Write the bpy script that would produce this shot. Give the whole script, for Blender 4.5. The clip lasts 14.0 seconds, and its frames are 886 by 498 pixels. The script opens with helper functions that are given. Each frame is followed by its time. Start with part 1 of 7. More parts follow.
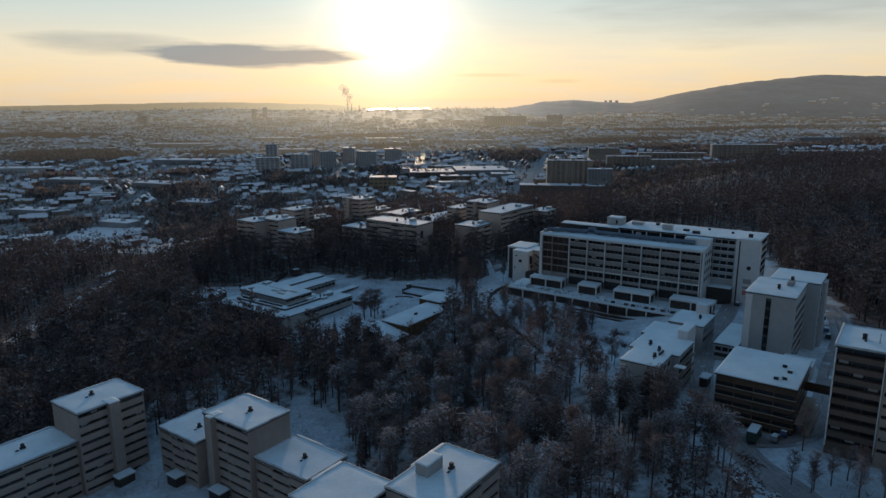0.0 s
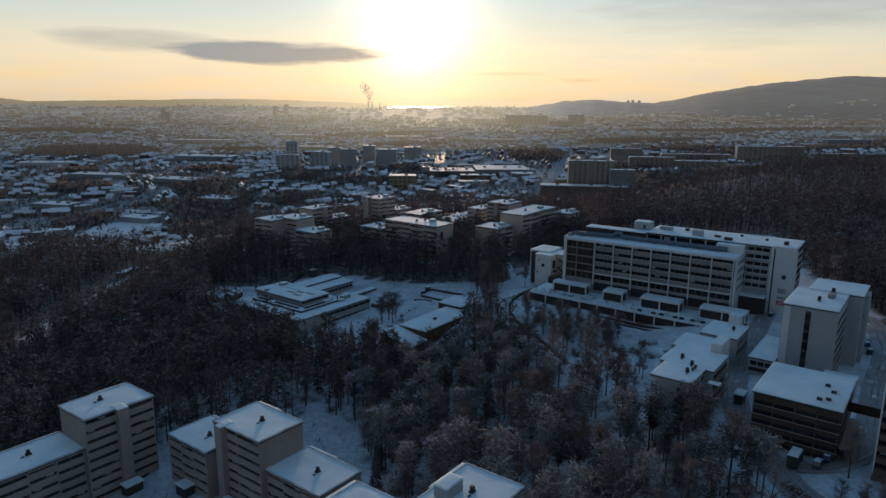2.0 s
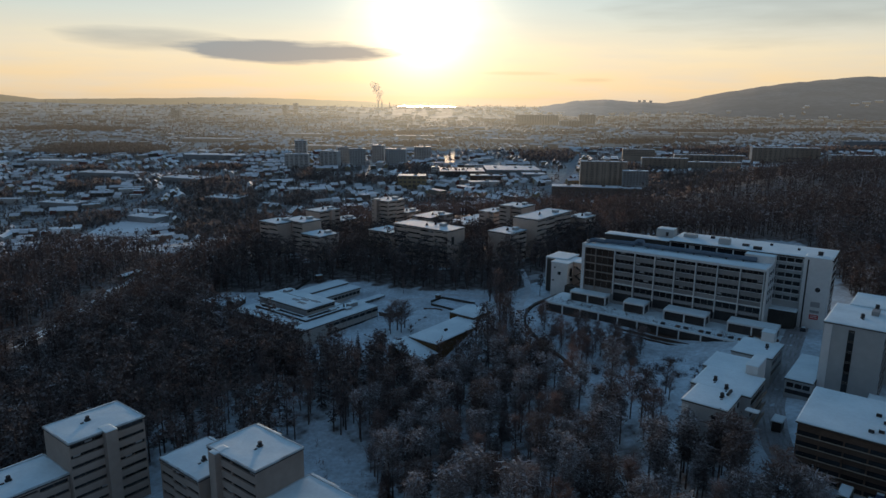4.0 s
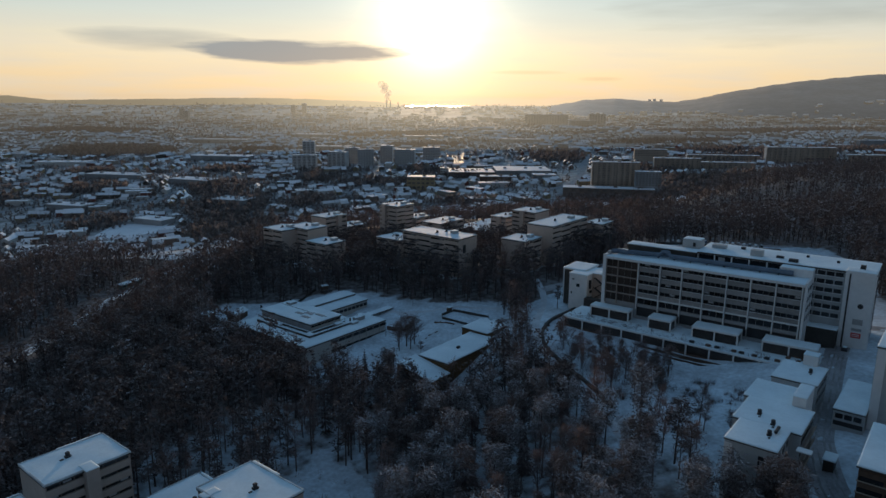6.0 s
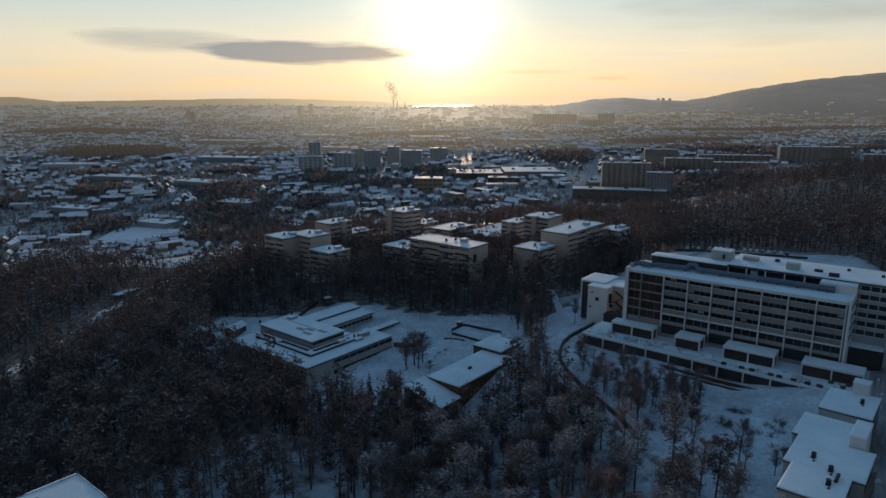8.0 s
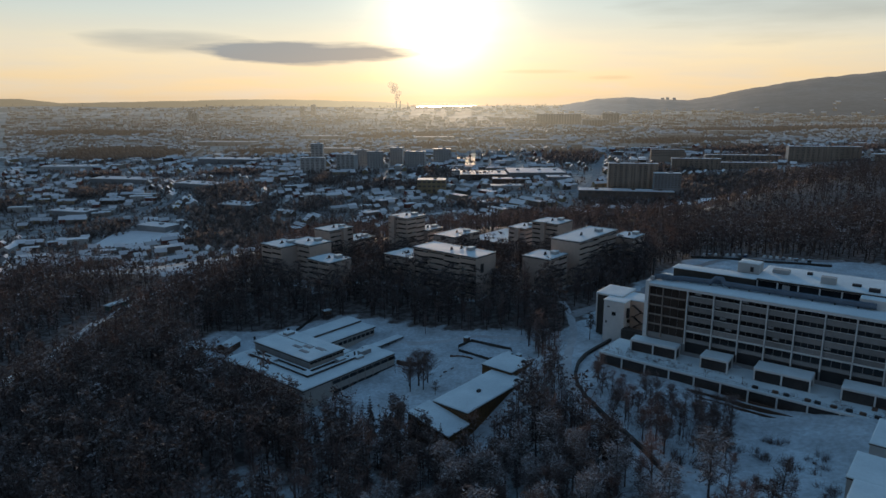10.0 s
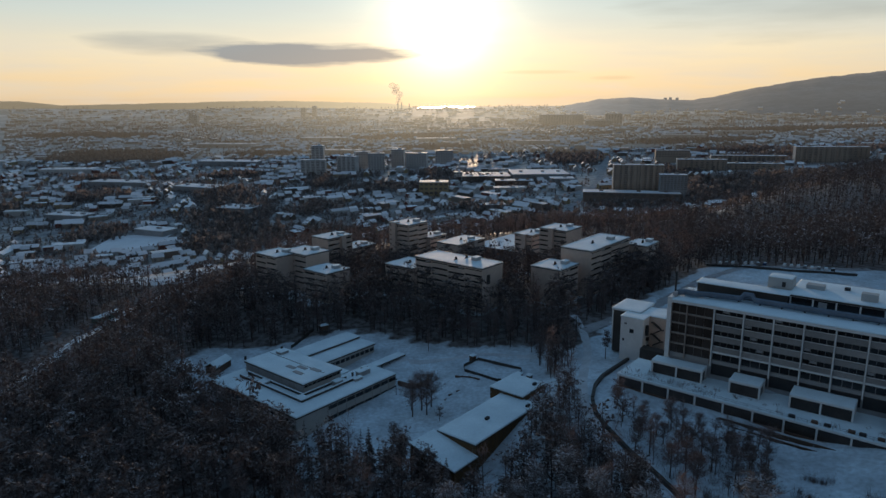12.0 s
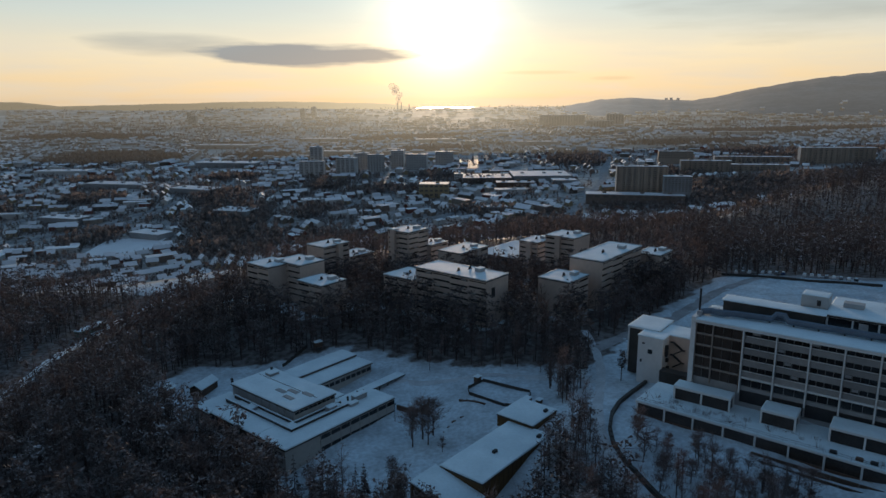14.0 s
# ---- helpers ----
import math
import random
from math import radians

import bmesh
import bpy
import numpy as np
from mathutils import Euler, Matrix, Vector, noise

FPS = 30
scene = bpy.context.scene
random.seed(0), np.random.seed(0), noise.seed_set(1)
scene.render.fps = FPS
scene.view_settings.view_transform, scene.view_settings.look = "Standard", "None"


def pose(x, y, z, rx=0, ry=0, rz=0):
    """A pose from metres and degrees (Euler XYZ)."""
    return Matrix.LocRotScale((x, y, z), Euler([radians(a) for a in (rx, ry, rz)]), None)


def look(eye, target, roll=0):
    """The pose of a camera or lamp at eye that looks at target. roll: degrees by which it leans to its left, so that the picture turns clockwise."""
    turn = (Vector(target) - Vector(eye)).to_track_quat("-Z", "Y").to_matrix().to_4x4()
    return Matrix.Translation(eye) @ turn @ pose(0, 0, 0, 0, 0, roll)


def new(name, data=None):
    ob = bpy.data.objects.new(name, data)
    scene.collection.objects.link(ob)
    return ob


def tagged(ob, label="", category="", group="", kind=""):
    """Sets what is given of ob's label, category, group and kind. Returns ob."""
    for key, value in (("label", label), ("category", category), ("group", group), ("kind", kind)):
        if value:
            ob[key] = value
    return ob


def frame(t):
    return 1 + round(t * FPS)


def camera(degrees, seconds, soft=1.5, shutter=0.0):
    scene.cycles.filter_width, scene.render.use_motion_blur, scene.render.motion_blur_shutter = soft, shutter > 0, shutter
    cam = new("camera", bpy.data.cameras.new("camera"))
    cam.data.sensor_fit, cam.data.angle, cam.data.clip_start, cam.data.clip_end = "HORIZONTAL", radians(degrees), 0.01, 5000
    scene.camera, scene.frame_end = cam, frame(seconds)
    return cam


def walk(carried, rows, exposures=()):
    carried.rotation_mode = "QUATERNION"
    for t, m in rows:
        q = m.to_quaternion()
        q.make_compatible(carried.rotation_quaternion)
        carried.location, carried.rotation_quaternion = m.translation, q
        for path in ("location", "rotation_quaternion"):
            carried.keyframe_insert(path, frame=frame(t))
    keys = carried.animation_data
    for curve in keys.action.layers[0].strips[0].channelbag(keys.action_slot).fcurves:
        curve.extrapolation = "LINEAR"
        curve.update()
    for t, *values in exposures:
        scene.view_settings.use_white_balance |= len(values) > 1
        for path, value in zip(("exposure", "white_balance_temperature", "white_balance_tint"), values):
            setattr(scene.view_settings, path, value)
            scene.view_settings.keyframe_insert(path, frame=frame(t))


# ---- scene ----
# camera: seconds, place, yaw (left), pitch, roll
cam = camera(66.31, 14.0)
PATH = [
    (0.0, 0.00, 0.00, 115.00, 0.000, -12.421, -0.112),
    (0.5, -0.15, 1.31, 114.95, 0.564, -12.422, -0.051),
    (1.0, -0.35, 3.45, 114.95, 1.022, -12.464, 0.113),
    (1.5, -0.63, 5.95, 114.98, 1.342, -12.504, 0.261),
    (2.0, -1.00, 8.88, 114.98, 1.591, -12.547, 0.363),
    (4.5, -3.19, 27.51, 115.26, 2.528, -12.629, 0.539),
    (5.0, -3.79, 31.97, 115.55, 2.711, -12.647, 0.479),
    (5.5, -4.20, 36.02, 115.77, 2.910, -12.644, 0.408),
    (6.0, -4.72, 40.16, 116.11, 3.092, -12.661, 0.355),
    (6.5, -5.32, 44.48, 116.37, 3.258, -12.668, 0.301),
    (7.0, -5.82, 48.89, 116.56, 3.413, -12.670, 0.220),
    (7.5, -6.33, 53.48, 116.72, 3.549, -12.683, 0.136),
    (8.0, -6.78, 58.20, 116.81, 3.711, -12.680, 0.107),
    (10.5, -9.42, 80.07, 117.35, 4.067, -12.671, -0.178),
    (11.0, -9.94, 84.78, 117.29, 4.126, -12.633, -0.246),
    (11.5, -10.42, 89.31, 117.30, 4.159, -12.623, -0.279),
    (12.0, -10.97, 93.75, 117.42, 4.168, -12.605, -0.326),
    (12.5, -11.47, 98.27, 117.53, 4.176, -12.603, -0.366),
    (13.0, -11.96, 102.80, 117.60, 4.183, -12.589, -0.378),
    (13.5, -12.57, 107.38, 117.65, 4.169, -12.578, -0.380),
    (14.0, -13.09, 112.00, 117.68, 4.162, -12.568, -0.381),
]


def aimed(x, y, z, yaw, pitch, roll):
    yaw, pitch = radians(yaw), radians(pitch)
    way = Vector((-math.sin(yaw) * math.cos(pitch), math.cos(yaw) * math.cos(pitch), math.sin(pitch)))
    eye = Vector((x, y, z))
    return look(eye, eye + way * 100, roll)


walk(cam, [(t, aimed(*row)) for t, *row in PATH])

# ---- world and sun ----
SUN_AZ, SUN_EL = -4.0, 5.6  # degrees: right of north, above the horizon
world = bpy.data.worlds.new("winter_evening_sky")
scene.world = world
world.use_nodes = True
wt = world.node_tree
wt.nodes.clear()


def wnode(kind, **props):
    n = wt.nodes.new(kind)
    for k, v in props.items():
        setattr(n, k, v)
    return n


def wmath(op, a, b=None, c=None, clamp=False):
    n = wnode("ShaderNodeMath", operation=op, use_clamp=clamp)
    for i, v in enumerate((a, b, c)):
        if v is None:
            continue
        if isinstance(v, (int, float)):
            n.inputs[i].default_value = v
        else:
            wt.links.new(v, n.inputs[i])
    return n.outputs[0]


def wmix(fac, a, b, blend="MIX"):
    n = wnode("ShaderNodeMix", data_type="RGBA", blend_type=blend)
    for i, v in ((0, fac), (6, a), (7, b)):
        if isinstance(v, (int, float)):
            n.inputs[i].default_value = v
        elif isinstance(v, tuple):
            n.inputs[i].default_value = (*v, 1)
        else:
            wt.links.new(v, n.inputs[i])
    return n.outputs[2]


tc = wnode("ShaderNodeTexCoord")
nrm = wnode("ShaderNodeVectorMath", operation="NORMALIZE")
wt.links.new(tc.outputs["Generated"], nrm.inputs[0])
sep = wnode("ShaderNodeSeparateXYZ")
wt.links.new(nrm.outputs[0], sep.inputs[0])
DX, DY, DZ = sep.outputs
elev = wmath("MULTIPLY", wmath("ARCSINE", DZ), 180 / math.pi)
azim = wmath("MULTIPLY", wmath("ARCTAN2", DX, DY), 180 / math.pi)
up = wmath("SQRT", wmath("DIVIDE", wmath("MAXIMUM", elev, 0.0), 90.0))
ramp = wnode("ShaderNodeValToRGB")
wt.links.new(up, ramp.inputs[0])
stops = [(0.0, (0.78, 0.58, 0.35)), (0.13, (0.90, 0.69, 0.42)), (0.20, (0.90, 0.77, 0.54)), (0.26, (0.66, 0.71, 0.645)),
         (0.31, (0.50, 0.64, 0.68)), (0.42, (0.22, 0.37, 0.50)), (0.62, (0.106, 0.240, 0.412)), (1.0, (0.056, 0.166, 0.336))]
while len(ramp.color_ramp.elements) < len(stops):
    ramp.color_ramp.elements.new(0.5)
for el, (p, c) in zip(ramp.color_ramp.elements, stops):
    el.position, el.color = p, (*c, 1)
# the sky away from the sun is dusk blue
sx, sy = math.sin(radians(SUN_AZ)), math.cos(radians(SUN_AZ))
facing = wmath("ADD", wmath("MULTIPLY", DX, sx), wmath("MULTIPLY", DY, sy))
away = wmath("MULTIPLY_ADD", facing, -0.62, 0.58, clamp=True)
base = wmix(away, ramp.outputs[0], (0.088, 0.128, 0.185))
# glow round the veiled sun
sv = Vector((sx * math.cos(radians(SUN_EL)), sy * math.cos(radians(SUN_EL)), math.sin(radians(SUN_EL))))
dot = wnode("ShaderNodeVectorMath", operation="DOT_PRODUCT")
wt.links.new(nrm.outputs[0], dot.inputs[0])
dot.inputs[1].default_value = sv
ang = wmath("MULTIPLY", wmath("ARCCOSINE", wmath("MINIMUM", dot.outputs["Value"], 1.0)), 180 / math.pi)
glow = wmath("ADD", wmath("MULTIPLY", wmath("EXPONENT", wmath("MULTIPLY", wmath("POWER", wmath("DIVIDE", ang, 3.3), 1.5), -1.0)), 1.5),
             wmath("MULTIPLY", wmath("EXPONENT", wmath("DIVIDE", ang, -7.0)), 0.30))
lit = wmix(1.0, base, wmix(glow, (0.0, 0.0, 0.0), (1.0, 0.9, 0.66)), "ADD")
# thin streaks and one long grey cloud
cloudco = wnode("ShaderNodeCombineXYZ")
wt.links.new(wmath("MULTIPLY", azim, 0.12), cloudco.inputs[0])
wt.links.new(wmath("MULTIPLY", elev, 0.95), cloudco.inputs[1])
nz = wnode("ShaderNodeTexNoise")
nz.inputs["Scale"].default_value, nz.inputs["Detail"].default_value = 1.0, 5.0
wt.links.new(cloudco.outputs[0], nz.inputs["Vector"])
nval = nz.outputs[0]
streak = wmath("MULTIPLY", wmath("SUBTRACT", nval, 0.38), 1.5, clamp=True)
streak = wmath("MULTIPLY", streak, wmath("SUBTRACT", 1.0, wmath("MULTIPLY", glow, 0.8), clamp=True))
streak = wmath("MULTIPLY", streak, wmath("MULTIPLY_ADD", elev, -0.085, 1.0, clamp=True))
lit2 = wmix(streak, lit, (0.66, 0.66, 0.62))


def cloud(az, el, ha, he, soft, tilt=0.0):
    """Cover of one long cloud: centre and half sizes in degrees."""
    a = wmath("DIVIDE", wmath("SUBTRACT", azim, az), ha)
    e = wmath("SUBTRACT", wmath("SUBTRACT", elev, el), wmath("MULTIPLY", wmath("SUBTRACT", azim, az), tilt))
    e = wmath("DIVIDE", e, he)
    r = wmath("ADD", wmath("POWER", wmath("ABSOLUTE", a), 2.4), wmath("POWER", e, 2.0))
    r = wmath("ADD", r, wmath("MULTIPLY", wmath("SUBTRACT", nval, 0.5), 2.2))
    return wmath("DIVIDE", wmath("SUBTRACT", 1.0, r), soft, clamp=True)


c1 = cloud(-14.9, 3.42, 8.8, 0.98, 0.5, -0.012)
c2 = cloud(-25.0, 4.05, 6.5, 0.95, 1.5, -0.01)
c3 = cloud(3.5, 1.95, 3.6, 0.18, 1.5, 0.0)
c4 = cloud(9.5, 1.45, 1.8, 0.17, 1.5, 0.0)
lit3 = wmix(wmath("MULTIPLY", c1, 0.86), lit2, (0.19, 0.24, 0.30))
c5 = cloud(29.0, 7.6, 19.0, 3.6, 1.8, 0.02)
lit3 = wmix(wmath("MULTIPLY", c5, 0.85), lit3, (0.40, 0.41, 0.385))
lit3 = wmix(wmath("MULTIPLY", c2, 0.75), lit3, (0.30, 0.345, 0.37))
lit3 = wmix(wmath("MULTIPLY", wmath("MAXIMUM", c3, c4), 0.45), lit3, (0.62, 0.47, 0.30))
bg = wnode("ShaderNodeBackground")
wt.links.new(lit3, bg.inputs[0])
bg.inputs[1].default_value = 1.0
sky = wnode("ShaderNodeTexSky", sky_type="NISHITA", sun_disc=False)
sky.sun_elevation, sky.sun_rotation = radians(SUN_EL), radians(SUN_AZ)
bg2 = wnode("ShaderNodeBackground")
wt.links.new(sky.outputs[0], bg2.inputs[0])
bg2.inputs[1].default_value = 0.004
addsh = wnode("ShaderNodeAddShader")
wt.links.new(bg.outputs[0], addsh.inputs[0])
wt.links.new(bg2.outputs[0], addsh.inputs[1])
wout = wnode("ShaderNodeOutputWorld")
wt.links.new(addsh.outputs[0], wout.inputs[0])

sun = new("sun", bpy.data.lights.new("sun", "SUN"))
sun.data.energy, sun.data.angle, sun.data.color = 1.6, radians(6.0), (1.0, 0.70, 0.44)
sun.matrix_world = look(sv * 100, (0, 0, 0))

# ---- materials ----
def mat(name, col, rough=0.85, var=0.25, scale=1.0, col2=None, bump=0.0, metal=0.0, fine=8.0, rand=0.0, island=0.0, spec=0.3, snow=0.0, glow=None, cover=None, thin=0.0):
    """A surface with stains at one size and grain at another, tone by object or by island, and snow lying on what faces up."""
    m = bpy.data.materials.new(name)
    m.use_nodes = True
    nt = m.node_tree
    b = nt.nodes["Principled BSDF"]
    b.inputs["Roughness"].default_value, b.inputs["Metallic"].default_value = rough, metal
    b.inputs["Specular IOR Level"].default_value = spec
    geo = nt.nodes.new("ShaderNodeNewGeometry")

    def tex(s, detail):
        n = nt.nodes.new("ShaderNodeTexNoise")
        n.inputs["Scale"].default_value, n.inputs["Detail"].default_value = s, detail
        nt.links.new(geo.outputs["Position"], n.inputs["Vector"])
        return n.outputs[0]

    def mix(fac, a, c, blend="MIX"):
        n = nt.nodes.new("ShaderNodeMix")
        n.data_type, n.blend_type = "RGBA", blend
        for i, v in ((0, fac), (6, a), (7, c)):
            if isinstance(v, (int, float)):
                n.inputs[i].default_value = v
            elif isinstance(v, tuple):
                n.inputs[i].default_value = (*v, 1)
            else:
                nt.links.new(v, n.inputs[i])
        return n.outputs[2]

    def rng(v, lo, hi, a=0.0, c=1.0):
        n = nt.nodes.new("ShaderNodeMapRange")
        for i, q in enumerate((v, lo, hi, a, c)):
            if isinstance(q, (int, float)):
                n.inputs[i].default_value = q
            else:
                nt.links.new(q, n.inputs[i])
        return n.outputs[0]

    col2 = col2 or tuple(c * (1 - var) for c in col)
    big, small = tex(0.12 * scale, 4.0), tex(fine * 0.12 * scale, 3.0)
    c = mix(rng(big, 0.35, 0.68), col, col2)
    c = mix(1.0, c, mix(rng(small, 0.3, 0.7), (1 - var * 0.6,) * 3, (1 + var * 0.35,) * 3), "MULTIPLY")
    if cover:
        # darker ground where the woods stand, with a ragged edge
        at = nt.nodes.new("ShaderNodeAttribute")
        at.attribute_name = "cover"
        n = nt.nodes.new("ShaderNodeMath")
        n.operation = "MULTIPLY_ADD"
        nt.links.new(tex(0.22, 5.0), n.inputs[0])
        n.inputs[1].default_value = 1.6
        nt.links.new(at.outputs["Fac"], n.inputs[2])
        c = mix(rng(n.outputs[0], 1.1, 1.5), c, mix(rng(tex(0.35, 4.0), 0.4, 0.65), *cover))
    if rand:
        oi = nt.nodes.new("ShaderNodeObjectInfo")
        c = mix(1.0, c, mix(oi.outputs["Random"], (1 - rand,) * 3, (1 + rand,) * 3), "MULTIPLY")
    if island:
        c = mix(1.0, c, mix(geo.outputs["Random Per Island"], (1 - island,) * 3, (1 + island,) * 3), "MULTIPLY")
    if snow:
        sx = nt.nodes.new("ShaderNodeSeparateXYZ")
        nt.links.new(geo.outputs["Normal"], sx.inputs[0])
        n = nt.nodes.new("ShaderNodeMath")
        n.operation = "MULTIPLY"
        nt.links.new(rng(sx.outputs[2], 0.35, 0.9, 0.0, snow), n.inputs[0])
        nt.links.new(rng(tex(0.9, 3.0), 0.35, 0.6), n.inputs[1])
        c = mix(n.outputs[0], c, (0.72, 0.75, 0.80))
    nt.links.new(c, b.inputs["Base Color"])
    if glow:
        # haze painted as emission on the far backdrop, brightest under the sun
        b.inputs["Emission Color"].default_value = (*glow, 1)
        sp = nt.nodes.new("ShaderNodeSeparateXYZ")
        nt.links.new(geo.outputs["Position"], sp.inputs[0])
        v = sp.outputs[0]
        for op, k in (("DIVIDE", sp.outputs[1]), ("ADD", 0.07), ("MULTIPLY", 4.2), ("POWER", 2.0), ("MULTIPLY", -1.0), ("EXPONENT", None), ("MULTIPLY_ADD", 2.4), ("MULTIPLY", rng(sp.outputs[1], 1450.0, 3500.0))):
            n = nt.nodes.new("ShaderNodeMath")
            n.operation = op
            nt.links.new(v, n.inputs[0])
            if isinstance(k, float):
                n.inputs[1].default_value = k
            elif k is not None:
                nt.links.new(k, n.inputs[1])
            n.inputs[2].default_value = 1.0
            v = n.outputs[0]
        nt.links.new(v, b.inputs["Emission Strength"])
    if bump:
        bn = nt.nodes.new("ShaderNodeBump")
        bn.inputs["Strength"].default_value, bn.inputs["Distance"].default_value = 0.6, bump
        nt.links.new(small, bn.inputs["Height"])
        nt.links.new(bn.outputs[0], b.inputs["Normal"])
    if thin:
        # twigs and needles let some of the low sun through
        tl, sh = nt.nodes.new("ShaderNodeBsdfTranslucent"), nt.nodes.new("ShaderNodeMixShader")
        nt.links.new(c, tl.inputs[0])
        sh.inputs[0].default_value = thin
        nt.links.new(b.outputs[0], sh.inputs[1])
        nt.links.new(tl.outputs[0], sh.inputs[2])
        nt.links.new(sh.outputs[0], nt.nodes["Material Output"].inputs[0])
    return m


SNOW = mat("roof_snow", (0.75, 0.87, 0.92), 0.7, 0.10, 1.2, (0.64, 0.76, 0.815), bump=0.06)
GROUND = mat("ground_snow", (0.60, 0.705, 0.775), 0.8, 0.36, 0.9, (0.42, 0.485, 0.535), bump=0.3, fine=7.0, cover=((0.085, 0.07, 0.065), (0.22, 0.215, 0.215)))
TOWN = mat("town_snow", (0.50, 0.48, 0.475), 0.5, 0.5, 0.5, (0.17, 0.135, 0.115), fine=10.0, spec=0.5)
VALLEY = mat("far_valley_snow", (0.76, 0.75, 0.74), 0.62, 0.4, 0.05, (0.40, 0.34, 0.30), fine=8.0, spec=0.5)
CONC = mat("beige_concrete", (0.40, 0.33, 0.285), 0.9, 0.16, 0.6, rand=0.06, bump=0.02)
CONCB = mat("brown_grey_concrete", (0.38, 0.32, 0.26), 0.9, 0.2, 0.6, bump=0.02)
PALE = mat("pale_render", (0.44, 0.455, 0.455), 0.88, 0.12, 0.6, bump=0.02)
WHITE = mat("white_paint", (0.74, 0.74, 0.73), 0.7, 0.1, 0.8)
GREYP = mat("grey_panel", (0.36, 0.36, 0.36), 0.8, 0.15, 0.8, rand=0.08)
GLASS = mat("window_glass", (0.025, 0.027, 0.03), 0.12, 0.4, 3.0, rand=0.4, spec=0.5)
DARK = mat("dark_metal", (0.045, 0.045, 0.048), 0.6, 0.3, 2.0)
FASCIA = mat("dark_fascia", (0.07, 0.065, 0.06), 0.7, 0.25, 2.0)
BROWN = mat("brown_cladding", (0.13, 0.085, 0.062), 0.8, 0.3, 1.2, rand=0.2)
BALC = mat("dark_balcony_fronts", (0.17, 0.125, 0.10), 0.85, 0.25, 1.0, rand=0.15)
OCHRE = mat("ochre_cladding", (0.15, 0.085, 0.035), 0.8, 0.3, 1.0)
BRICK = mat("dark_brick", (0.16, 0.10, 0.075), 0.9, 0.3, 2.0)
EDGE = mat("frosted_roof_edge", (0.62, 0.72, 0.77), 0.55, 0.3, 2.0, (0.30, 0.32, 0.33))
DUCT = mat("blue_grey_duct", (0.15, 0.19, 0.24), 0.5, 0.25, 2.0, metal=0.3)
STEEL = mat("galvanised_duct", (0.45, 0.46, 0.48), 0.45, 0.2, 2.0, metal=0.6)
RED = mat("red_sign", (0.55, 0.05, 0.05), 0.6, 0.1)
TRODDEN = mat("trodden_snow", (0.56, 0.61, 0.65), 0.8, 0.25, 1.4, (0.44, 0.47, 0.50), bump=0.06)
ROADM = mat("packed_snow_road", (0.38, 0.385, 0.40), 0.75, 0.35, 1.4, (0.24, 0.24, 0.245), bump=0.06)
BARK = mat("bark", (0.115, 0.088, 0.08), 0.95, 0.3, 3.0, rand=0.25, island=0.15)
TWIG = mat("bare_twigs", (0.222, 0.163, 0.152), 0.95, 0.25, 1.0, rand=0.25, island=0.22, snow=0.12, thin=0.36)
NEEDLE = mat("pine_needles", (0.132, 0.105, 0.1), 0.9, 0.25, 1.0, rand=0.3, island=0.22, snow=0.18, thin=0.1)
# valley trees, base colour lightened to stand in for haze
VALE = mat("haze_paled_trees", (0.27, 0.222, 0.205), 0.7, 0.25, 1.0, island=0.4, snow=0.15, thin=0.6)
FROSTPINE = mat("frosted_pine_needles", (0.25, 0.225, 0.225), 0.9, 0.25, 1.0, rand=0.25, island=0.3, snow=0.6, thin=0.12)
FROST = mat("frosted_twigs", (0.32, 0.265, 0.265), 0.9, 0.25, 1.0, rand=0.25, island=0.35, snow=0.25, thin=0.3)
HOUSEW = mat("house_walls", (0.28, 0.24, 0.20), 0.9, 0.2, 0.3, island=0.6)
# the backdrop: the valley past 1750 metres, haze put in as emission and colour
HAZEGLOW = (0.112, 0.092, 0.062)
FARLAND = mat("backdrop_valley", (0.56, 0.52, 0.48), 0.8, 0.4, 0.05, (0.30, 0.25, 0.21), fine=8.0, glow=HAZEGLOW)
FARWALL = mat("backdrop_walls", (0.34, 0.31, 0.28), 0.9, 0.2, 0.1, island=0.4, glow=HAZEGLOW)
FARROOF = mat("backdrop_roofs", (0.68, 0.67, 0.67), 0.8, 0.15, 0.1, island=0.2, glow=HAZEGLOW)
FARWOOD = mat("backdrop_woods", (0.30, 0.24, 0.21), 0.95, 0.25, 0.5, island=0.3, glow=HAZEGLOW)

# skyline hills and shore glow by emission too, in place of hazy air
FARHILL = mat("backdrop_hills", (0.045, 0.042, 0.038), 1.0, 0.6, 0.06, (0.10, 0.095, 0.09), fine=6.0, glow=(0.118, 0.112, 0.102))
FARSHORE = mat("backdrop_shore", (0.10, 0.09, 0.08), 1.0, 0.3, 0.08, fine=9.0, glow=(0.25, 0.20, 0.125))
RUT = mat("wet_wheel_ruts", (0.17, 0.165, 0.165), 0.5, 0.35, 1.5, (0.34, 0.34, 0.35))
# the same haze emission on far windows; no lamps behind them
FARWIN = mat("backdrop_windows", (0.14, 0.13, 0.12), 0.6, 0.2, 0.3, glow=HAZEGLOW)
# near blocks' beige made paler, so far blocks carry haze in their colour
CONCF = mat("warm_concrete_with_haze", (0.62, 0.50, 0.425), 0.9, 0.16, 0.6, rand=0.08, bump=0.02)

# ---- building helpers ----
def part(name, bm, material, parent=None, label=""):
    me = bpy.data.meshes.new(name)
    bm.to_mesh(me)
    bm.free()
    me.materials.append(material)
    ob = new(name, me)
    if parent is not None:
        ob.parent = parent
    return tagged(ob, label)


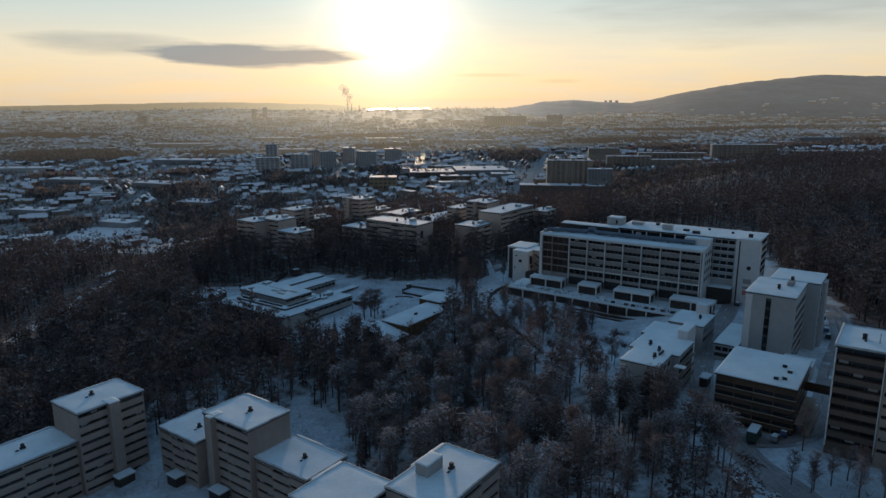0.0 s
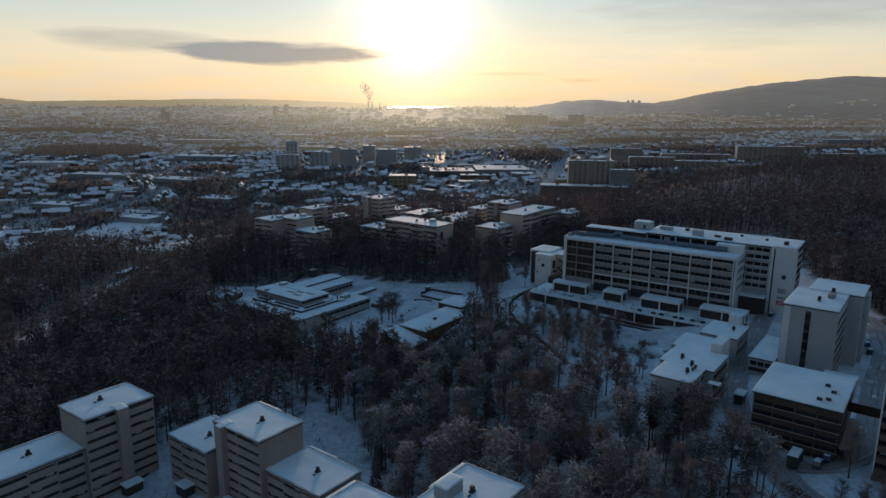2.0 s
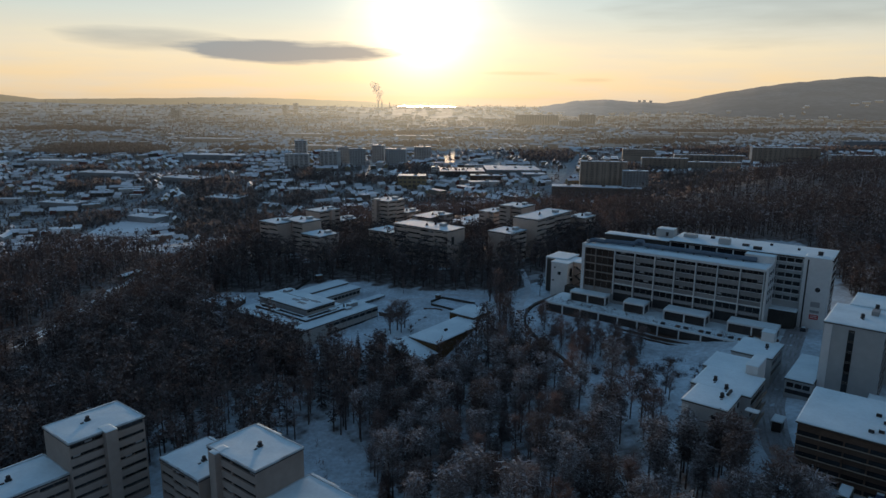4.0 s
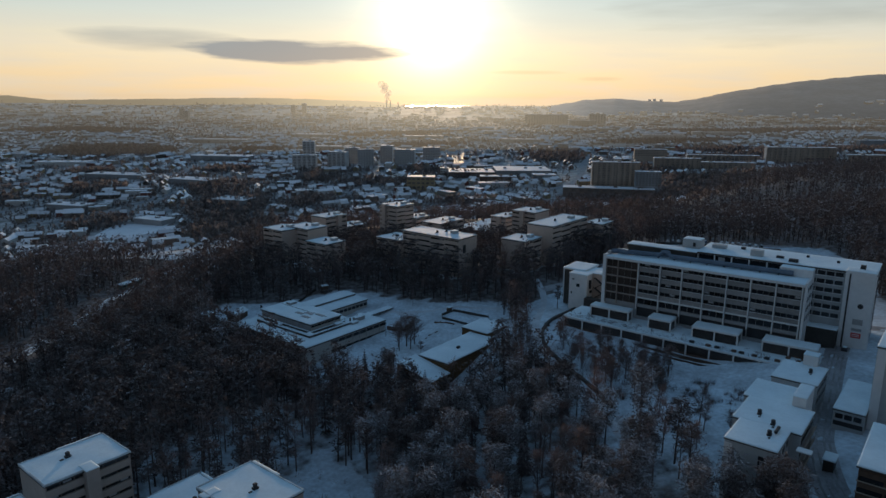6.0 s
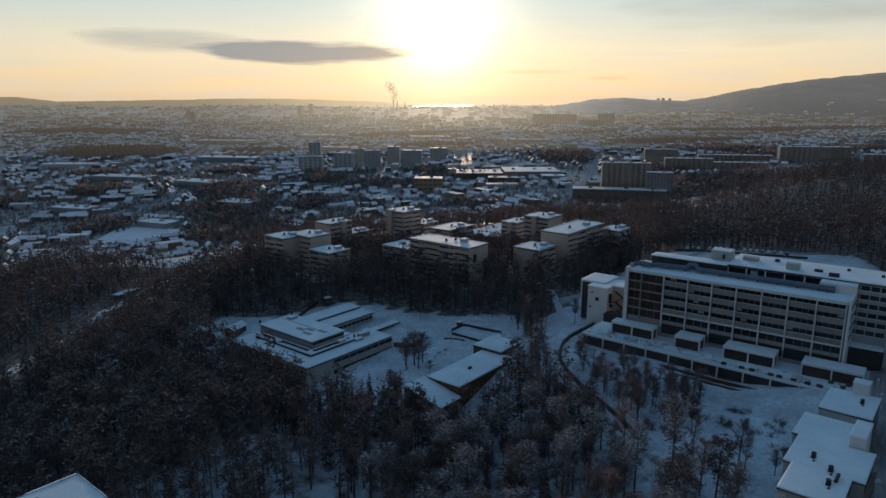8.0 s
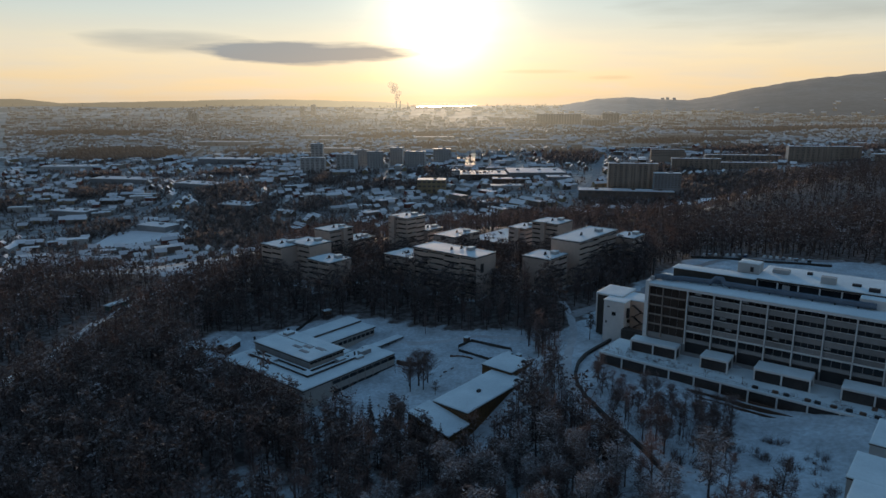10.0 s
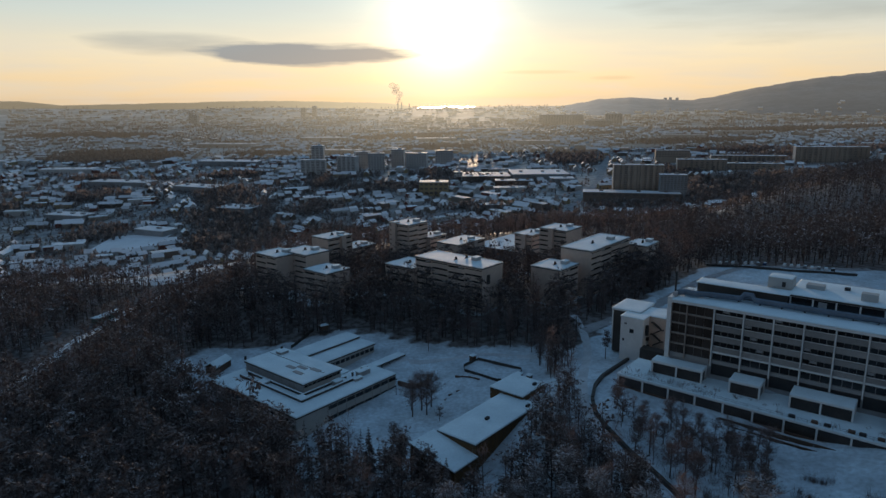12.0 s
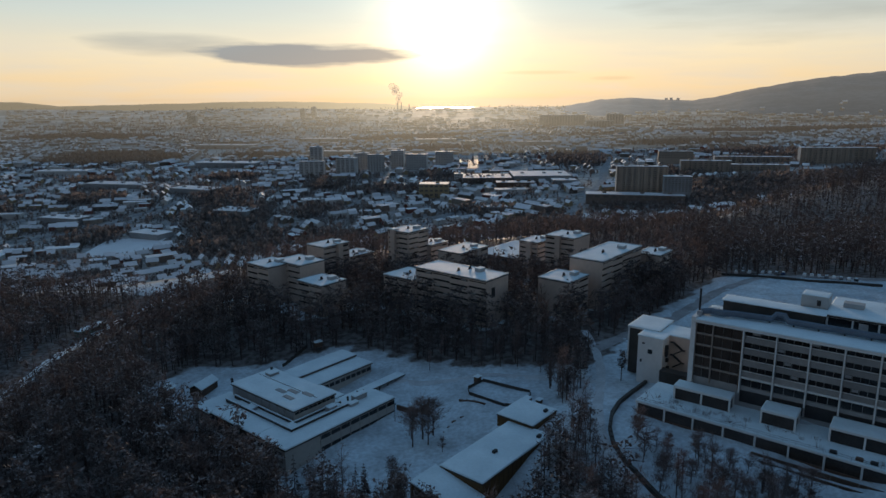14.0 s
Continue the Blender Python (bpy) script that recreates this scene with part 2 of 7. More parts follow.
def quick(name, verts, faces, material, parent=None, label="", smooth=False):
    me = bpy.data.meshes.new(name)
    me.from_pydata(verts, [], faces)
    me.materials.append(material)
    if smooth:
        me.polygons.foreach_set("use_smooth", [True] * len(me.polygons))
    ob = new(name, me)
    if parent is not None:
        ob.parent = parent
    return tagged(ob, label)


def box(bm, x0, x1, y0, y1, z0, z1, bevel=0.0):
    m = Matrix.LocRotScale(((x0 + x1) / 2, (y0 + y1) / 2, (z0 + z1) / 2), None, (x1 - x0, y1 - y0, z1 - z0))
    g = bmesh.ops.create_cube(bm, size=1.0, matrix=m)
    if bevel:
        es = list({e for v in g["verts"] for e in v.link_edges})
        bmesh.ops.bevel(bm, geom=es, offset=bevel, segments=1, affect="EDGES")
    return bm


def B(*a, bevel=0.0):
    return box(bmesh.new(), *a, bevel=bevel)


_shared = {}


def cuboid(name, dims, at, material, parent, label="", bevel=0.0):
    """A box part whose mesh is shared by all boxes of one size and material."""
    key = (name, tuple(round(d, 2) for d in dims), material.name, bevel)
    if key not in _shared:
        bm = B(-dims[0] / 2, dims[0] / 2, -dims[1] / 2, dims[1] / 2, -dims[2] / 2, dims[2] / 2, bevel=bevel)
        me = bpy.data.meshes.new(name)
        bm.to_mesh(me)
        bm.free()
        me.materials.append(material)
        _shared[key] = me
    ob = new(name, _shared[key])
    ob.location = at
    ob.parent = parent
    return tagged(ob, label)


GRID = 54.5  # degrees: the whole estate stands on one grid


def thing(name, u, v, z, label, category, group="", angle=GRID, kind=""):
    """An empty at the base of a thing, at grid coordinates."""
    ob = new(name)
    a = radians(GRID)
    ob.matrix_world = pose(u * math.cos(a) - v * math.sin(a), u * math.sin(a) + v * math.cos(a), z, 0, 0, angle)
    return tagged(ob, label, category, group, kind)


def grid_xy(u, v):
    a = radians(GRID)
    return u * math.cos(a) - v * math.sin(a), u * math.sin(a) + v * math.cos(a)


def snow_top(name, x0, x1, y0, y1, z, parent, label="", thick=0.28, step=1.6, drift=0.06, seed=0.0, lip=0.12):
    """A blanket of snow with a soft uneven top and a rounded edge."""
    rim = min(0.35, (x1 - x0) * 0.2, (y1 - y0) * 0.2)

    def cuts(a, b):
        n = min(24, max(1, int((b - a - 2 * rim) / step)))
        return [a] + [a + rim + (b - a - 2 * rim) * i / n for i in range(n + 1)] + [b]

    cx, cy = cuts(x0, x1), cuts(y0, y1)
    nx, ny = len(cx) - 1, len(cy) - 1
    vs, fs = [], []
    for j in range(ny + 1):
        for i in range(nx + 1):
            x, y = cx[i], cy[j]
            edge = i in (0, nx) or j in (0, ny)
            h = thick * (0.88 if edge else 1.0) + (0 if edge else drift * noise.noise((x * 0.22 + seed, y * 0.22, seed * 1.7)))
            vs.append((x, y, z + h))
    w = nx + 1
    for j in range(ny):
        for i in range(nx):
            fs.append((j * w + i, j * w + i + 1, (j + 1) * w + i + 1, (j + 1) * w + i))
    ring = [i for i in range(nx + 1)] + [j * w + nx for j in range(1, ny + 1)] + [ny * w + i for i in range(nx - 1, -1, -1)] + [j * w for j in range(ny - 1, 0, -1)]
    b0 = len(vs)
    vs += [(vs[k][0], vs[k][1], z) for k in ring]
    n = len(ring)
    for k in range(n):
        fs.append((ring[k], b0 + k, b0 + (k + 1) % n, ring[(k + 1) % n]))
    return quick(name, vs, fs, SNOW, parent, label, smooth=True)


# ---- the lie of the land ----
SPOTS = [(-110, 150, 8), (-45, 150, 10), (5, 105, 20), (50, 125, 28), (95, 135, 33), (100, 190, 33), (100, 240, 33.5), (150, 250, 36),
         (58, 250, 27), (25, 295, 29), (-8, 312, 22.5), (-42, 300, 17.5), (-75, 262, 14), (-12, 240, 15), (-40, 200, 10), (-115, 325, 18),
         (-200, 340, 5), (-215, 430, 3), (-170, 230, 6), (-105, 400, 24), (-30, 400, 26), (20, 385, 27), (60, 430, 27), (-60, 480, 19),
         (20, 500, 16), (130, 410, 32), (290, 420, 46), (420, 650, 36), (150, 620, 14), (75, 300, 35)]
_S = np.array(SPOTS, float)


def smooth01(x):
    x = np.clip(x, 0, 1)
    return x * x * (3 - 2 * x)


def land(x, y):
    """Height of the ground: the hill with the estate, and the wide valley beyond it."""
    x, y = np.asarray(x, float), np.asarray(y, float)
    d2 = (x[..., None] - _S[:, 0]) ** 2 + (y[..., None] - _S[:, 1]) ** 2
    w = 1.0 / (d2 + 60.0) ** 1.6
    hill = (w * _S[:, 2]).sum(-1) / w.sum(-1)
    edge = np.interp(x, [-600, -300, -100, 0, 200, 400, 800, 2500], [330, 440, 520, 570, 680, 850, 1100, 1500])
    k = smooth01((y - edge) / 300.0)
    k = np.maximum(k, smooth01((-260 - x) / 220.0))
    vale = np.interp(y, [600, 1000, 1300, 1700, 2600, 4100, 4750], [-72, -66, -42, -26, 8, 56, 57]) + np.clip((x + 50) * 0.03, -22, 34) * np.clip(1.6 - y / 2500, 0, 1)
    swell = 5 * np.sin(x * 0.0041 + 1.0) * np.sin(y * 0.0033) * k
    return hill * (1 - k) + vale * k + swell


def land1(x, y):
    return float(land(np.array([x]), np.array([y]))[0])


def axis_steps(lo, hi, mid0, mid1, fine, grow=1.09):
    a = list(np.arange(mid0, mid1 + 0.1, fine))
    s = fine
    while a[-1] < hi:
        s *= grow
        a.append(min(hi, a[-1] + s))
    s, b = fine, [a[0]]
    while b[-1] > lo:
        s *= grow
        b.append(max(lo, b[-1] - s))
    return np.array(b[:0:-1] + a)


gx, gy = axis_steps(-3600, 3600, -300, 320, 5.0), axis_steps(-500, 4750, 40, 560, 5.0)
GX, GY = np.meshgrid(gx, gy)
GZ = land(GX, GY) + 0.35 * np.sin(GX * 0.31 + GY * 0.13) * np.sin(GY * 0.27) * (GY < 700)
gv = np.stack([GX.ravel(), GY.ravel(), GZ.ravel()], 1)
nx_, ny_ = len(gx), len(gy)
idx = np.arange(nx_ * ny_).reshape(ny_, nx_)
gf = np.stack([idx[:-1, :-1].ravel(), idx[:-1, 1:].ravel(), idx[1:, 1:].ravel(), idx[1:, :-1].ravel()], 1)
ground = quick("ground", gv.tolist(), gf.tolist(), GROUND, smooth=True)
ground.data.materials.append(TOWN)
fy = GY[:-1, :-1].ravel()
fx = GX[:-1, :-1].ravel()
townface = ((fy >  np.interp(fx, [-600, -300, 0, 200, 400, 800], [300, 480, 600, 720, 900, 1150])) | (fx < -420)).astype(np.int32)
ground.data.materials.append(VALLEY)
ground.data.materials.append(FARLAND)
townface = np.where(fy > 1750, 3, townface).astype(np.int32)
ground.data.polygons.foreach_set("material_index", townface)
tagged(ground, "snow-covered hillside and wide valley floor", "ground", kind="structure")


# ---- apartment blocks ----
def banded_face(block, side, x0, x1, y0, y1, z0, z1, storey, bays, gap=0.95, deep=0.45, wallm=CONC, balcony=False, panes=1, stagger=0.0):
    """Storey bands on one side of a block: pale spandrels standing proud of dark recessed window strips.
    side: '-x', '+x', '-y' or '+y' of the block's own axes."""
    n = max(1, int(round((z1 - z0) / storey)))
    along_x = side[1] == "y"
    a0, a1 = (x0, x1) if along_x else (y0, y1)
    out = {"-x": x0, "+x": x1, "-y": y0, "+y": y1}[side]
    s = -1 if side[0] == "-" else 1
    length = a1 - a0
    bl = length / bays
    h = (z1 - z0) / n

    def put(name, a, w, out0, d, zc, hh, m, label=""):
        dims = (w, d, hh) if along_x else (d, w, hh)
        at = (a, out0 + s * d / 2, zc) if along_x else (out0 + s * d / 2, a, zc)
        cuboid(name, dims, at, m, block, label)

    for k in range(n):
        for b in range(bays):
            zb = z0 + k * h - (stagger if b % 2 else 0.0)
            a = a0 + (b + 0.5) * bl
            put("spandrel", a, bl - 0.12, out, deep, zb + (h - gap) / 2 - 0.1, h - gap, wallm)
            w = (bl - 0.5) / panes
            for q in range(panes):
                put("window", a - (bl - 0.5) / 2 + (q + 0.5) * w, w - (0.10 if panes > 1 else 0), out, 0.06, zb + h - gap / 2 - 0.1, gap - 0.08, GLASS)
                if panes > 1 and (k * 5 + b * 3 + q * 7 + int(x1)) % 6 == 0:
                    put("curtain", a - (bl - 0.5) / 2 + (q + 0.5) * w, w * 0.6, out + s * 0.06, 0.03, zb + h - gap / 2 - 0.05, gap * 0.6, GREYP, "drawn curtain")
    if stagger:
        put("top_band", (a0 + a1) / 2, length - 0.2, out, deep - 0.02, z1 - stagger / 2 + 0.02, stagger + 0.04, wallm)
    for b in range(bays + 1):
        a = a0 + b * bl
        put("pier", min(max(a, a0 + 0.15), a1 - 0.15), 0.30, out, deep + (0.06 if balcony else -0.05), (z0 + z1) / 2, z1 - z0, WHITE if balcony else wallm)


def chimney_unit(parent, x, y, z, s=1.0):
    cuboid("roof_hatch", (1.7 * s, 1.2 * s, 0.7 * s), (x, y, z + 0.35 * s), DARK, parent, "dark sheet-metal roof fan base", bevel=0.08)
    key = ("fan", round(s, 2))
    if key not in _shared:
        bm = bmesh.new()
        for r1, r2, z0, z1 in ((0.5, 0.55, 0.6, 0.9), (0.62, 0.62, 0.9, 1.55), (0.7, 0.5, 1.55, 1.75)):
            bmesh.ops.create_cone(bm, cap_ends=True, segments=12, radius1=r1 * s, radius2=r2 * s, depth=(z1 - z0) * s, matrix=Matrix.Translation((0, 0, (z0 + z1) / 2 * s)))
        me = bpy.data.meshes.new("fan")
        bm.to_mesh(me)
        bm.free()
        me.materials.append(DARK)
        _shared[key] = me
    fan = new("fan", _shared[key])
    fan.location = (x, y, z)
    fan.parent = parent
    tagged(fan, "dark round roof fan")
    cuboid("roof_vent", (1.1 * s, 0.7 * s, 0.3 * s), (x - 1.9 * s, y - 0.4 * s, z + 0.12 * s), DARK, parent, "low dark roof vent", bevel=0.06)


def block(u0, u1, v0, v1, zt, storeys, faces, label, group="", wallm=CONC, storey=2.75, deep=0.45, units=((0.5, 0.5),), core=None, bays=3, sink=3.0, name="apartment_block", balcony=(), gap=0.95, seed=0.0, panes=1, stagger=0.0, jog=0.0):
    """A flat-roofed block on the grid, with bands on the given faces and a snowy roof. core: (face, from, to, rise) a blind stair tower."""
    lx, ly = u1 - u0, v1 - v0
    zb = zt - storeys * storey
    t = thing(name, u0, v0, zb, label, "building", group)
    ix0, ix1 = (deep if "-x" in faces else 0), lx - (deep if "+x" in faces else 0)
    iy0, iy1 = (deep if "-y" in faces else 0), ly - (deep if "+y" in faces else 0)
    part("wall", B(ix0, ix1, iy0, iy1, -sink, zt - zb - 0.05), wallm, t)
    for f in faces:
        banded_face(t, f, ix0, ix1, iy0, iy1, 0.0, zt - zb - 0.25, storey, bays if isinstance(bays, int) else bays.get(f, 3), gap, deep, wallm, f in balcony, panes, stagger)
    part("fascia", B(-0.18, lx + 0.18, -0.18, ly + 0.18, zt - zb - 0.3, zt - zb + 0.06, bevel=0.04), FASCIA, t)
    snow_top("roof_snow", -0.1, lx + 0.1, -0.1, ly + 0.1, zt - zb + 0.05, t, seed=u0 * 0.13 + seed, drift=0.16)
    top = zt - zb
    for x0, x1, y0, y1 in ((-0.2, lx + 0.2, -0.2, 0.12), (-0.2, lx + 0.2, ly - 0.12, ly + 0.2), (-0.2, 0.12, 0.14, ly - 0.14), (lx - 0.12, lx + 0.2, 0.14, ly - 0.14)):
        part("roof_edge", B(x0, x1, y0, y1, top + 0.03, top + 0.52, bevel=0.05), EDGE, t, "pale frosted sheet-metal roof edge")
    if jog and "-x" in faces:
        bay = part("bay", B(lx - 0.2, lx + jog, ly * 0.5, ly - 0.1, -sink, zt - zb - 0.06), wallm, t)
        snow_top("bay_snow", lx - 0.3, lx + jog + 0.1, ly * 0.5 - 0.1, ly, zt - zb - 0.02, bay, thick=0.33, drift=0.03)
    elif jog:
        bay = part("bay", B(lx * 0.45, lx - 0.1, ly - 0.2, ly + jog, -sink, zt - zb - 0.06), wallm, t)
        snow_top("bay_snow", lx * 0.45 - 0.1, lx, ly - 0.3, ly + jog + 0.1, zt - zb - 0.02, bay, thick=0.33, drift=0.03)
    for fx_, fy_ in units:
        chimney_unit(t, lx * fx_, ly * fy_, zt - zb + 0.25, 0.8)
    if core:
        f, c0, c1, rise = core
        d = 1.5
        if f == "-x":
            bx = (-d, 2.6, c0, c1)
        elif f == "-y":
            bx = (c0, c1, -d, 2.6)
        elif f == "+y":
            bx = (c0, c1, ly - 2.6, ly + d)
        else:
            bx = (lx - 2.6, lx + d, c0, c1)
        st = part("stair_tower", B(*bx, -sink, zt - zb + rise), wallm, t, "blind concrete stair tower")
        snow_top("stair_tower_snow", *bx, zt - zb + rise, st, thick=0.2, step=1.0)
    return t


LB = "beige concrete apartment block with dark window bands and snowy roof"
near = "stepped apartment blocks on the slope"
block(79.6, 98.6, 177.2, 191.2, 32.7, 9, ("-y", "+y"), "tall " + LB, near, core=("-y", 8.2, 11.2, 0.35), bays={"-y": 2, "+y": 1}, units=((0.45, 0.62),), panes=3, jog=0.9)
block(52.0, 79.5, 178.7, 192.7, 24.5, 6, ("-y",), "low " + LB, near, bays=4, units=((0.62, 0.55),), panes=2, stagger=0.5, jog=0.9)
block(100.6, 114.6, 133.2, 151.8, 32.2, 9, ("-x",), "tall " + LB, near, core=("-x", 13.4, 15.8, 0.3), bays=2, units=((0.55, 0.45),), panes=3, jog=0.9)
block(97.6, 111.2, 151.9, 169.1, 24.2, 6, ("-x",), "low " + LB, near, bays=3, units=((0.45, 0.40),), panes=2, stagger=0.5, jog=0.9)
block(102.2, 116.2, 113.8, 133.1, 24.2, 6, ("-x",), "low " + LB, near, bays=3, units=((0.5, 0.42),), panes=2, stagger=0.5, jog=0.9)
block(90.0, 110.4, 64.4, 78.0, 41.5, 8, ("-y",), "mid-rise " + LB, near, bays=3, units=((0.62, 0.5),), panes=2, stagger=0.5, jog=0.9)
block(78.0, 93.0, 78.1, 92.0, 40.6, 7, ("-y",), "mid-rise " + LB, near, bays=2, units=(), panes=2, jog=0.9)

far_group = "apartment blocks in the pines"
for (u0, u1, v0, v1, zt, st, faces, core, bays) in [
        (264.2, 278.7, 329.7, 346.2, 42.0, 6, ("-x",), None, 2),
        (274.4, 289.0, 319.5, 338.2, 42.6, 6, ("-x",), None, 2),
        (268.2, 282.8, 297.7, 314.0, 38.0, 5, ("-x",), None, 2),
        (308.2, 326.0, 342.2, 355.8, 42.2, 8, ("-y",), ("-y", 9.0, 12.0, 0.8), 2),
        (326.3, 344.5, 342.6, 356.0, 33.6, 5, ("-y",), None, 2),
        (294.5, 311.0, 268.4, 285.5, 40.0, 5, ("-x",), None, 2),
        (297.0, 312.4, 230.0, 268.3, 45.5, 7, ("-x",), None, 4),
        (345.5, 362.0, 317.0, 332.0, 47.2, 9, ("-x", "-y"), ("-x", 9.0, 12.0, 1.0), 2),
        (361.0, 375.5, 314.2, 326.4, 38.0, 6, ("-y",), None, 2),
        (352.5, 377.0, 287.0, 302.0, 38.6, 6, ("-y",), ("-y", 13.0, 16.0, 0.8), 2),
        (406.5, 424.0, 273.8, 286.2, 37.0, 7, ("-x", "-y"), ("-x", 4.0, 7.0, 0.5), 1),
        (398.5, 416.0, 246.5, 264.0, 44.2, 9, ("-x",), ("-x", 8.0, 11.0, 0.8), 2),
        (344.4, 384.8, 203.2, 219.0, 48.5, 8, ("-y",), None, 4),
        (323.6, 340.2, 207.2, 222.2, 43.0, 6, ("-y",), None, 2),
        (385.0, 399.8, 194.2, 205.0, 45.0, 6, ("-y",), None, 2)]:
    t = block(u0, u1, v0, v1, zt, st, faces, "beige concrete block with dark window bands among pines", far_group, core=core, bays=bays, wallm=CONCF, panes=2, stagger=0.5, jog=0.9, units=((0.4, 0.5), (0.75, 0.45)) if v1 - v0 > 30 or u1 - u0 > 30 else ((0.5, 0.5),))
    lx, ly, h = u1 - u0, v1 - v0, st * 2.75
    cuboid("roof_house", (3.6, 2.8, 1.5), (lx * 0.72, ly * 0.3, h + 1.0), PALE, t, "pale roof house with a flat top", bevel=0.05)
    cuboid("roof_house_snow", (3.8, 3.0, 0.22), (lx * 0.72, ly * 0.3, h + 1.86), SNOW, t, bevel=0.06)
    if v1 - v0 > 30:
        cuboid("dark_panel", (2.4, 0.08, 4.2), (lx * 0.3, -0.04, h - 5.5), DARK, t, "dark flat panel on the blind end wall")


# ---- the hospital ----
HX, HY, HA = 44.5, 299.5, -32.8  # its front left corner, and the bearing of its long front


def at_hospital(name, label, category, group=""):
    ob = new(name)
    ob.matrix_world = pose(HX, HY, 0, 0, 0, HA)
    return tagged(ob, label, category, group)


def tube(points, r, sides=8):
    bm = bmesh.new()
    rings = []
    for i, p in enumerate(points):
        p = Vector(p)
        d = (Vector(points[min(i + 1, len(points) - 1)]) - Vector(points[max(i - 1, 0)])).normalized()
        s = d.cross(Vector((0, 0, 1)))
        s = s.normalized() if s.length > 0.01 else Vector((1, 0, 0))
        q = s.cross(d)
        rings.append([bm.verts.new(p + (s * math.cos(2 * math.pi * k / sides) + q * math.sin(2 * math.pi * k / sides)) * r) for k in range(sides)])
    for a, b in zip(rings, rings[1:]):
        for k in range(sides):
            bm.faces.new((a[k], a[(k + 1) % sides], b[(k + 1) % sides], b[k]))
    bm.faces.new(rings[0][::-1])
    bm.faces.new(rings[-1])
    return bm


SPAN = mat("grey_brown_spandrel", (0.31, 0.295, 0.285), 0.85, 0.2, 0.9, rand=0.12)
TINT = mat("brown_tinted_glass", (0.065, 0.05, 0.043), 0.25, 0.35, 2.0, rand=0.35, spec=0.5)
COLS = [13.3, 21.6, 29.6, 37.4, 45.2, 53.0, 61.0, 69.0]
FLOORS = [55.4, 52.05, 48.7, 45.35, 42.0]
hosp = at_hospital("hospital", "long pale concrete hospital slab with window bands and snowy roof", "hospital")
part("wall", B(0.6, 69.6, 0.6, 5.5, 33.0, 55.6), GREYP, hosp)
part("rear_wall", B(4.0, 69.6, 5.5, 15.5, 33.0, 56.3), PALE, hosp)
part("end_wall", B(-0.7, 0.6, -0.5, 5.4, 33.0, 57.0, bevel=0.05), WHITE, hosp, "white blind end wall")
part("far_end_wall", B(69.6, 70.3, -0.4, 15.0, 33.0, 57.0, bevel=0.05), WHITE, hosp, "white end wall")
for z in (54.3, 50.9, 47.6, 44.2):
    for b in (2.5, 6.0, 9.5, 13.0):
        cuboid("end_window", (0.12, 1.3, 1.5), (70.36, b, z - 0.2), GLASS, hosp)
for k, c in enumerate(COLS):
    cuboid("column", (0.36, 0.75, 18.2), (c, -0.1, 46.6), WHITE, hosp, "white concrete column")
part("cornice", B(-0.3, 70.2, -0.75, 0.6, 55.5, 56.25, bevel=0.06), WHITE, hosp, "white cornice")
snow_top("roof_snow", 0.6, 69.6, -0.7, 15.5, 56.3, hosp, seed=3.1, step=2.6)
for i in range(len(COLS) - 1):
    a0, a1 = COLS[i] + 0.25, COLS[i + 1] - 0.25
    for z0, z1 in zip(FLOORS[1:], FLOORS[:-1]):
        cuboid("spandrel", (a1 - a0, 0.5, 1.75), ((a0 + a1) / 2, 0.36, z0 + 0.95), SPAN, hosp)
        cuboid("sun_rail", (a1 - a0, 0.18, 0.14), ((a0 + a1) / 2, 0.02, z0 + 1.95), WHITE, hosp)
        n = 4
        w = (a1 - a0) / n
        for j in range(n):
            cuboid("window", (w - 0.14, 0.08, 1.36), (a0 + (j + 0.5) * w, 0.5, z1 - 0.72), GLASS, hosp)
            if (i * 7 + j * 3 + int(z0)) % 11 == 0:
                cuboid("blind", (w - 0.3, 0.04, 0.8), (a0 + (j + 0.5) * w, 0.42, z1 - 0.5), GREYP, hosp, "half-drawn grey blind")
    cuboid("floor_beam", (a1 - a0, 0.7, 0.5), ((a0 + a1) / 2, 0.05, 42.05), WHITE, hosp)
    n = 3
    w = (a1 - a0) / n
    for j in range(n):
        cuboid("tall_window", (w - 0.16, 0.08, 2.2), (a0 + (j + 0.5) * w, 0.55, 40.6), GLASS, hosp)
    cuboid("plinth_panel", (a1 - a0, 0.3, 1.1), ((a0 + a1) / 2, 0.45, 38.8), GREYP, hosp)
    # dark sheet put in as the shade of the open column storey
    cuboid("undercroft", (a1 - a0, 0.2, 3.4), ((a0 + a1) / 2, 0.52, 36.4), DARK, hosp, "dark panel in place of the shade under the open ground floor")
# glazed brown bay at the near end
for a0, a1 in ((0.7, 5.1), (5.4, 12.9)):
    for k in range(5):
        z0 = 39.0 + k * 3.3
        n = 2 if a1 - a0 < 5 else 3
        w = (a1 - a0) / n
        for j in range(n):
            cuboid("bay_window", (w - 0.12, 0.08, 2.7), (a0 + (j + 0.5) * w, 0.42, z0 + 1.65), TINT, hosp)
        cuboid("bay_beam", (a1 - a0, 0.35, 0.28), ((a0 + a1) / 2, 0.35, z0 + 3.2), CONC, hosp)
for a0 in (0.55, 5.25, 13.0):
    cuboid("bay_post", (0.28, 0.7, 17.6), (a0, 0.1, 46.8), CONC if a0 < 13 else BROWN, hosp)
part("penthouse_wall", B(4.4, 30.5, 12.0, 17.5, 56.4, 59.6), FASCIA, hosp, "dark sheet-clad roof storey")
snow_top("penthouse_snow", 4.0, 30.9, 11.6, 17.9, 59.6, hosp, seed=8.0, step=2.5)
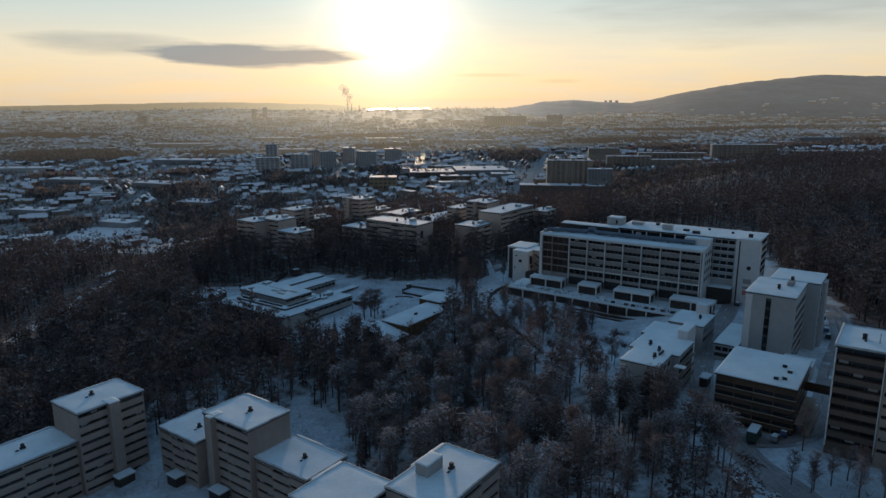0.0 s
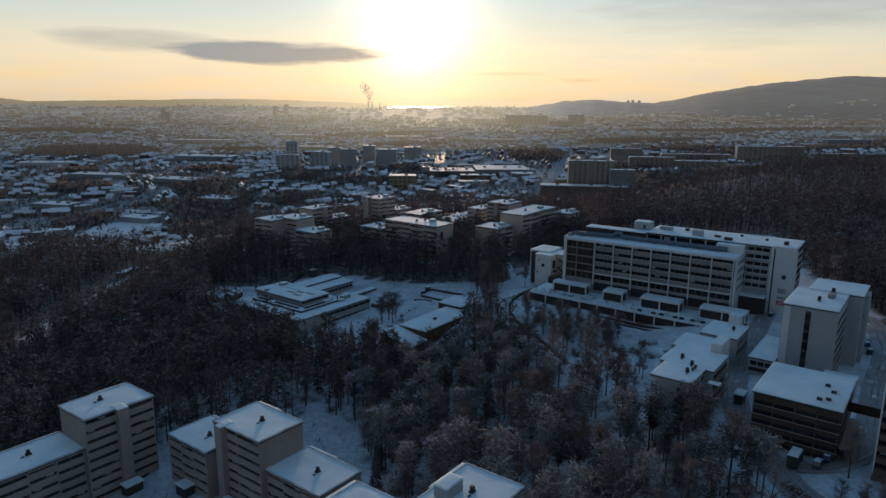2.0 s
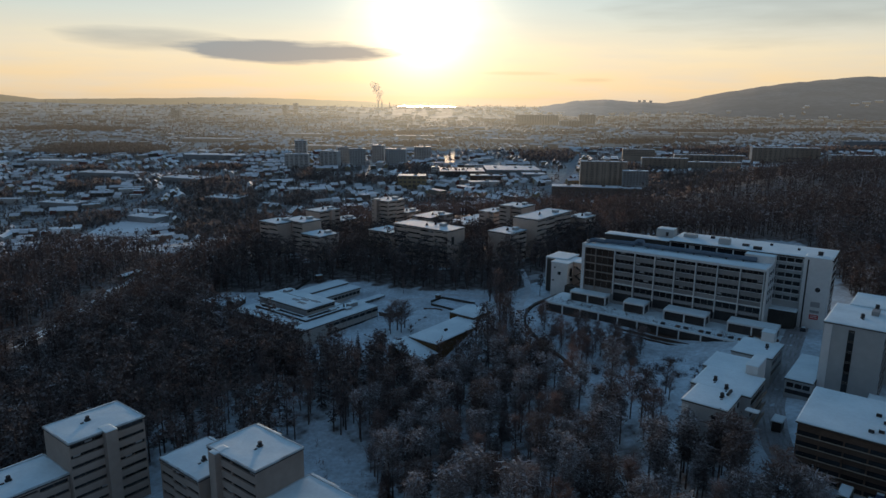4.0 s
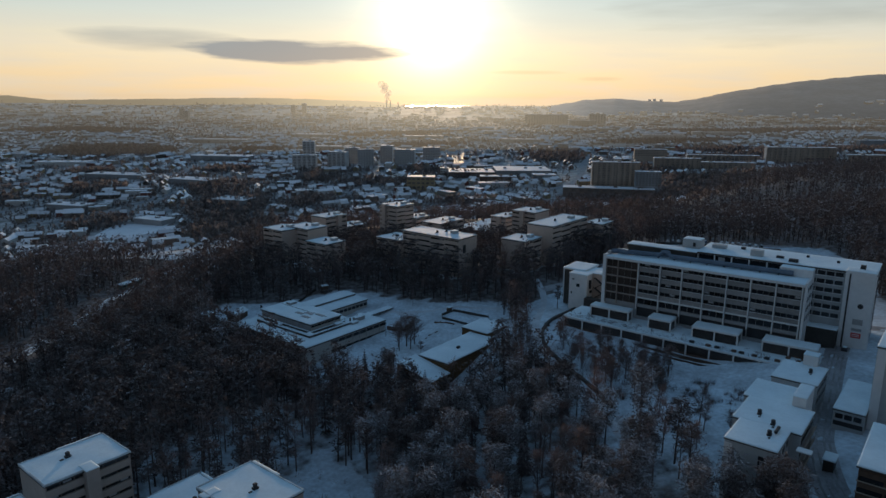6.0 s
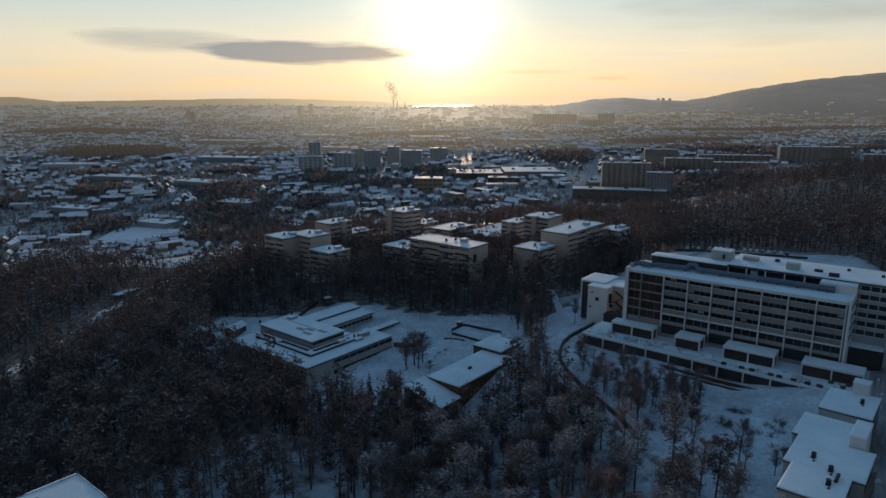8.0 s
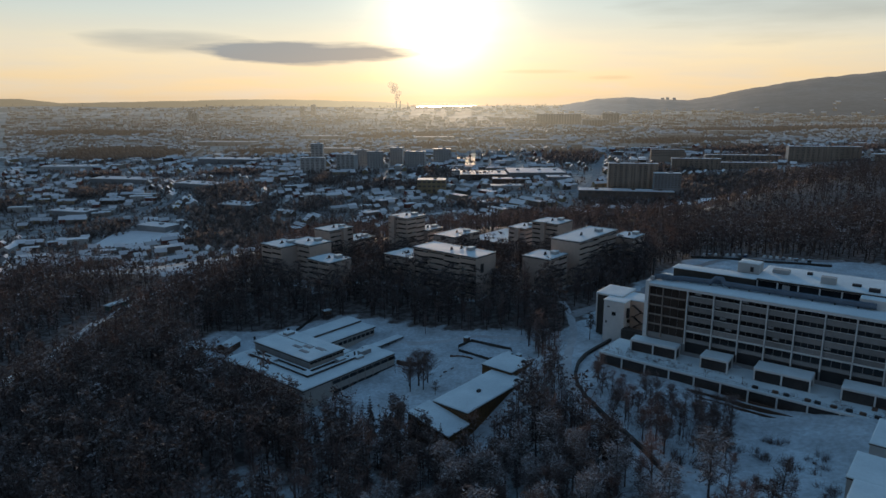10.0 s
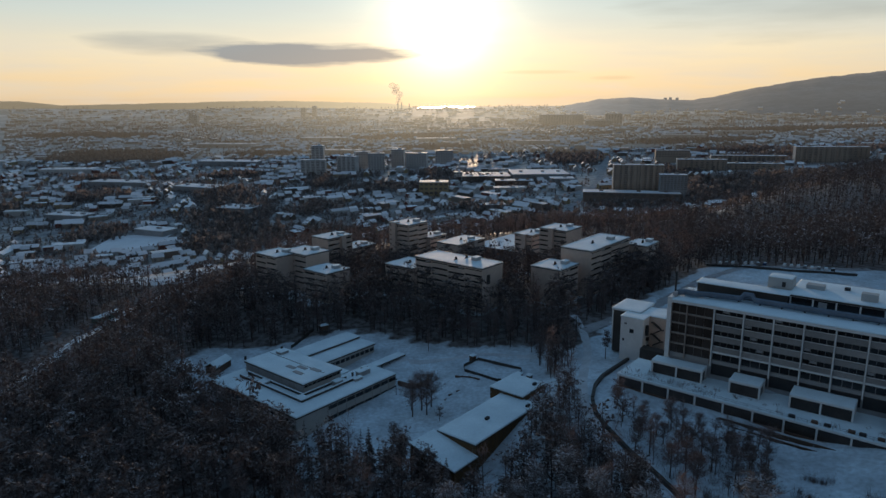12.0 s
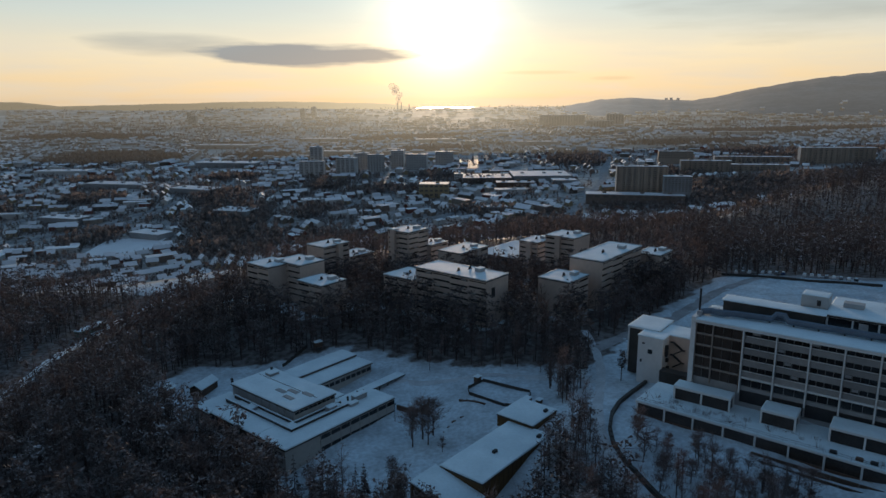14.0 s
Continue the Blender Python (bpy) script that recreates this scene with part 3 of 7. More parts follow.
duct = tube([(0.8, 3.8, 57.6), (3.0, 5.4, 57.7), (6.5, 4.6, 57.7), (9.0, 6.4, 57.7), (18.4, 7.4, 57.8), (19.4, 8.6, 58.9), (21.4, 8.6, 58.9), (22.6, 7.6, 57.8), (40, 7.9, 57.7), (64.5, 8.2, 57.7)], 0.9)
part("roof_duct", duct, DUCT, hosp, "fat blue-grey sheet-metal air duct along the roof")
part("second_duct", tube([(1.5, 6.5, 57.3), (5.0, 8.0, 57.4), (10, 9.2, 57.3), (30, 9.8, 57.3), (62, 10.2, 57.3)], 0.45), DUCT, hosp)
for a in range(12, 64, 6):
    cuboid("duct_foot", (0.3, 1.4, 0.8), (a, 7.9, 56.8), DARK, hosp)
for a, b, w, d, h in ((-0.2, 2.4, 1.2, 1.4, 1.6), (2.0, 8.0, 3.0, 2.2, 1.4), (7.0, 8.6, 2.2, 1.6, 0.9)):
    cuboid("roof_unit", (w, d, h), (a + 0.8, b, 56.5 + h / 2), STEEL, hosp, bevel=0.08)
part("flue", tube([(-0.1, 4.6, 56.8), (-0.1, 4.6, 64.0)], 0.3), DARK, hosp)

wing = at_hospital("hospital_wing", "taller pale concrete hospital wing with snowy roof", "hospital")
part("wall", B(30.6, 67.5, 13.8, 33.0, 33.0, 59.6), PALE, wing)
part("wing_wall", B(67.5, 88.2, 13.6, 33.0, 32.0, 59.6), PALE, wing)
part("fascia", B(30.2, 88.7, 13.2, 33.4, 59.3, 59.75, bevel=0.05), FASCIA, wing)
snow_top("roof_snow", 30.4, 88.5, 13.4, 33.2, 59.75, wing, seed=5.5, step=2.6)
for k, a in enumerate((31.0, 37.0, 43.0, 49.0, 55.0)):
    cuboid("strip_window", (5.5, 0.1, 2.1), (a + 2.95, 13.74, 58.0), GLASS, wing)
    cuboid("strip_post", (0.4, 0.5, 2.9), (a, 13.6, 57.9), WHITE, wing)
cuboid("grey_hatch", (2.2, 0.4, 2.0), (39.5, 13.55, 57.7), GREYP, wing)
part("lift_tower", B(23.5, 30.4, 18.5, 24.0, 33.0, 63.0, bevel=0.08), PALE, wing, "beige lift tower")
snow_top("lift_tower_snow", 23.6, 30.3, 18.6, 23.9, 63.0, wing, thick=0.2)
cuboid("louvre", (1.0, 0.1, 1.6), (28.0, 18.45, 61.2), DARK, wing)
part("white_core", B(60.0, 70.4, 9.0, 13.7, 33.0, 59.2, bevel=0.05), WHITE, wing, "white blind stair core")
snow_top("white_core_snow", 60.1, 70.3, 9.1, 13.6, 59.2, wing, thick=0.2)
part("end_core", B(79.6, 88.4, 11.8, 18.0, 31.5, 60.3, bevel=0.05), WHITE, wing, "white blind stair core with a small round emblem")
snow_top("end_core_snow", 79.7, 88.3, 11.9, 17.9, 60.3, wing, thick=0.2)
for k in range(6):
    z = 42.5 + k * 2.9
    for j in range(4):
        cuboid("window", (2.35, 0.1, 1.45), (69.6 + j * 2.7, 13.56, z + 1.2), GLASS, wing)
    for j in range(6):
        cuboid("side_window", (0.1, 1.7, 1.45), (88.24, 19.0 + j * 2.3, z - 5.0), GLASS, wing)
        cuboid("side_window", (0.1, 1.7, 1.45), (88.24, 19.0 + j * 2.3, z + 1.0), GLASS, wing)
    cuboid("sill_band", (11.4, 0.3, 0.25), (73.6, 13.5, z + 0.3), WHITE, wing)
cuboid("slot_window", (0.5, 0.1, 26.0), (81.0, 11.76, 46.5), DARK, wing)
bm = bmesh.new()
bmesh.ops.create_cone(bm, cap_ends=True, segments=20, radius1=0.85, radius2=0.85, depth=0.15, matrix=pose(85.0, 11.7, 48.8, 90))
part("round_emblem", bm, DARK, wing, "small dark round emblem")
for w, h, a, z, m in ((3.0, 1.9, 84.8, 43.3, GREYP), (2.9, 1.7, 84.8, 38.6, RED), (3.0, 0.9, 84.8, 40.6, GREYP)):
    cuboid("sign_panel", (w, 0.14, h), (a, 11.72, z), m, wing, "flat red sign" if m is RED else "grey panel")
for k in range(2):
    cuboid("sign_bar", (2.2, 0.04, 0.25), (84.8, 11.63, 38.95 - k * 0.6), WHITE, wing)
part("porch_wall", B(68.0, 79.4, 8.6, 13.5, 33.0, 40.0), FASCIA, wing, "dark glazed entrance block")
snow_top("porch_snow", 67.8, 79.6, 8.4, 13.5, 40.0, wing, thick=0.3)
for x, y, w, d, h in ((50.5, 18.5, 4.2, 2.6, 2.2), (36.0, 24.0, 5.0, 3.0, 1.3), (84.0, 17.0, 1.6, 1.6, 1.8), (58.0, 20.0, 2.5, 1.2, 0.8), (44.0, 27.0, 1.5, 1.5, 0.9), (63.0, 16.0, 3.0, 1.5, 1.1), (66.0, 27.0, 1.0, 0.8, 0.8), (76.0, 24.0, 1.0, 0.8, 0.8)):
    cuboid("roof_unit", (w, d, h), (x, y, 60.0 + h / 2), PALE if w > 3 else DARK, wing, bevel=0.08)

# annex at the near end
annex = at_hospital("hospital_annex", "small white rendered annex with a slanting snowy roof", "building")
part("wall", B(-20.2, -12.2, 11.7, 17.4, 28.0, 43.7, bevel=0.05), WHITE, annex)
part("link_wall", B(-16.0, -0.5, 17.4, 27.5, 28.0, 43.4), CONCF, annex, "warm beige link wall")
for k in range(4):
    fl = cuboid("stair_flight", (3.0, 0.9, 0.28), (-9.2, 16.9, 34.4 + k * 2.1), DARK, annex, "dark steel flight of an outer stair")
    fl.rotation_euler = (0, radians(34 if k % 2 else -34), 0)
    cuboid("stair_landing", (1.1, 1.0, 0.2), (-9.2 + (1.7 if k % 2 == 0 else -1.7), 16.9, 35.4 + k * 2.1), DARK, annex)
part("rear_wall", B(-25.6, -16.0, 18.0, 30.5, 28.0, 43.7), FASCIA, annex, "dark glazed rear part")
for x in (-25.7, -20.9):
    cuboid("frame_post", (0.45, 0.45, 14.0), (x, 17.9, 37.0), WHITE, annex)
part("frame_beam", B(-26.0, -15.5, 17.6, 31.0, 43.5, 44.0, bevel=0.05), WHITE, annex)
snow_top("roof_snow", -26.1, -15.4, 17.5, 31.1, 44.0, annex, thick=0.3)
snow_top("front_snow", -20.4, -12.0, 11.5, 17.4, 43.7, annex, thick=0.3)
snow_top("link_snow", -15.4, -0.6, 17.5, 27.6, 43.5, annex, thick=0.3)
for x, z, w, h in ((-16.2, 39.0, 1.5, 1.4), (-18.4, 41.4, 0.9, 0.5), (-19.0, 35.5, 0.6, 0.9)):
    cuboid("window", (w, 0.1, h), (x, 11.68, z), GLASS, annex)
for k, (x, z, w, h) in enumerate(((-12.1, 39.5, 0.9, 3.6), (-12.1, 36.2, 0.9, 1.1), (-12.1, 33.0, 0.9, 1.6))):
    cuboid("service_duct", (0.8, w, h), (x + 0.4, 14.0 + k * 0.9, z), DARK, annex)
part("plant_yard", B(-11.8, -0.8, 8.5, 12.0, 28.0, 34.8), FASCIA, annex, "dark plant yard wall")

# pavilions on the terrace
for k, (a0, a1, b0, b1) in enumerate(((-2.8, 12.7, -5.6, -0.8), (20.6, 29.2, -7.2, -0.8), (36.6, 52.2, -7.6, -0.8), (59.7, 76.4, -7.8, -1.2))):
    p = at_hospital("terrace_pavilion", "low glazed pavilion with white frame and thick snow on top", "pavilion", "terrace pavilions")
    part("glazing", B(a0 + 0.4, a1 - 0.4, b0 + 0.4, b1, 32.6, 36.6), TINT, p, "dark brown glass walls")
    part("roof_slab", B(a0, a1, b0, b1, 36.6, 37.15, bevel=0.05), WHITE, p)
    n = max(1, int(round((a1 - a0) / 7.8)))
    for i in range(n + 1):
        x = a0 + 0.25 + (a1 - a0 - 0.5) * i / n
        cuboid("post", (0.45, 0.45, 4.0), (x, b0 + 0.25, 34.6), WHITE, p)
    cuboid("back_post", (0.45, 0.45, 4.0), (a1 - 0.25, b1 - 0.4, 34.6), WHITE, p)
    snow_top("roof_snow", a0 + 0.05, a1 - 0.05, b0 + 0.05, b1, 37.15, p, thick=0.4, seed=k * 2.0)

# podium under the terrace, on the estate's own grid
pod = thing("podium", 256.7, 60.0, 0.0, "long low podium with white columns, dark glass and a snowy terrace", "podium")
pl = 88.0
part("wall", B(0.7, 16.0, 0, pl, 24.0, 32.5), FASCIA, pod)
part("deck", B(0.0, 16.4, -0.2, pl + 0.2, 32.5, 33.0, bevel=0.05), WHITE, pod)
n = 11
for i in range(n + 1):
    y = 0.25 + (pl - 0.5) * i / n
    cuboid("column", (0.45, 0.45, 4.6), (0.3, y, 30.3), WHITE, pod)
    if i < n:
        cuboid("dark_glazing", (0.12, pl / n - 0.7, 3.0), (0.62, y + pl / n / 2, 30.9), TINT, pod)
        cuboid("low_wall", (0.3, pl / n - 0.5, 1.4), (0.5, y + pl / n / 2, 28.6), BRICK, pod)
snow_top("terrace_snow", 0.1, 16.3, -0.1, pl + 0.1, 33.0, pod, thick=0.3, step=2.2, seed=9.0)
for i in range(int(pl / 3.0)):
    cuboid("rail_post", (0.06, 0.06, 1.0), (0.25, 1.5 + i * 3.0, 33.8), DARK, pod)
for z in (33.75, 34.25):
    cuboid("rail", (0.05, pl - 1, 0.05), (0.25, pl / 2, z), DARK, pod)
for i, y in enumerate((3, 7.5, 11, 14.2, 18, 22, 24.5, 30, 33, 38.5)):
    cuboid("planter", (1.0, 1.6, 0.9), (1.5, y, 33.6), DARK if i % 2 else BRICK, pod, bevel=0.1)
for i, (x, y) in enumerate(((6.5, 2.0), (8.0, 4.5), (5.0, 5.5), (9.5, 7.0), (7.0, 9.0), (10.5, 3.0), (11.5, 6.0), (9.0, 1.0))):
    cuboid("roof_garden_bed", (1.8, 1.4, 0.7), (x, y, 33.5), BRICK, pod, bevel=0.2)
# retaining walls stepping down in front
for k, (du, z, y0, y1) in enumerate(((-2.2, 29.2, 2, 60), (-4.0, 28.3, 6, 58), (-5.6, 27.4, 10, 54))):
    rw = thing("retaining_wall", 256.7 + du, 60.0 + y0, 0.0, "long dark timber retaining wall below the podium", "wall", "retaining walls")
    for j in range(int((y1 - y0) / 6)):
        cuboid("plank", (0.3, 5.9, 1.9), (0, 3 + j * 6.0, z - 0.9), BROWN, rw)

# ---- the school ----
def grid_thing(name, label, category, group=""):
    return thing(name, 0.0, 0.0, 0.0, label, category, group)


SCHOOLW = mat("beige_grey_render", (0.46, 0.44, 0.41), 0.9, 0.16, 0.8, bump=0.02)
sch = grid_thing("school", "low beige-grey school with stepped flat snowy roofs", "school")
part("front_wall", B(186.9, 230.4, 218.6, 231.8, 12.0, 22.7), SCHOOLW, sch)
part("side_wall", B(187.2, 199.0, 231.8, 255.0, 12.0, 22.7), FASCIA, sch, "dark recessed side wall")
part("end_wall", B(186.6, 200.0, 255.9, 264.4, 12.0, 22.2), SCHOOLW, sch)
part("upper_wall", B(199.1, 215.2, 229.8, 261.6, 20.0, 26.3), SCHOOLW, sch)
part("rear_wall", B(217.6, 245.6, 252.6, 260.2, 13.0, 24.3), SCHOOLW, sch)
part("rear_low_wall", B(217.6, 245.6, 244.4, 252.6, 13.0, 23.3), SCHOOLW, sch, "beige wall with a row of windows")
part("link_wall", B(215.2, 221.0, 231.0, 252.0, 13.0, 23.0), SCHOOLW, sch)
for k, (u0, u1, v0, v1, z) in enumerate(((186.7, 230.6, 218.2, 232.0, 22.9), (186.7, 199.2, 232.0, 255.2, 22.9), (186.4, 200.2, 255.7, 264.7, 22.4),
                                        (198.7, 215.6, 229.4, 262.0, 26.6), (217.4, 246.0, 252.4, 260.5, 24.6), (217.4, 246.0, 244.0, 252.4, 23.6), (215.6, 221.2, 232.0, 244.0, 23.3))):
    part("fascia", B(u0, u1, v0, v1, z - 0.45, z, bevel=0.04), FASCIA, sch)
    snow_top("roof_snow", u0 + 0.05, u1 - 0.05, v0 + 0.05, v1 - 0.05, z, sch, seed=k * 1.9, thick=0.36)
# windows of the long front
for i in range(8):
    u = 199.6 + i * 3.9
    for z, h in ((21.35, 1.25), (17.6, 1.5)):
        for j in range(2):
            cuboid("window", (1.82, 0.1, h), (u + 0.95 + j * 1.85, 218.56, z), GLASS, sch)
    cuboid("pilaster", (0.16, 0.2, 6.8), (u, 218.5, 19.2), SCHOOLW, sch)
for k in range(2):
    cuboid("sill_band", (31.0, 0.24, 0.3), (214.8, 218.52, 20.5 - k * 3.8), SCHOOLW, sch)
for i in range(9):
    cuboid("upper_window", (1.5, 0.1, 0.7), (200.2 + i * 1.75, 229.76, 25.5), GLASS, sch)
for i in range(8):
    cuboid("cladding_panel", (0.12, 3.7, 2.2), (199.02, 231.9 + i * 3.9, 25.0), GREYP, sch, "grey cladding panel")
for i in range(11):
    cuboid("rear_window", (2.0, 0.1, 1.3), (219.2 + i * 2.5, 244.36, 21.6), GLASS, sch)
for i in range(9):
    cuboid("side_post", (0.3, 0.3, 6.5), (187.0, 219.5 + i * 4.2, 19.2), SCHOOLW, sch)
    cuboid("side_glazing", (0.1, 3.4, 1.5), (186.86, 221.6 + i * 4.0, 20.8), GLASS, sch)
# walkway parapets round the upper storey
for (u0, u1, v0, v1) in ((194.3, 194.7, 225.2, 258.5), (194.3, 218.0, 225.0, 225.4), (197.6, 197.9, 229.0, 258.5), (197.6, 216.5, 228.3, 228.6)):
    part("parapet", B(u0, u1, v0, v1, 22.9, 24.1, bevel=0.04), FASCIA, sch, "dark parapet of the roof walk")
    snow_top("parapet_snow", u0 - 0.1, u1 + 0.1, v0 - 0.1, v1 + 0.1, 24.1, sch, thick=0.18, step=3)
for u, v, w, d, h in ((196.0, 247.0, 2.4, 3.4, 0.9), (196.0, 227.0, 2.4, 3.0, 1.0), (211.0, 226.8, 3.2, 2.2, 1.6), (222.4, 226.3, 5.2, 2.0, 1.7), (218.0, 224.4, 3.4, 1.6, 0.9), (225.0, 228.5, 2.4, 1.2, 1.6), (213.0, 227.6, 4.0, 2.4, 0.6)):
    cuboid("roof_unit", (w, d, h), (u, v, 23.2 + h / 2), GREYP, sch, bevel=0.06)
    snow_top("unit_snow", u - w / 2 - 0.1, u + w / 2 + 0.1, v - d / 2 - 0.1, v + d / 2 + 0.1, 23.2 + h, sch, thick=0.18, step=1)
cuboid("roof_unit", (3.6, 2.8, 1.1), (211.6, 257.0, 27.3), GREYP, sch, bevel=0.06)
cuboid("flue", (0.7, 0.7, 1.9), (212.8, 258.8, 27.7), DARK, sch)
snow_top("unit_snow", 209.7, 213.5, 255.5, 258.5, 27.85, sch, thick=0.2, step=1)
for u, v in ((203.6, 238.0), (207.4, 240.5), (205.2, 243.8), (208.9, 235.2)):
    cuboid("skylight", (1.7, 4.4, 0.36), (u, v, 27.0), GREYP, sch, "rounded rooflight under thin snow", bevel=0.14)
cuboid("roof_seam", (0.14, 30.0, 0.12), (209.0, 246.0, 26.98), FASCIA, sch)
cuboid("flue", (0.6, 0.6, 2.2), (199.6, 262.4, 27.0), DARK, sch)
cuboid("flue", (0.5, 0.5, 1.4), (219.0, 228.0, 24.0), DARK, sch)
for i in range(7):
    cuboid("yard_post", (0.12, 0.12, 2.0), (200.5, 256.0 + i * 1.1, 23.6), DARK, sch)
lamp = grid_thing("lamp_post", "slim dark lamp post in the school yard", "lamp post")
cuboid("post", (0.14, 0.14, 7.0), (226.0, 214.0, 20.0), DARK, lamp)
cuboid("lantern", (0.7, 0.3, 0.2), (226.2, 214.0, 23.5), DARK, lamp)

can = grid_thing("covered_walk", "covered walk with a snowy flat roof on thin posts", "canopy")
part("roof_slab", B(232.6, 249.8, 231.6, 235.4, 20.7, 21.0, bevel=0.03), FASCIA, can)
snow_top("roof_snow", 232.6, 249.8, 231.6, 235.4, 21.0, can, thick=0.28)
for i in range(5):
    for v in (231.9, 235.1):
        cuboid("post", (0.16, 0.16, 4.4), (233.2 + i * 4.0, v, 18.6), DARK, can)

# ---- gym hall ----
gym = grid_thing("gym_hall", "ochre-brown clad gym hall with flat snowy roof", "gym")
for k, (u0, u1, v0, v1, z, low) in enumerate(((205.2, 237.0, 164.4, 177.8, 24.9, 10), (236.4, 249.6, 169.6, 181.9, 26.2, 12))):
    part("wall", B(u0, u1, v0, v1, low, z - 0.1), OCHRE, gym)
    part("fascia", B(u0 - 0.2, u1 + 0.2, v0 - 0.2, v1 + 0.2, z - 0.4, z, bevel=0.04), FASCIA, gym)
    snow_top("roof_snow", u0 - 0.15, u1 + 0.15, v0 - 0.15, v1 + 0.15, z, gym, seed=k * 4.4, thick=0.36)
for u, v, z in ((219.0, 170.5, 25.2), (233.6, 165.8, 25.2), (246.0, 171.2, 26.5)):
    cuboid("roof_fan", (1.6, 1.0, 0.8), (u, v, z + 0.4), DARK, gym, bevel=0.15)
for i in range(16):
    cuboid("cladding_batten", (0.1, 0.1, 9.0), (206.4 + i * 2.0, 164.36, 20.0), BROWN, gym)
cuboid("door", (1.6, 0.1, 2.4), (222.0, 164.36, 17.2), DARK, gym)

# lean-to at its front, its roof sloping across
vs = [(195.0, 163.6, 8), (205.1, 163.6, 8), (205.1, 179.2, 8), (195.0, 179.2, 8), (195.0, 163.6, 21.3), (205.1, 163.6, 21.3), (205.1, 179.2, 24.3), (195.0, 179.2, 24.3)]
fs = [(0, 1, 5, 4), (1, 2, 6, 5), (2, 3, 7, 6), (3, 0, 4, 7), (4, 5, 6, 7)]
quick("lean_to_wall", vs, fs, OCHRE, gym)
for name, m, dz, grow, th in (("lean_to_fascia", FASCIA, 0.0, 0.25, 0.3), ("lean_to_snow", SNOW, 0.3, 0.15, 0.35)):
    u0, u1, v0, v1 = 195.0 - grow, 205.1, 163.6 - grow, 179.2 + grow
    vs = [(u0, v0, 21.3 + dz), (u1, v0, 21.3 + dz), (u1, v1, 24.3 + dz), (u0, v1, 24.3 + dz)]
    vs += [(x, y, z + th) for x, y, z in vs]
    quick(name, vs, [(3, 2, 1, 0), (4, 5, 6, 7), (0, 1, 5, 4), (1, 2, 6, 5), (2, 3, 7, 6), (3, 0, 4, 7)], m, gym)

# fenced play pitch with low dark boards
pen = grid_thing("ball_pitch", "small snow-covered ball pitch inside low dark boards", "pitch")


def boards(pts, z, h, parent, name="board"):
    for (u0, v0), (u1, v1) in zip(pts, pts[1:]):
        L = math.hypot(u1 - u0, v1 - v0)
        n = max(1, int(L / 2.0))
        for i in range(n):
            t = (i + 0.5) / n
            o = cuboid(name, (L / n - 0.06, 0.14, h), (u0 + (u1 - u0) * t, v0 + (v1 - v0) * t, z(t) if callable(z) else z), FASCIA, parent)
            o.rotation_euler = (0, 0, math.atan2(v1 - v0, u1 - u0))


def ground_uv(u, v):
    return land1(*grid_xy(u, v))


PITCH = [(248.4, 187.3), (248.4, 201.6), (252.0, 204.8), (259.4, 204.2), (261.4, 186.5), (259.0, 184.6), (250.0, 184.0), (248.4, 187.3)]
for a, b in zip(PITCH, PITCH[1:]):
    zz = (ground_uv(*a) + ground_uv(*b)) / 2
    boards([a, b], zz + 0.45, 1.3, pen)
for (u, v, w, d, h) in ((254.5, 183.0, 2.5, 2.0, 1.8), (256.0, 179.5, 1.8, 1.4, 1.5), (258.3, 205.5, 2.2, 1.6, 2.2)):
    z = ground_uv(u, v)
    s = thing("play_shed", u, v, z, "small dark wooden shed by the pitch", "shed", "play sheds")
    part("wall", B(-w / 2, w / 2, -d / 2, d / 2, -0.5, h, bevel=0.03), BROWN, s)
    snow_top("roof_snow", -w / 2 - 0.2, w / 2 + 0.2, -d / 2 - 0.2, d / 2 + 0.2, h, s, thick=0.25, step=1)

for (u, v, w, d, h, lab) in ((200.0, 281.0, 9.0, 4.6, 2.9, "long"), (190.5, 289.0, 4.5, 3.5, 2.4, "small")):
    z = ground_uv(u, v)
    s = thing("wooden_hut", u, v, z, lab + " dark wooden hut with a pitched snowy roof", "hut", "huts at the wood's edge", angle=GRID + 22)
    part("wall", B(-w / 2, w / 2, -d / 2, d / 2, -1.0, h), BROWN, s)
    vs = [(-w / 2 - 0.4, -d / 2 - 0.4, h - 0.2), (w / 2 + 0.4, -d / 2 - 0.4, h - 0.2), (w / 2 + 0.4, 0, h + 1.3), (-w / 2 - 0.4, 0, h + 1.3), (-w / 2 - 0.4, d / 2 + 0.4, h - 0.2), (w / 2 + 0.4, d / 2 + 0.4, h - 0.2)]
    vs += [(x, y, zz + 0.35) for x, y, zz in vs]
    quick("roof", vs, [(0, 3, 2, 1), (3, 4, 5, 2), (6, 7, 8, 9), (9, 8, 11, 10), (0, 1, 7, 6), (4, 10, 11, 5), (0, 6, 9, 3), (3, 9, 10, 4), (1, 2, 8, 7), (2, 5, 11, 8)], SNOW, s, "snow-laden pitched roof")


def curved_wall(name, pts, h, label, material=BRICK, thick=0.5):
    """A low wall along world points, following the ground."""
    w = new(name)
    x0, y0 = pts[0]
    w.location = (x0, y0, land1(x0, y0))
    tagged(w, label, "wall", kind="")
    for (xa, ya), (xb, yb) in zip(pts, pts[1:]):
        L = math.hypot(xb - xa, yb - ya)
        n = max(1, int(L / 2.2))
        for i in range(n):
            t = (i + 0.5) / n
            x, y = xa + (xb - xa) * t, ya + (yb - ya) * t
            o = cuboid("stone", (L / n + 0.12, thick, h), (x - x0, y - y0, land1(x, y) + h / 2 - 0.5 - w.location[2]), material, w)
            o.rotation_euler = (0, 0, math.atan2(yb - ya, xb - xa))


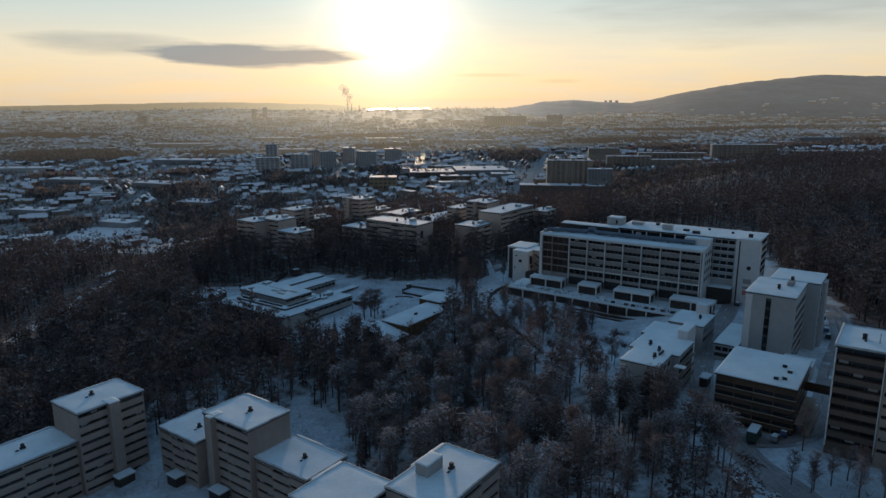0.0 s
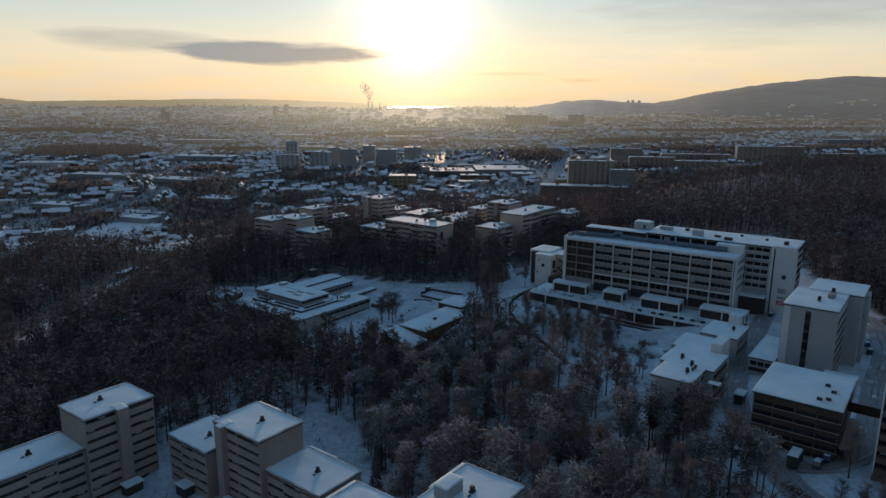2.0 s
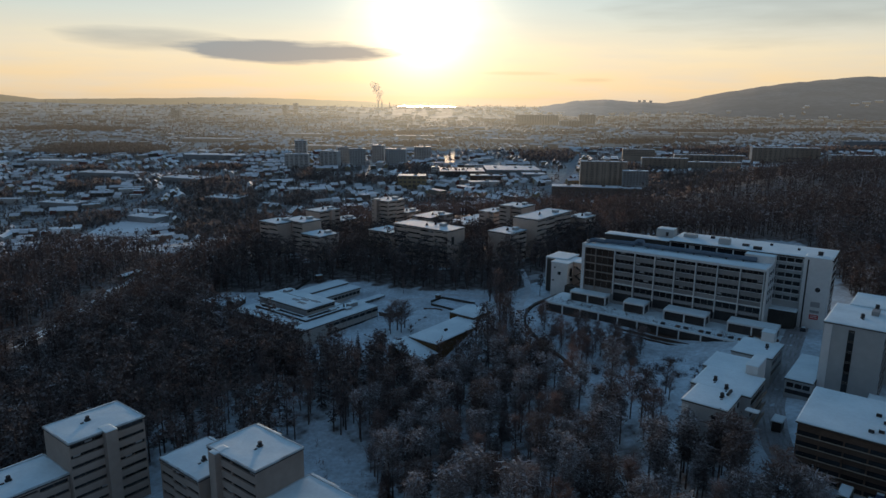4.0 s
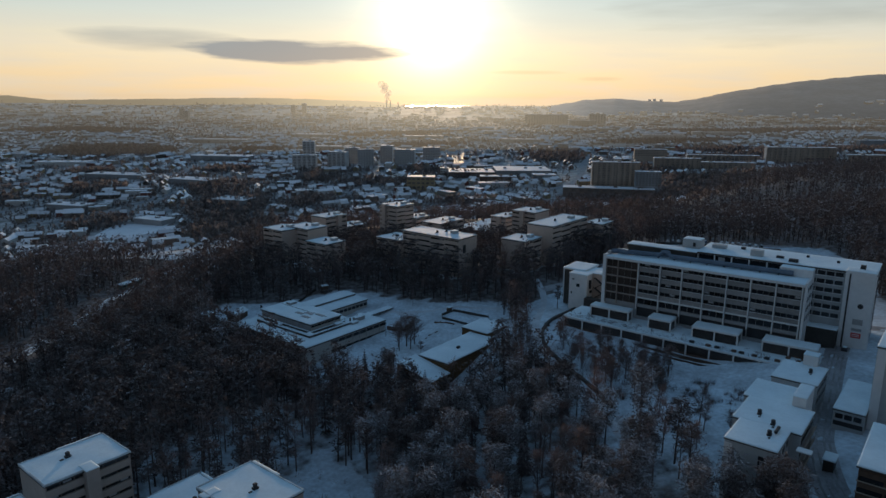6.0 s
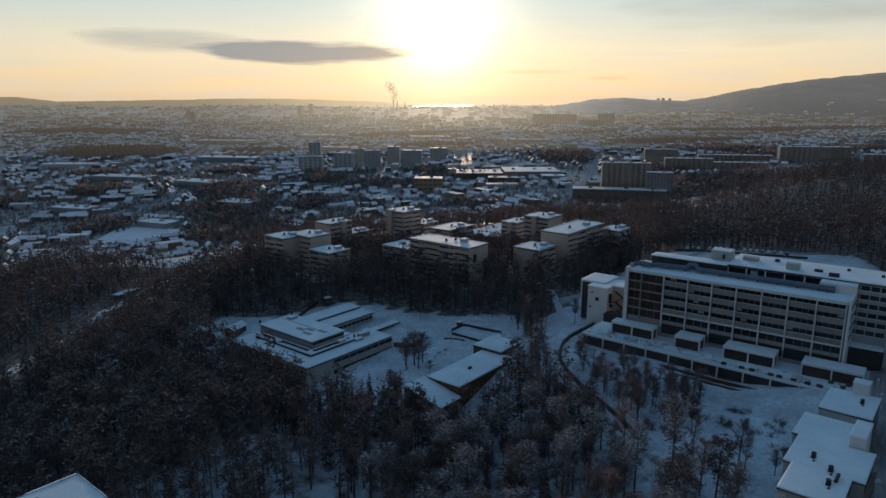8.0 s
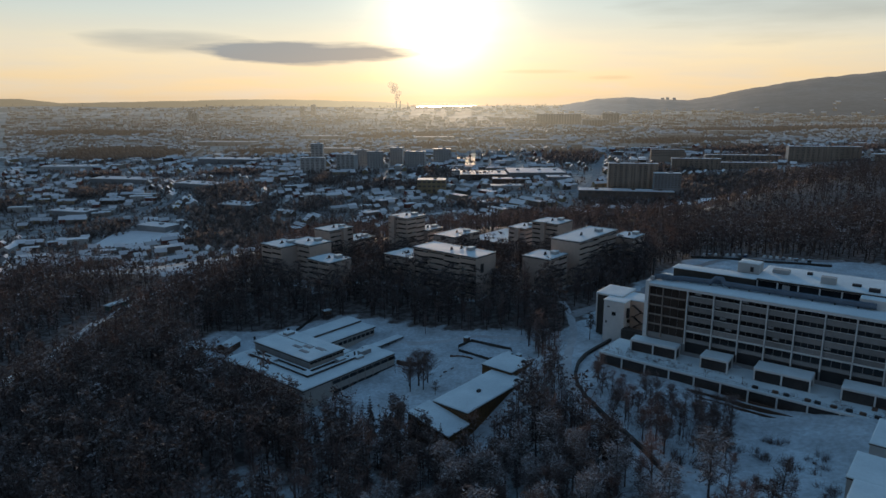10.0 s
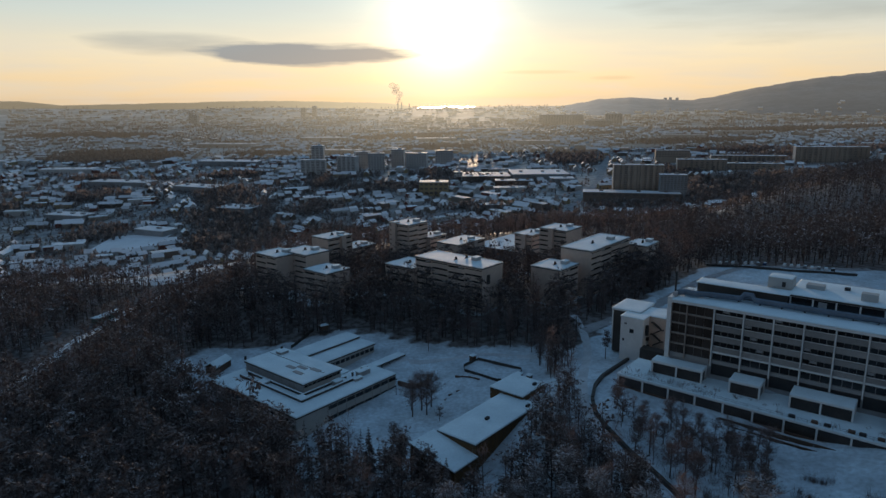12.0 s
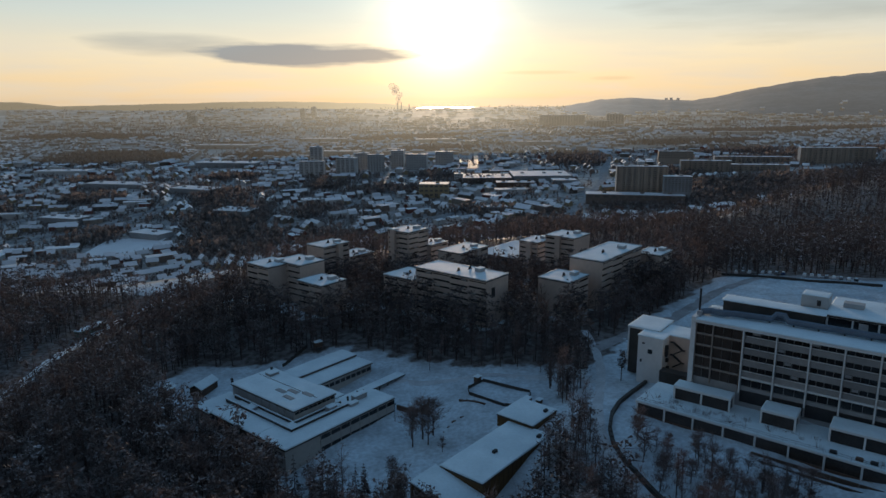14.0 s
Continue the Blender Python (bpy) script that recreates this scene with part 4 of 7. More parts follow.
curved_wall("yard_wall", [(-43.3, 315.8), (-39.5, 313.6), (-35.3, 313.4), (-33.2, 315.5), (-33.0, 318.9)], 2.2, "curved dark stone retaining wall in the yard")
curved_wall("garden_wall", [(-25.5, 290.7), (-27.2, 295.0), (-26.9, 299.0), (-24.6, 303.7), (-19.5, 306.2)], 0.55, "low curved dark wall beside the gym")
curved_wall("bench_wall", [(-23.0, 316.0), (-18.5, 314.6), (-14.6, 312.3)], 0.9, "low dark straight wall in the snow")

hx_, hy_ = -80.7, 359.7
ph = new("play_house")
ph.matrix_world = pose(hx_, hy_, land1(hx_, hy_), 0, 0, 40)
tagged(ph, "small dark wooden play house on posts at the wood's edge", "play house")
for a in (-1.2, 1.2):
    for b in (-0.8, 0.8):
        cuboid("post", (0.2, 0.2, 2.0), (a, b, 0.8), BROWN, ph)
part("cabin", B(-1.6, 1.6, -1.2, 1.2, 1.7, 3.6, bevel=0.04), BROWN, ph)
snow_top("roof_snow", -1.8, 1.8, -1.4, 1.4, 3.6, ph, thick=0.2, step=1)
curved_wall("stair_rail", [(-90.9, 346.9), (-88.4, 354.5), (-85.9, 362.2)], 1.6, "dark handrail of a path up into the wood", FASCIA, 0.5)

# ---- right-hand slab with balconies ----
block(171.2, 188.6, 2.0, 12.0, 60.0, 9, ("-x",), "tall slab with deep dark balconies and white frames", near, wallm=BALC, bays=1, balcony=("-x",), gap=1.45, deep=1.3, units=((0.45, 0.5),), panes=3)
block(170.5, 188.6, -16.0, 1.9, 60.0, 9, ("-x",), "tall beige concrete slab with staggered dark windows", near, wallm=CONCB, bays=3, gap=0.95, deep=0.5, units=((0.3, 0.62),), panes=2, stagger=0.5)
edge = thing("roof_edge", 171.3, 11.9, 60.0, "white raised roof edge of the balcony slab", "roof edge")
part("upstand", B(0.0, 17.2, 0.0, 0.35, -0.4, 0.75, bevel=0.04), WHITE, edge)
cuboid("mast", (0.12, 0.12, 2.6), (6.0, -8.0, 1.5), DARK, edge, "thin dark roof mast")
bridge = thing("footbridge", 190.5, 8.0, 40.6, "dark open footbridge with boarded railings between two buildings", "bridge")
part("deck", B(0.0, 2.4, 0.0, 11.6, -0.4, 0.0, bevel=0.04), FASCIA, bridge)
part("railing", B(0.0, 0.12, 0.0, 11.6, 0.0, 1.15), BROWN, bridge)
part("far_railing", B(2.28, 2.4, 0.0, 11.6, 0.0, 1.15), BROWN, bridge)
for i in range(6):
    cuboid("rail_post", (0.16, 0.16, 1.3), (0.0, 1.0 + i * 1.9, 0.65), DARK, bridge)

# ---- pale care buildings ----
care = "pale care buildings"


def plain_block(parent, u0, u1, v0, v1, zb, zt, wallm, name="wall", over=0.2):
    part(name, B(u0, u1, v0, v1, zb, zt - 0.3), wallm, parent)
    part("fascia", B(u0 - over, u1 + over, v0 - over, v1 + over, zt - 0.35, zt - 0.05, bevel=0.03), FASCIA, parent)
    snow_top("roof_snow", u0 - over + 0.05, u1 + over - 0.05, v0 - over + 0.05, v1 + over - 0.05, zt - 0.05, parent, seed=u0 * 0.3 + v0)


def side_windows(parent, u0, u1, v, zs, n, h=1.3, face="-v", frac=0.72, m=GLASS):
    w = (u1 - u0) / n
    for z in zs:
        for i in range(n):
            a = u0 + (i + 0.5) * w
            if face == "-v":
                cuboid("window", (w * frac, 0.1, h), (a, v - 0.03, z), m, parent)
            else:
                cuboid("window", (0.1, w * frac, h), (v - 0.03, a, z), m, parent)


wl = grid_thing("care_home", "pale rendered low-rise with a stepped snowy roof", "building", care)
plain_block(wl, 174.4, 186.0, 52.8, 63.4, 24.0, 44.0, PALE)
plain_block(wl, 186.0, 200.0, 50.6, 65.0, 24.0, 44.0, PALE, "middle_wall")
plain_block(wl, 200.0, 212.4, 55.4, 66.4, 24.0, 44.0, PALE, "rear_wall")
part("stair_box", B(200.5, 209.5, 52.6, 55.6, 24.0, 46.6, bevel=0.05), WHITE, wl, "white stair box on the roof")
snow_top("stair_box_snow", 200.4, 209.6, 52.5, 55.7, 46.6, wl, thick=0.22, step=1.2)
cuboid("stair_window", (0.1, 1.5, 15.0), (174.36, 55.6, 34.5), GLASS, wl, "dark upright stair window")
for k in range(5):
    cuboid("glazing_bar", (0.14, 1.5, 0.12), (174.34, 55.6, 29.0 + k * 3.0), WHITE, wl)
cuboid("corner_panel", (0.2, 1.6, 16.0), (174.4, 62.6, 35.0), WHITE, wl)
side_windows(wl, 186.5, 199.6, 50.6, (42.1, 39.1, 36.1, 33.3), 6)
side_windows(wl, 175.0, 185.6, 52.8, (42.1, 39.1, 36.1, 33.3), 3, frac=0.5)
for z in (40.8, 37.8, 34.8):
    cuboid("balcony_slab", (13.0, 0.9, 0.16), (193.0, 50.2, z - 0.2), CONC, wl)
    cuboid("balcony_front", (13.0, 0.08, 0.9), (193.0, 49.75, z + 0.3), CONCB, wl)
for x, y in ((181.0, 56.0), (186.8, 56.6), (190.5, 60.4)):
    chimney_unit(wl, x, y, 44.1, 0.75)
cuboid("duct", (3.4, 0.7, 0.7), (183.6, 55.0, 44.8), DARK, wl, bevel=0.2)
part("entrance_canopy", B(180.2, 182.4, 47.4, 50.4, 42.6, 42.9, bevel=0.05), WHITE, wl, "small white canopy")

wl2 = grid_thing("care_annex", "pale rendered annex with a flat snowy roof", "building", care)
plain_block(wl2, 225.0, 240.0, 54.2, 65.6, 26.0, 41.0, PALE)
part("link_wall", B(212.4, 225.0, 57.0, 64.0, 26.0, 37.6), PALE, wl2)
snow_top("link_snow", 212.4, 225.0, 56.9, 64.1, 37.6, wl2)
part("roof_box", B(239.0, 242.6, 56.8, 60.6, 30.0, 44.2, bevel=0.05), WHITE, wl2, "white stair box")
snow_top("roof_box_snow", 238.9, 242.7, 56.7, 60.7, 44.2, wl2, thick=0.2, step=1)
side_windows(wl2, 225.6, 239.6, 54.2, (39.0, 36.0), 6)
chimney_unit(wl2, 233.5, 57.5, 41.1, 0.75)

tower = grid_thing("care_tower", "pale rendered tower with one dark upright window strip", "tower", care)
plain_block(tower, 224.0, 245.6, 27.6, 42.0, 28.0, 55.6, PALE)
plain_block(tower, 245.6, 261.6, 23.6, 38.6, 28.0, 55.9, PALE, "rear_wall")
cuboid("corner_panel", (0.25, 2.0, 22.0), (223.95, 40.9, 44.0), WHITE, tower, "white corner panel")
for k in range(8):
    cuboid("stair_window", (0.12, 1.5, 2.3), (223.96, 35.2, 31.6 + k * 3.0), GLASS, tower)
    cuboid("stair_panel", (0.16, 1.5, 0.55), (223.95, 35.2, 33.1 + k * 3.0), FASCIA, tower)
side_windows(tower, 226.0, 244.8, 27.6, [33.6 + k * 3.0 for k in range(7)], 6, h=1.4)
side_windows(tower, 247.0, 261.0, 23.6, [33.6 + k * 3.0 for k in range(7)], 2, h=1.4, frac=0.3)
for k in range(7):
    cuboid("sill_band", (19.0, 0.16, 0.3), (235.4, 27.54, 32.6 + k * 3.0), CONC, tower)
part("core", B(250.0, 256.0, 22.4, 23.7, 28.0, 55.4), PALE, tower)
cuboid("dark_slot", (1.2, 0.12, 24.0), (258.6, 23.55, 43.0), DARK, tower)
chimney_unit(tower, 233.0, 34.0, 55.7, 0.8)
cuboid("roof_box", (4.4, 1.8, 1.3), (239.5, 31.5, 56.4), GREYP, tower, bevel=0.06)
cuboid("roof_fan", (1.0, 1.0, 1.2), (241.5, 31.5, 57.6), DARK, tower, bevel=0.1)
part("low_block_wall", B(216.5, 223.9, 20.5, 29.0, 30.0, 37.5), PALE, tower)
snow_top("low_block_snow", 216.4, 224.0, 20.4, 29.1, 37.5, tower)

low = grid_thing("low_annex", "low pale annex with snowy roof and dark window row", "building", care)
plain_block(low, 219.6, 243.0, 42.1, 49.2, 30.0, 38.3, PALE)
side_windows(low, 42.6, 48.8, 219.6, (36.6,), 3, face="-u", h=1.3, frac=0.85)
cuboid("dark_plinth", (0.12, 6.6, 1.2), (219.55, 45.6, 34.6), DARK, low)

brown = grid_thing("brown_workshop", "dark brown timber-clad block with a wide snowy roof", "building", care)
plain_block(brown, 177.4, 200.3, 19.6, 38.5, 27.0, 45.0, BROWN, over=0.45)
for k in range(5):
    z = 43.6 - k * 2.5
    for i in range(4):
        cuboid("cladding_board", (0.16, 4.5, 1.1), (177.28, 22.1 + i * 4.7, z), BROWN, brown)
        cuboid("side_board", (5.4, 0.16, 1.1), (180.4 + i * 5.7, 19.5, z), BROWN, brown)
        cuboid("window", (0.1, 4.3, 1.0), (177.35, 22.1 + i * 4.7, z - 1.2), GLASS, brown)
        cuboid("side_window", (5.2, 0.1, 1.0), (180.4 + i * 5.7, 19.56, z - 1.2), GLASS, brown)
    cuboid("ledge", (0.5, 19.4, 0.12), (177.2, 29.0, z - 1.75), CONCB, brown)
for x, y in ((191.0, 24.4), (187.4, 22.6), (181.0, 24.8), (182.0, 23.0)):
    cuboid("roof_hood", (1.1, 1.1, 1.0), (x, y, 45.6), DARK, brown, bevel=0.12)
    cuboid("hood_cap", (1.3, 1.3, 0.15), (x, y, 46.15), SNOW, brown)
part("outer_stair", B(178.5, 196.5, 15.6, 17.4, 28.0, 34.2), CONC, brown, "pale concrete outer stair")
cuboid("side_ramp", (19.0, 2.4, 0.4), (187.0, 18.0, 36.0), CONCB, brown)
shed = grid_thing("bin_shelter", "low bin shelter with snow on top", "shed")
part("wall", B(196.0, 200.0, 44.8, 47.0, 30.0, 35.0), FASCIA, shed)
snow_top("roof_snow", 195.7, 200.3, 44.5, 47.3, 35.0, shed)

# near entrances with snow-topped porches
for (u, v, w, d) in ((88.6, 173.6, 5.2, 3.4), (96.0, 160.0, 3.4, 4.6), (98.2, 144.0, 3.4, 5.0), (66.0, 175.4, 5.2, 3.2), (99.5, 124.0, 3.2, 5.0)):
    z = ground_uv(u, v)
    p = thing("entrance_porch", u, v, z, "small entrance porch with a snowy flat roof", "porch", "entrance porches")
    part("wall", B(-w / 2 + 0.3, w / 2 - 0.3, -d / 2 + 0.3, d / 2, -1.5, 2.6), FASCIA, p)
    part("roof_slab", B(-w / 2, w / 2, -d / 2, d / 2, 2.6, 2.85, bevel=0.03), PALE, p)
    snow_top("roof_snow", -w / 2, w / 2, -d / 2, d / 2, 2.85, p, thick=0.25, step=1)
pent = thing("roof_penthouse", 99.5, 74.5, 41.7, "grey sheet-clad stair head on a snowy roof", "penthouse")
part("wall", B(-2.6, 2.6, -1.5, 1.5, 0.0, 2.6), GREYP, pent)
snow_top("roof_snow", -2.7, 2.7, -1.6, 1.6, 2.6, pent, thick=0.2, step=1)

# the flat hall between the far blocks
hall = grid_thing("flat_hall", "wide low hall with a flat snowy roof among apartment blocks", "hall")
plain_block(hall, 411.0, 455.0, 288.0, 321.0, 5.0, 24.6, BRICK)
side_windows(hall, 412.0, 454.0, 288.0, (22.6,), 12)
side_windows(hall, 289.0, 320.0, 411.0, (22.6,), 9, face="-u")


# ---- ground works: roads, paths, walls ----
def strip(name, pts, width, material, label, lift=0.10, kind="structure", step=3.0):
    """A road laid over the ground along world points."""
    dense = []
    for (xa, ya), (xb, yb) in zip(pts, pts[1:]):
        n = max(1, int(math.hypot(xb - xa, yb - ya) / step))
        dense += [(xa + (xb - xa) * i / n, ya + (yb - ya) * i / n) for i in range(n)]
    dense.append(pts[-1])
    P = np.array(dense)
    for _ in range(3):
        P[1:-1] = (P[:-2] + 2 * P[1:-1] + P[2:]) / 4
    d = np.gradient(P, axis=0)
    d /= np.linalg.norm(d, axis=1, keepdims=True)
    nrm_ = np.stack([-d[:, 1], d[:, 0]], 1)
    offs = np.linspace(-width / 2, width / 2, 5)
    vs, fs = [], []
    for i in range(len(P)):
        for o in offs:
            x, y = P[i] + nrm_[i] * o
            z = land1(x, y) + 0.35 * math.sin(x * 0.31 + y * 0.13) * math.sin(y * 0.27) * (y < 700)
            vs.append((x, y, z + lift + 0.04 * (1 - (2 * o / width) ** 2)))
    for i in range(len(P) - 1):
        for k in range(4):
            a = i * 5 + k
            fs.append((a, a + 1, a + 6, a + 5))
    return tagged(quick(name, vs, fs, material, smooth=True), label, "road", kind=kind)


ROADS = {
    "road_west": ([(-196, 290), (-203, 321), (-201, 338), (-205, 373), (-211, 423), (-209, 450), (-190, 500), (-150, 560)], 5.0, SNOW, "narrow snowy road through the west wood"),
    "road_drive": ([(132, 292), (122, 272), (109, 250), (96.3, 227.9), (81.6, 202), (74.2, 181), (72.8, 164), (73, 150), (74.5, 138), (80, 118), (92, 95)], 7.0, ROADM, "wide packed-snow drive between the care buildings"),
    "road_yard": ([(73, 158), (84, 152), (97, 160), (108, 178), (122, 200), (138, 222), (150, 250), (146, 280), (132, 292)], 6.5, ROADM, "packed-snow service road behind the care tower"),
    "path_hospital": ([(24, 372), (26, 352), (25, 333), (21.5, 314), (18.6, 300), (17.2, 286), (17.3, 275), (19.8, 265), (24, 253), (28.4, 241), (33, 228), (36, 214), (36, 200)], 3.0, TRODDEN, "cleared path curving below the hospital"),
    "path_yard": ([(23.0, 322), (4, 332), (-14, 336), (-34, 330), (-48, 336)], 3.0, TRODDEN, "trodden path across the school yard"),
    "road_back": ([(24, 352), (60, 385), (92, 425), (120, 445), (180, 440)], 6.0, ROADM, "snowy road behind the hospital"),
}
for key, (pts, w, m, lab) in ROADS.items():
    strip(key, pts, w, m, lab)
# wheel ruts in the drive and the service road
for key, off in (("road_drive", -1.9), ("road_drive", -0.5), ("road_drive", 1.0), ("road_drive", 2.3), ("road_yard", -1.2), ("road_yard", 0.6), ("road_west", -0.8), ("road_west", 0.8)):
    pts = ROADS[key][0]
    side = []
    for i, (x, y) in enumerate(pts):
        (xa, ya), (xb, yb) = pts[max(0, i - 1)], pts[min(len(pts) - 1, i + 1)]
        q = math.hypot(xb - xa, yb - ya)
        side.append((x - (yb - ya) / q * off + 0.25 * math.sin(i * 1.7 + off), y + (xb - xa) / q * off))
    strip("wheel_rut", side, 0.55, RUT, "wet dark wheel rut in packed snow", lift=0.19)
curved_wall("stone_wall", [(36.5, 318), (30, 309), (25.2, 301.5), (21.8, 294), (19.8, 285.5), (19.6, 278.4), (21.2, 272), (23.4, 267.2), (26.6, 259), (29.6, 252), (33.2, 241), (35.9, 230.5)], 1.5, "dark stone wall curving below the hospital", FASCIA, 0.9)
curved_wall("hedge_wall", [(105.0, 457.6), (119.5, 444.1), (136.2, 433.0), (150.7, 430.5), (166.7, 426.5)], 1.6, "dark low wall along the parking ground", FASCIA, 0.8)

# ---- vehicles ----
CARPAINT = [mat("car_paint_" + n, c, 0.35, 0.15, 2.0) for n, c in (("dark", (0.03, 0.03, 0.035)), ("grey", (0.18, 0.18, 0.19)), ("white", (0.7, 0.7, 0.7)), ("blue", (0.04, 0.07, 0.15)))]
TYRE = mat("tyre_rubber", (0.02, 0.02, 0.02), 0.9, 0.2)


def wheel(parent, x, y, r=0.33, w=0.22):
    bm = bmesh.new()
    bmesh.ops.create_cone(bm, cap_ends=True, segments=12, radius1=r, radius2=r, depth=w, matrix=pose(x, y, r, 90))
    tyre = part("wheel", bm, TYRE, parent)
    bm = bmesh.new()
    bmesh.ops.create_cone(bm, cap_ends=True, segments=10, radius1=r * 0.6, radius2=r * 0.6, depth=w + 0.03, matrix=pose(x, y, r, 90))
    part("rim", bm, STEEL, tyre)


def car(x, y, turn, paint, label, group, snowy=True):
    t = new("car")
    t.matrix_world = pose(x, y, land1(x, y) + 0.12, 0, 0, turn)
    tagged(t, label, "car", group)
    prof = [(-2.1, 0.35), (-2.15, 0.85), (-1.95, 1.0), (-1.35, 1.42), (0.35, 1.45), (1.05, 0.98), (2.0, 0.85), (2.15, 0.6), (2.1, 0.35)]
    vs = [(px, s * 0.85 * (0.84 if pz > 1.2 else 1.0), pz) for s in (-1, 1) for px, pz in prof]
    n = len(prof)
    fs = [tuple(range(n)), tuple(range(2 * n - 1, n - 1, -1))] + [(i, n + i, n + (i + 1) % n, (i + 1) % n) for i in range(n)]
    quick("body", vs, fs, paint, t)
    for s in (-1, 1):
        vs = [(-1.55, s * 0.86, 0.98), (0.85, s * 0.86, 0.98), (0.3, s * 0.75, 1.36), (-1.3, s * 0.75, 1.36)]
        quick("side_window", vs, [(0, 1, 2, 3)] if s < 0 else [(3, 2, 1, 0)], GLASS, t)
    for wx in (-1.3, 1.3):
        for wy in (-0.78, 0.78):
            wheel(t, wx, wy)
    if snowy:
        snow_top("roof_snow", -1.3, 0.4, -0.66, 0.66, 1.44, t, thick=0.14, step=0.5)
        snow_top("bonnet_snow", 1.1, 1.95, -0.7, 0.7, 0.92, t, thick=0.1, step=0.5)


TRUCKG = mat("dark_green_truck", (0.05, 0.085, 0.07), 0.5, 0.2, 2.0)


def van(x, y, turn):
    t = new("delivery_truck")
    t.matrix_world = pose(x, y, land1(x, y) + 0.12, 0, 0, turn)
    tagged(t, "box truck with dark green sides under snow, parked in the yard", "truck")
    part("cargo_box", B(-3.6, 1.6, -1.15, 1.15, 0.9, 3.3, bevel=0.06), TRUCKG, t)
    part("cab", B(1.7, 3.5, -1.05, 1.05, 0.5, 2.5, bevel=0.25), CARPAINT[1], t)
    cuboid("windscreen", (0.08, 1.7, 0.8), (3.48, 0, 1.95), GLASS, t)
    part("chassis", B(-3.5, 3.3, -0.9, 0.9, 0.45, 0.9), DARK, t)
    for wx in (-2.4, 2.5):
        for wy in (-0.95, 0.95):
            wheel(t, wx, wy, 0.45, 0.3)
    snow_top("roof_snow", -3.6, 1.6, -1.15, 1.15, 3.3, t, thick=0.16, step=0.8)


van(78.0, 156.0, 52)
rngc = random.Random(4)
spots_ = [(82.5, 154.5, 52), (86.0, 157.0, 52), (133.5, 223.0, 60), (135.5, 228.0, 60), (138.0, 233.0, 60), (140.0, 238.5, 60), (99, 149, 20), (66.5, 139, 80), (125, 281, 20), (118.5, 262, 57)]
spots_ += [(112.8 + i * 2.77, 459.8 + i * -1.40, 63) for i in range(18) if i not in (3, 8, 9)]
for x, y, a in spots_:
    p = rngc.choice(CARPAINT)
    car(x, y, a + rngc.uniform(-4, 4), p, "parked car under a cap of snow, beside other cars", "parked cars")

# a long shed beside the west road
shed = new("roadside_shed")
shed.matrix_world = pose(-214.5, 424.0, land1(-214.5, 424.0), 0, 0, 74)
tagged(shed, "long pale green shed beside the snowy road", "shed")
part("wall", B(-8.0, 8.0, -1.9, 1.9, -1.0, 3.0), mat("green_boards", (0.16, 0.22, 0.19), 0.85, 0.25, 1.5), shed)
snow_top("roof_snow", -8.4, 8.4, -2.3, 2.3, 3.0, shed, thick=0.35)
for i in range(5):
    cuboid("window", (1.6, 0.1, 1.0), (-6.4 + i * 3.2, -1.93, 1.9), GLASS, shed)

# ---- the town in the valley ----
crng = np.random.default_rng(21)
WALLS = [mat("wall_" + n, c, 0.9, 0.2, 0.3) for n, c in (("white", (0.60, 0.59, 0.57)), ("red", (0.24, 0.10, 0.08)), ("ochre", (0.42, 0.33, 0.20)), ("grey", (0.34, 0.34, 0.34)), ("brown", (0.24, 0.19, 0.16)))]
TOWNROOF = mat("town_roof_snow", (0.84, 0.86, 0.89), 0.64, 0.12, 0.1, (0.72, 0.72, 0.74), island=0.22, spec=0.45)
SLABW = mat("grey_brown_slab", (0.42, 0.34, 0.27), 0.7, 0.15, 0.3, rand=0.12)
BROWNW = mat("brown_street_front", (0.22, 0.14, 0.10), 0.85, 0.25, 0.4)
SLABG = mat("dim_slab_windows", (0.17, 0.155, 0.14), 0.5, 0.3, 1.0)


def house_meshes(w, d, h, rise):
    wv = [(-w / 2, -d / 2, -3), (w / 2, -d / 2, -3), (w / 2, d / 2, -3), (-w / 2, d / 2, -3), (-w / 2, -d / 2, h), (w / 2, -d / 2, h), (w / 2, d / 2, h), (-w / 2, d / 2, h), (-w / 2, 0, h + rise), (w / 2, 0, h + rise)]
    wf = [(0, 1, 5, 4), (1, 2, 6, 9, 5), (2, 3, 7, 6), (3, 0, 4, 8, 7)]
    o, t = 0.5, 0.45
    rv = [(-w / 2 - o, -d / 2 - o, h - 0.3), (w / 2 + o, -d / 2 - o, h - 0.3), (w / 2 + o, 0, h + rise), (-w / 2 - o, 0, h + rise), (-w / 2 - o, d / 2 + o, h - 0.3), (w / 2 + o, d / 2 + o, h - 0.3)]
    rv += [(x, y, z + t) for x, y, z in rv]
    rf = [(6, 7, 8, 9), (9, 8, 11, 10), (0, 1, 7, 6), (4, 10, 11, 5), (0, 6, 9, 3), (3, 9, 10, 4), (1, 2, 8, 7), (2, 5, 11, 8), (0, 3, 2, 1), (3, 4, 5, 2)]
    return wv, wf, rv, rf


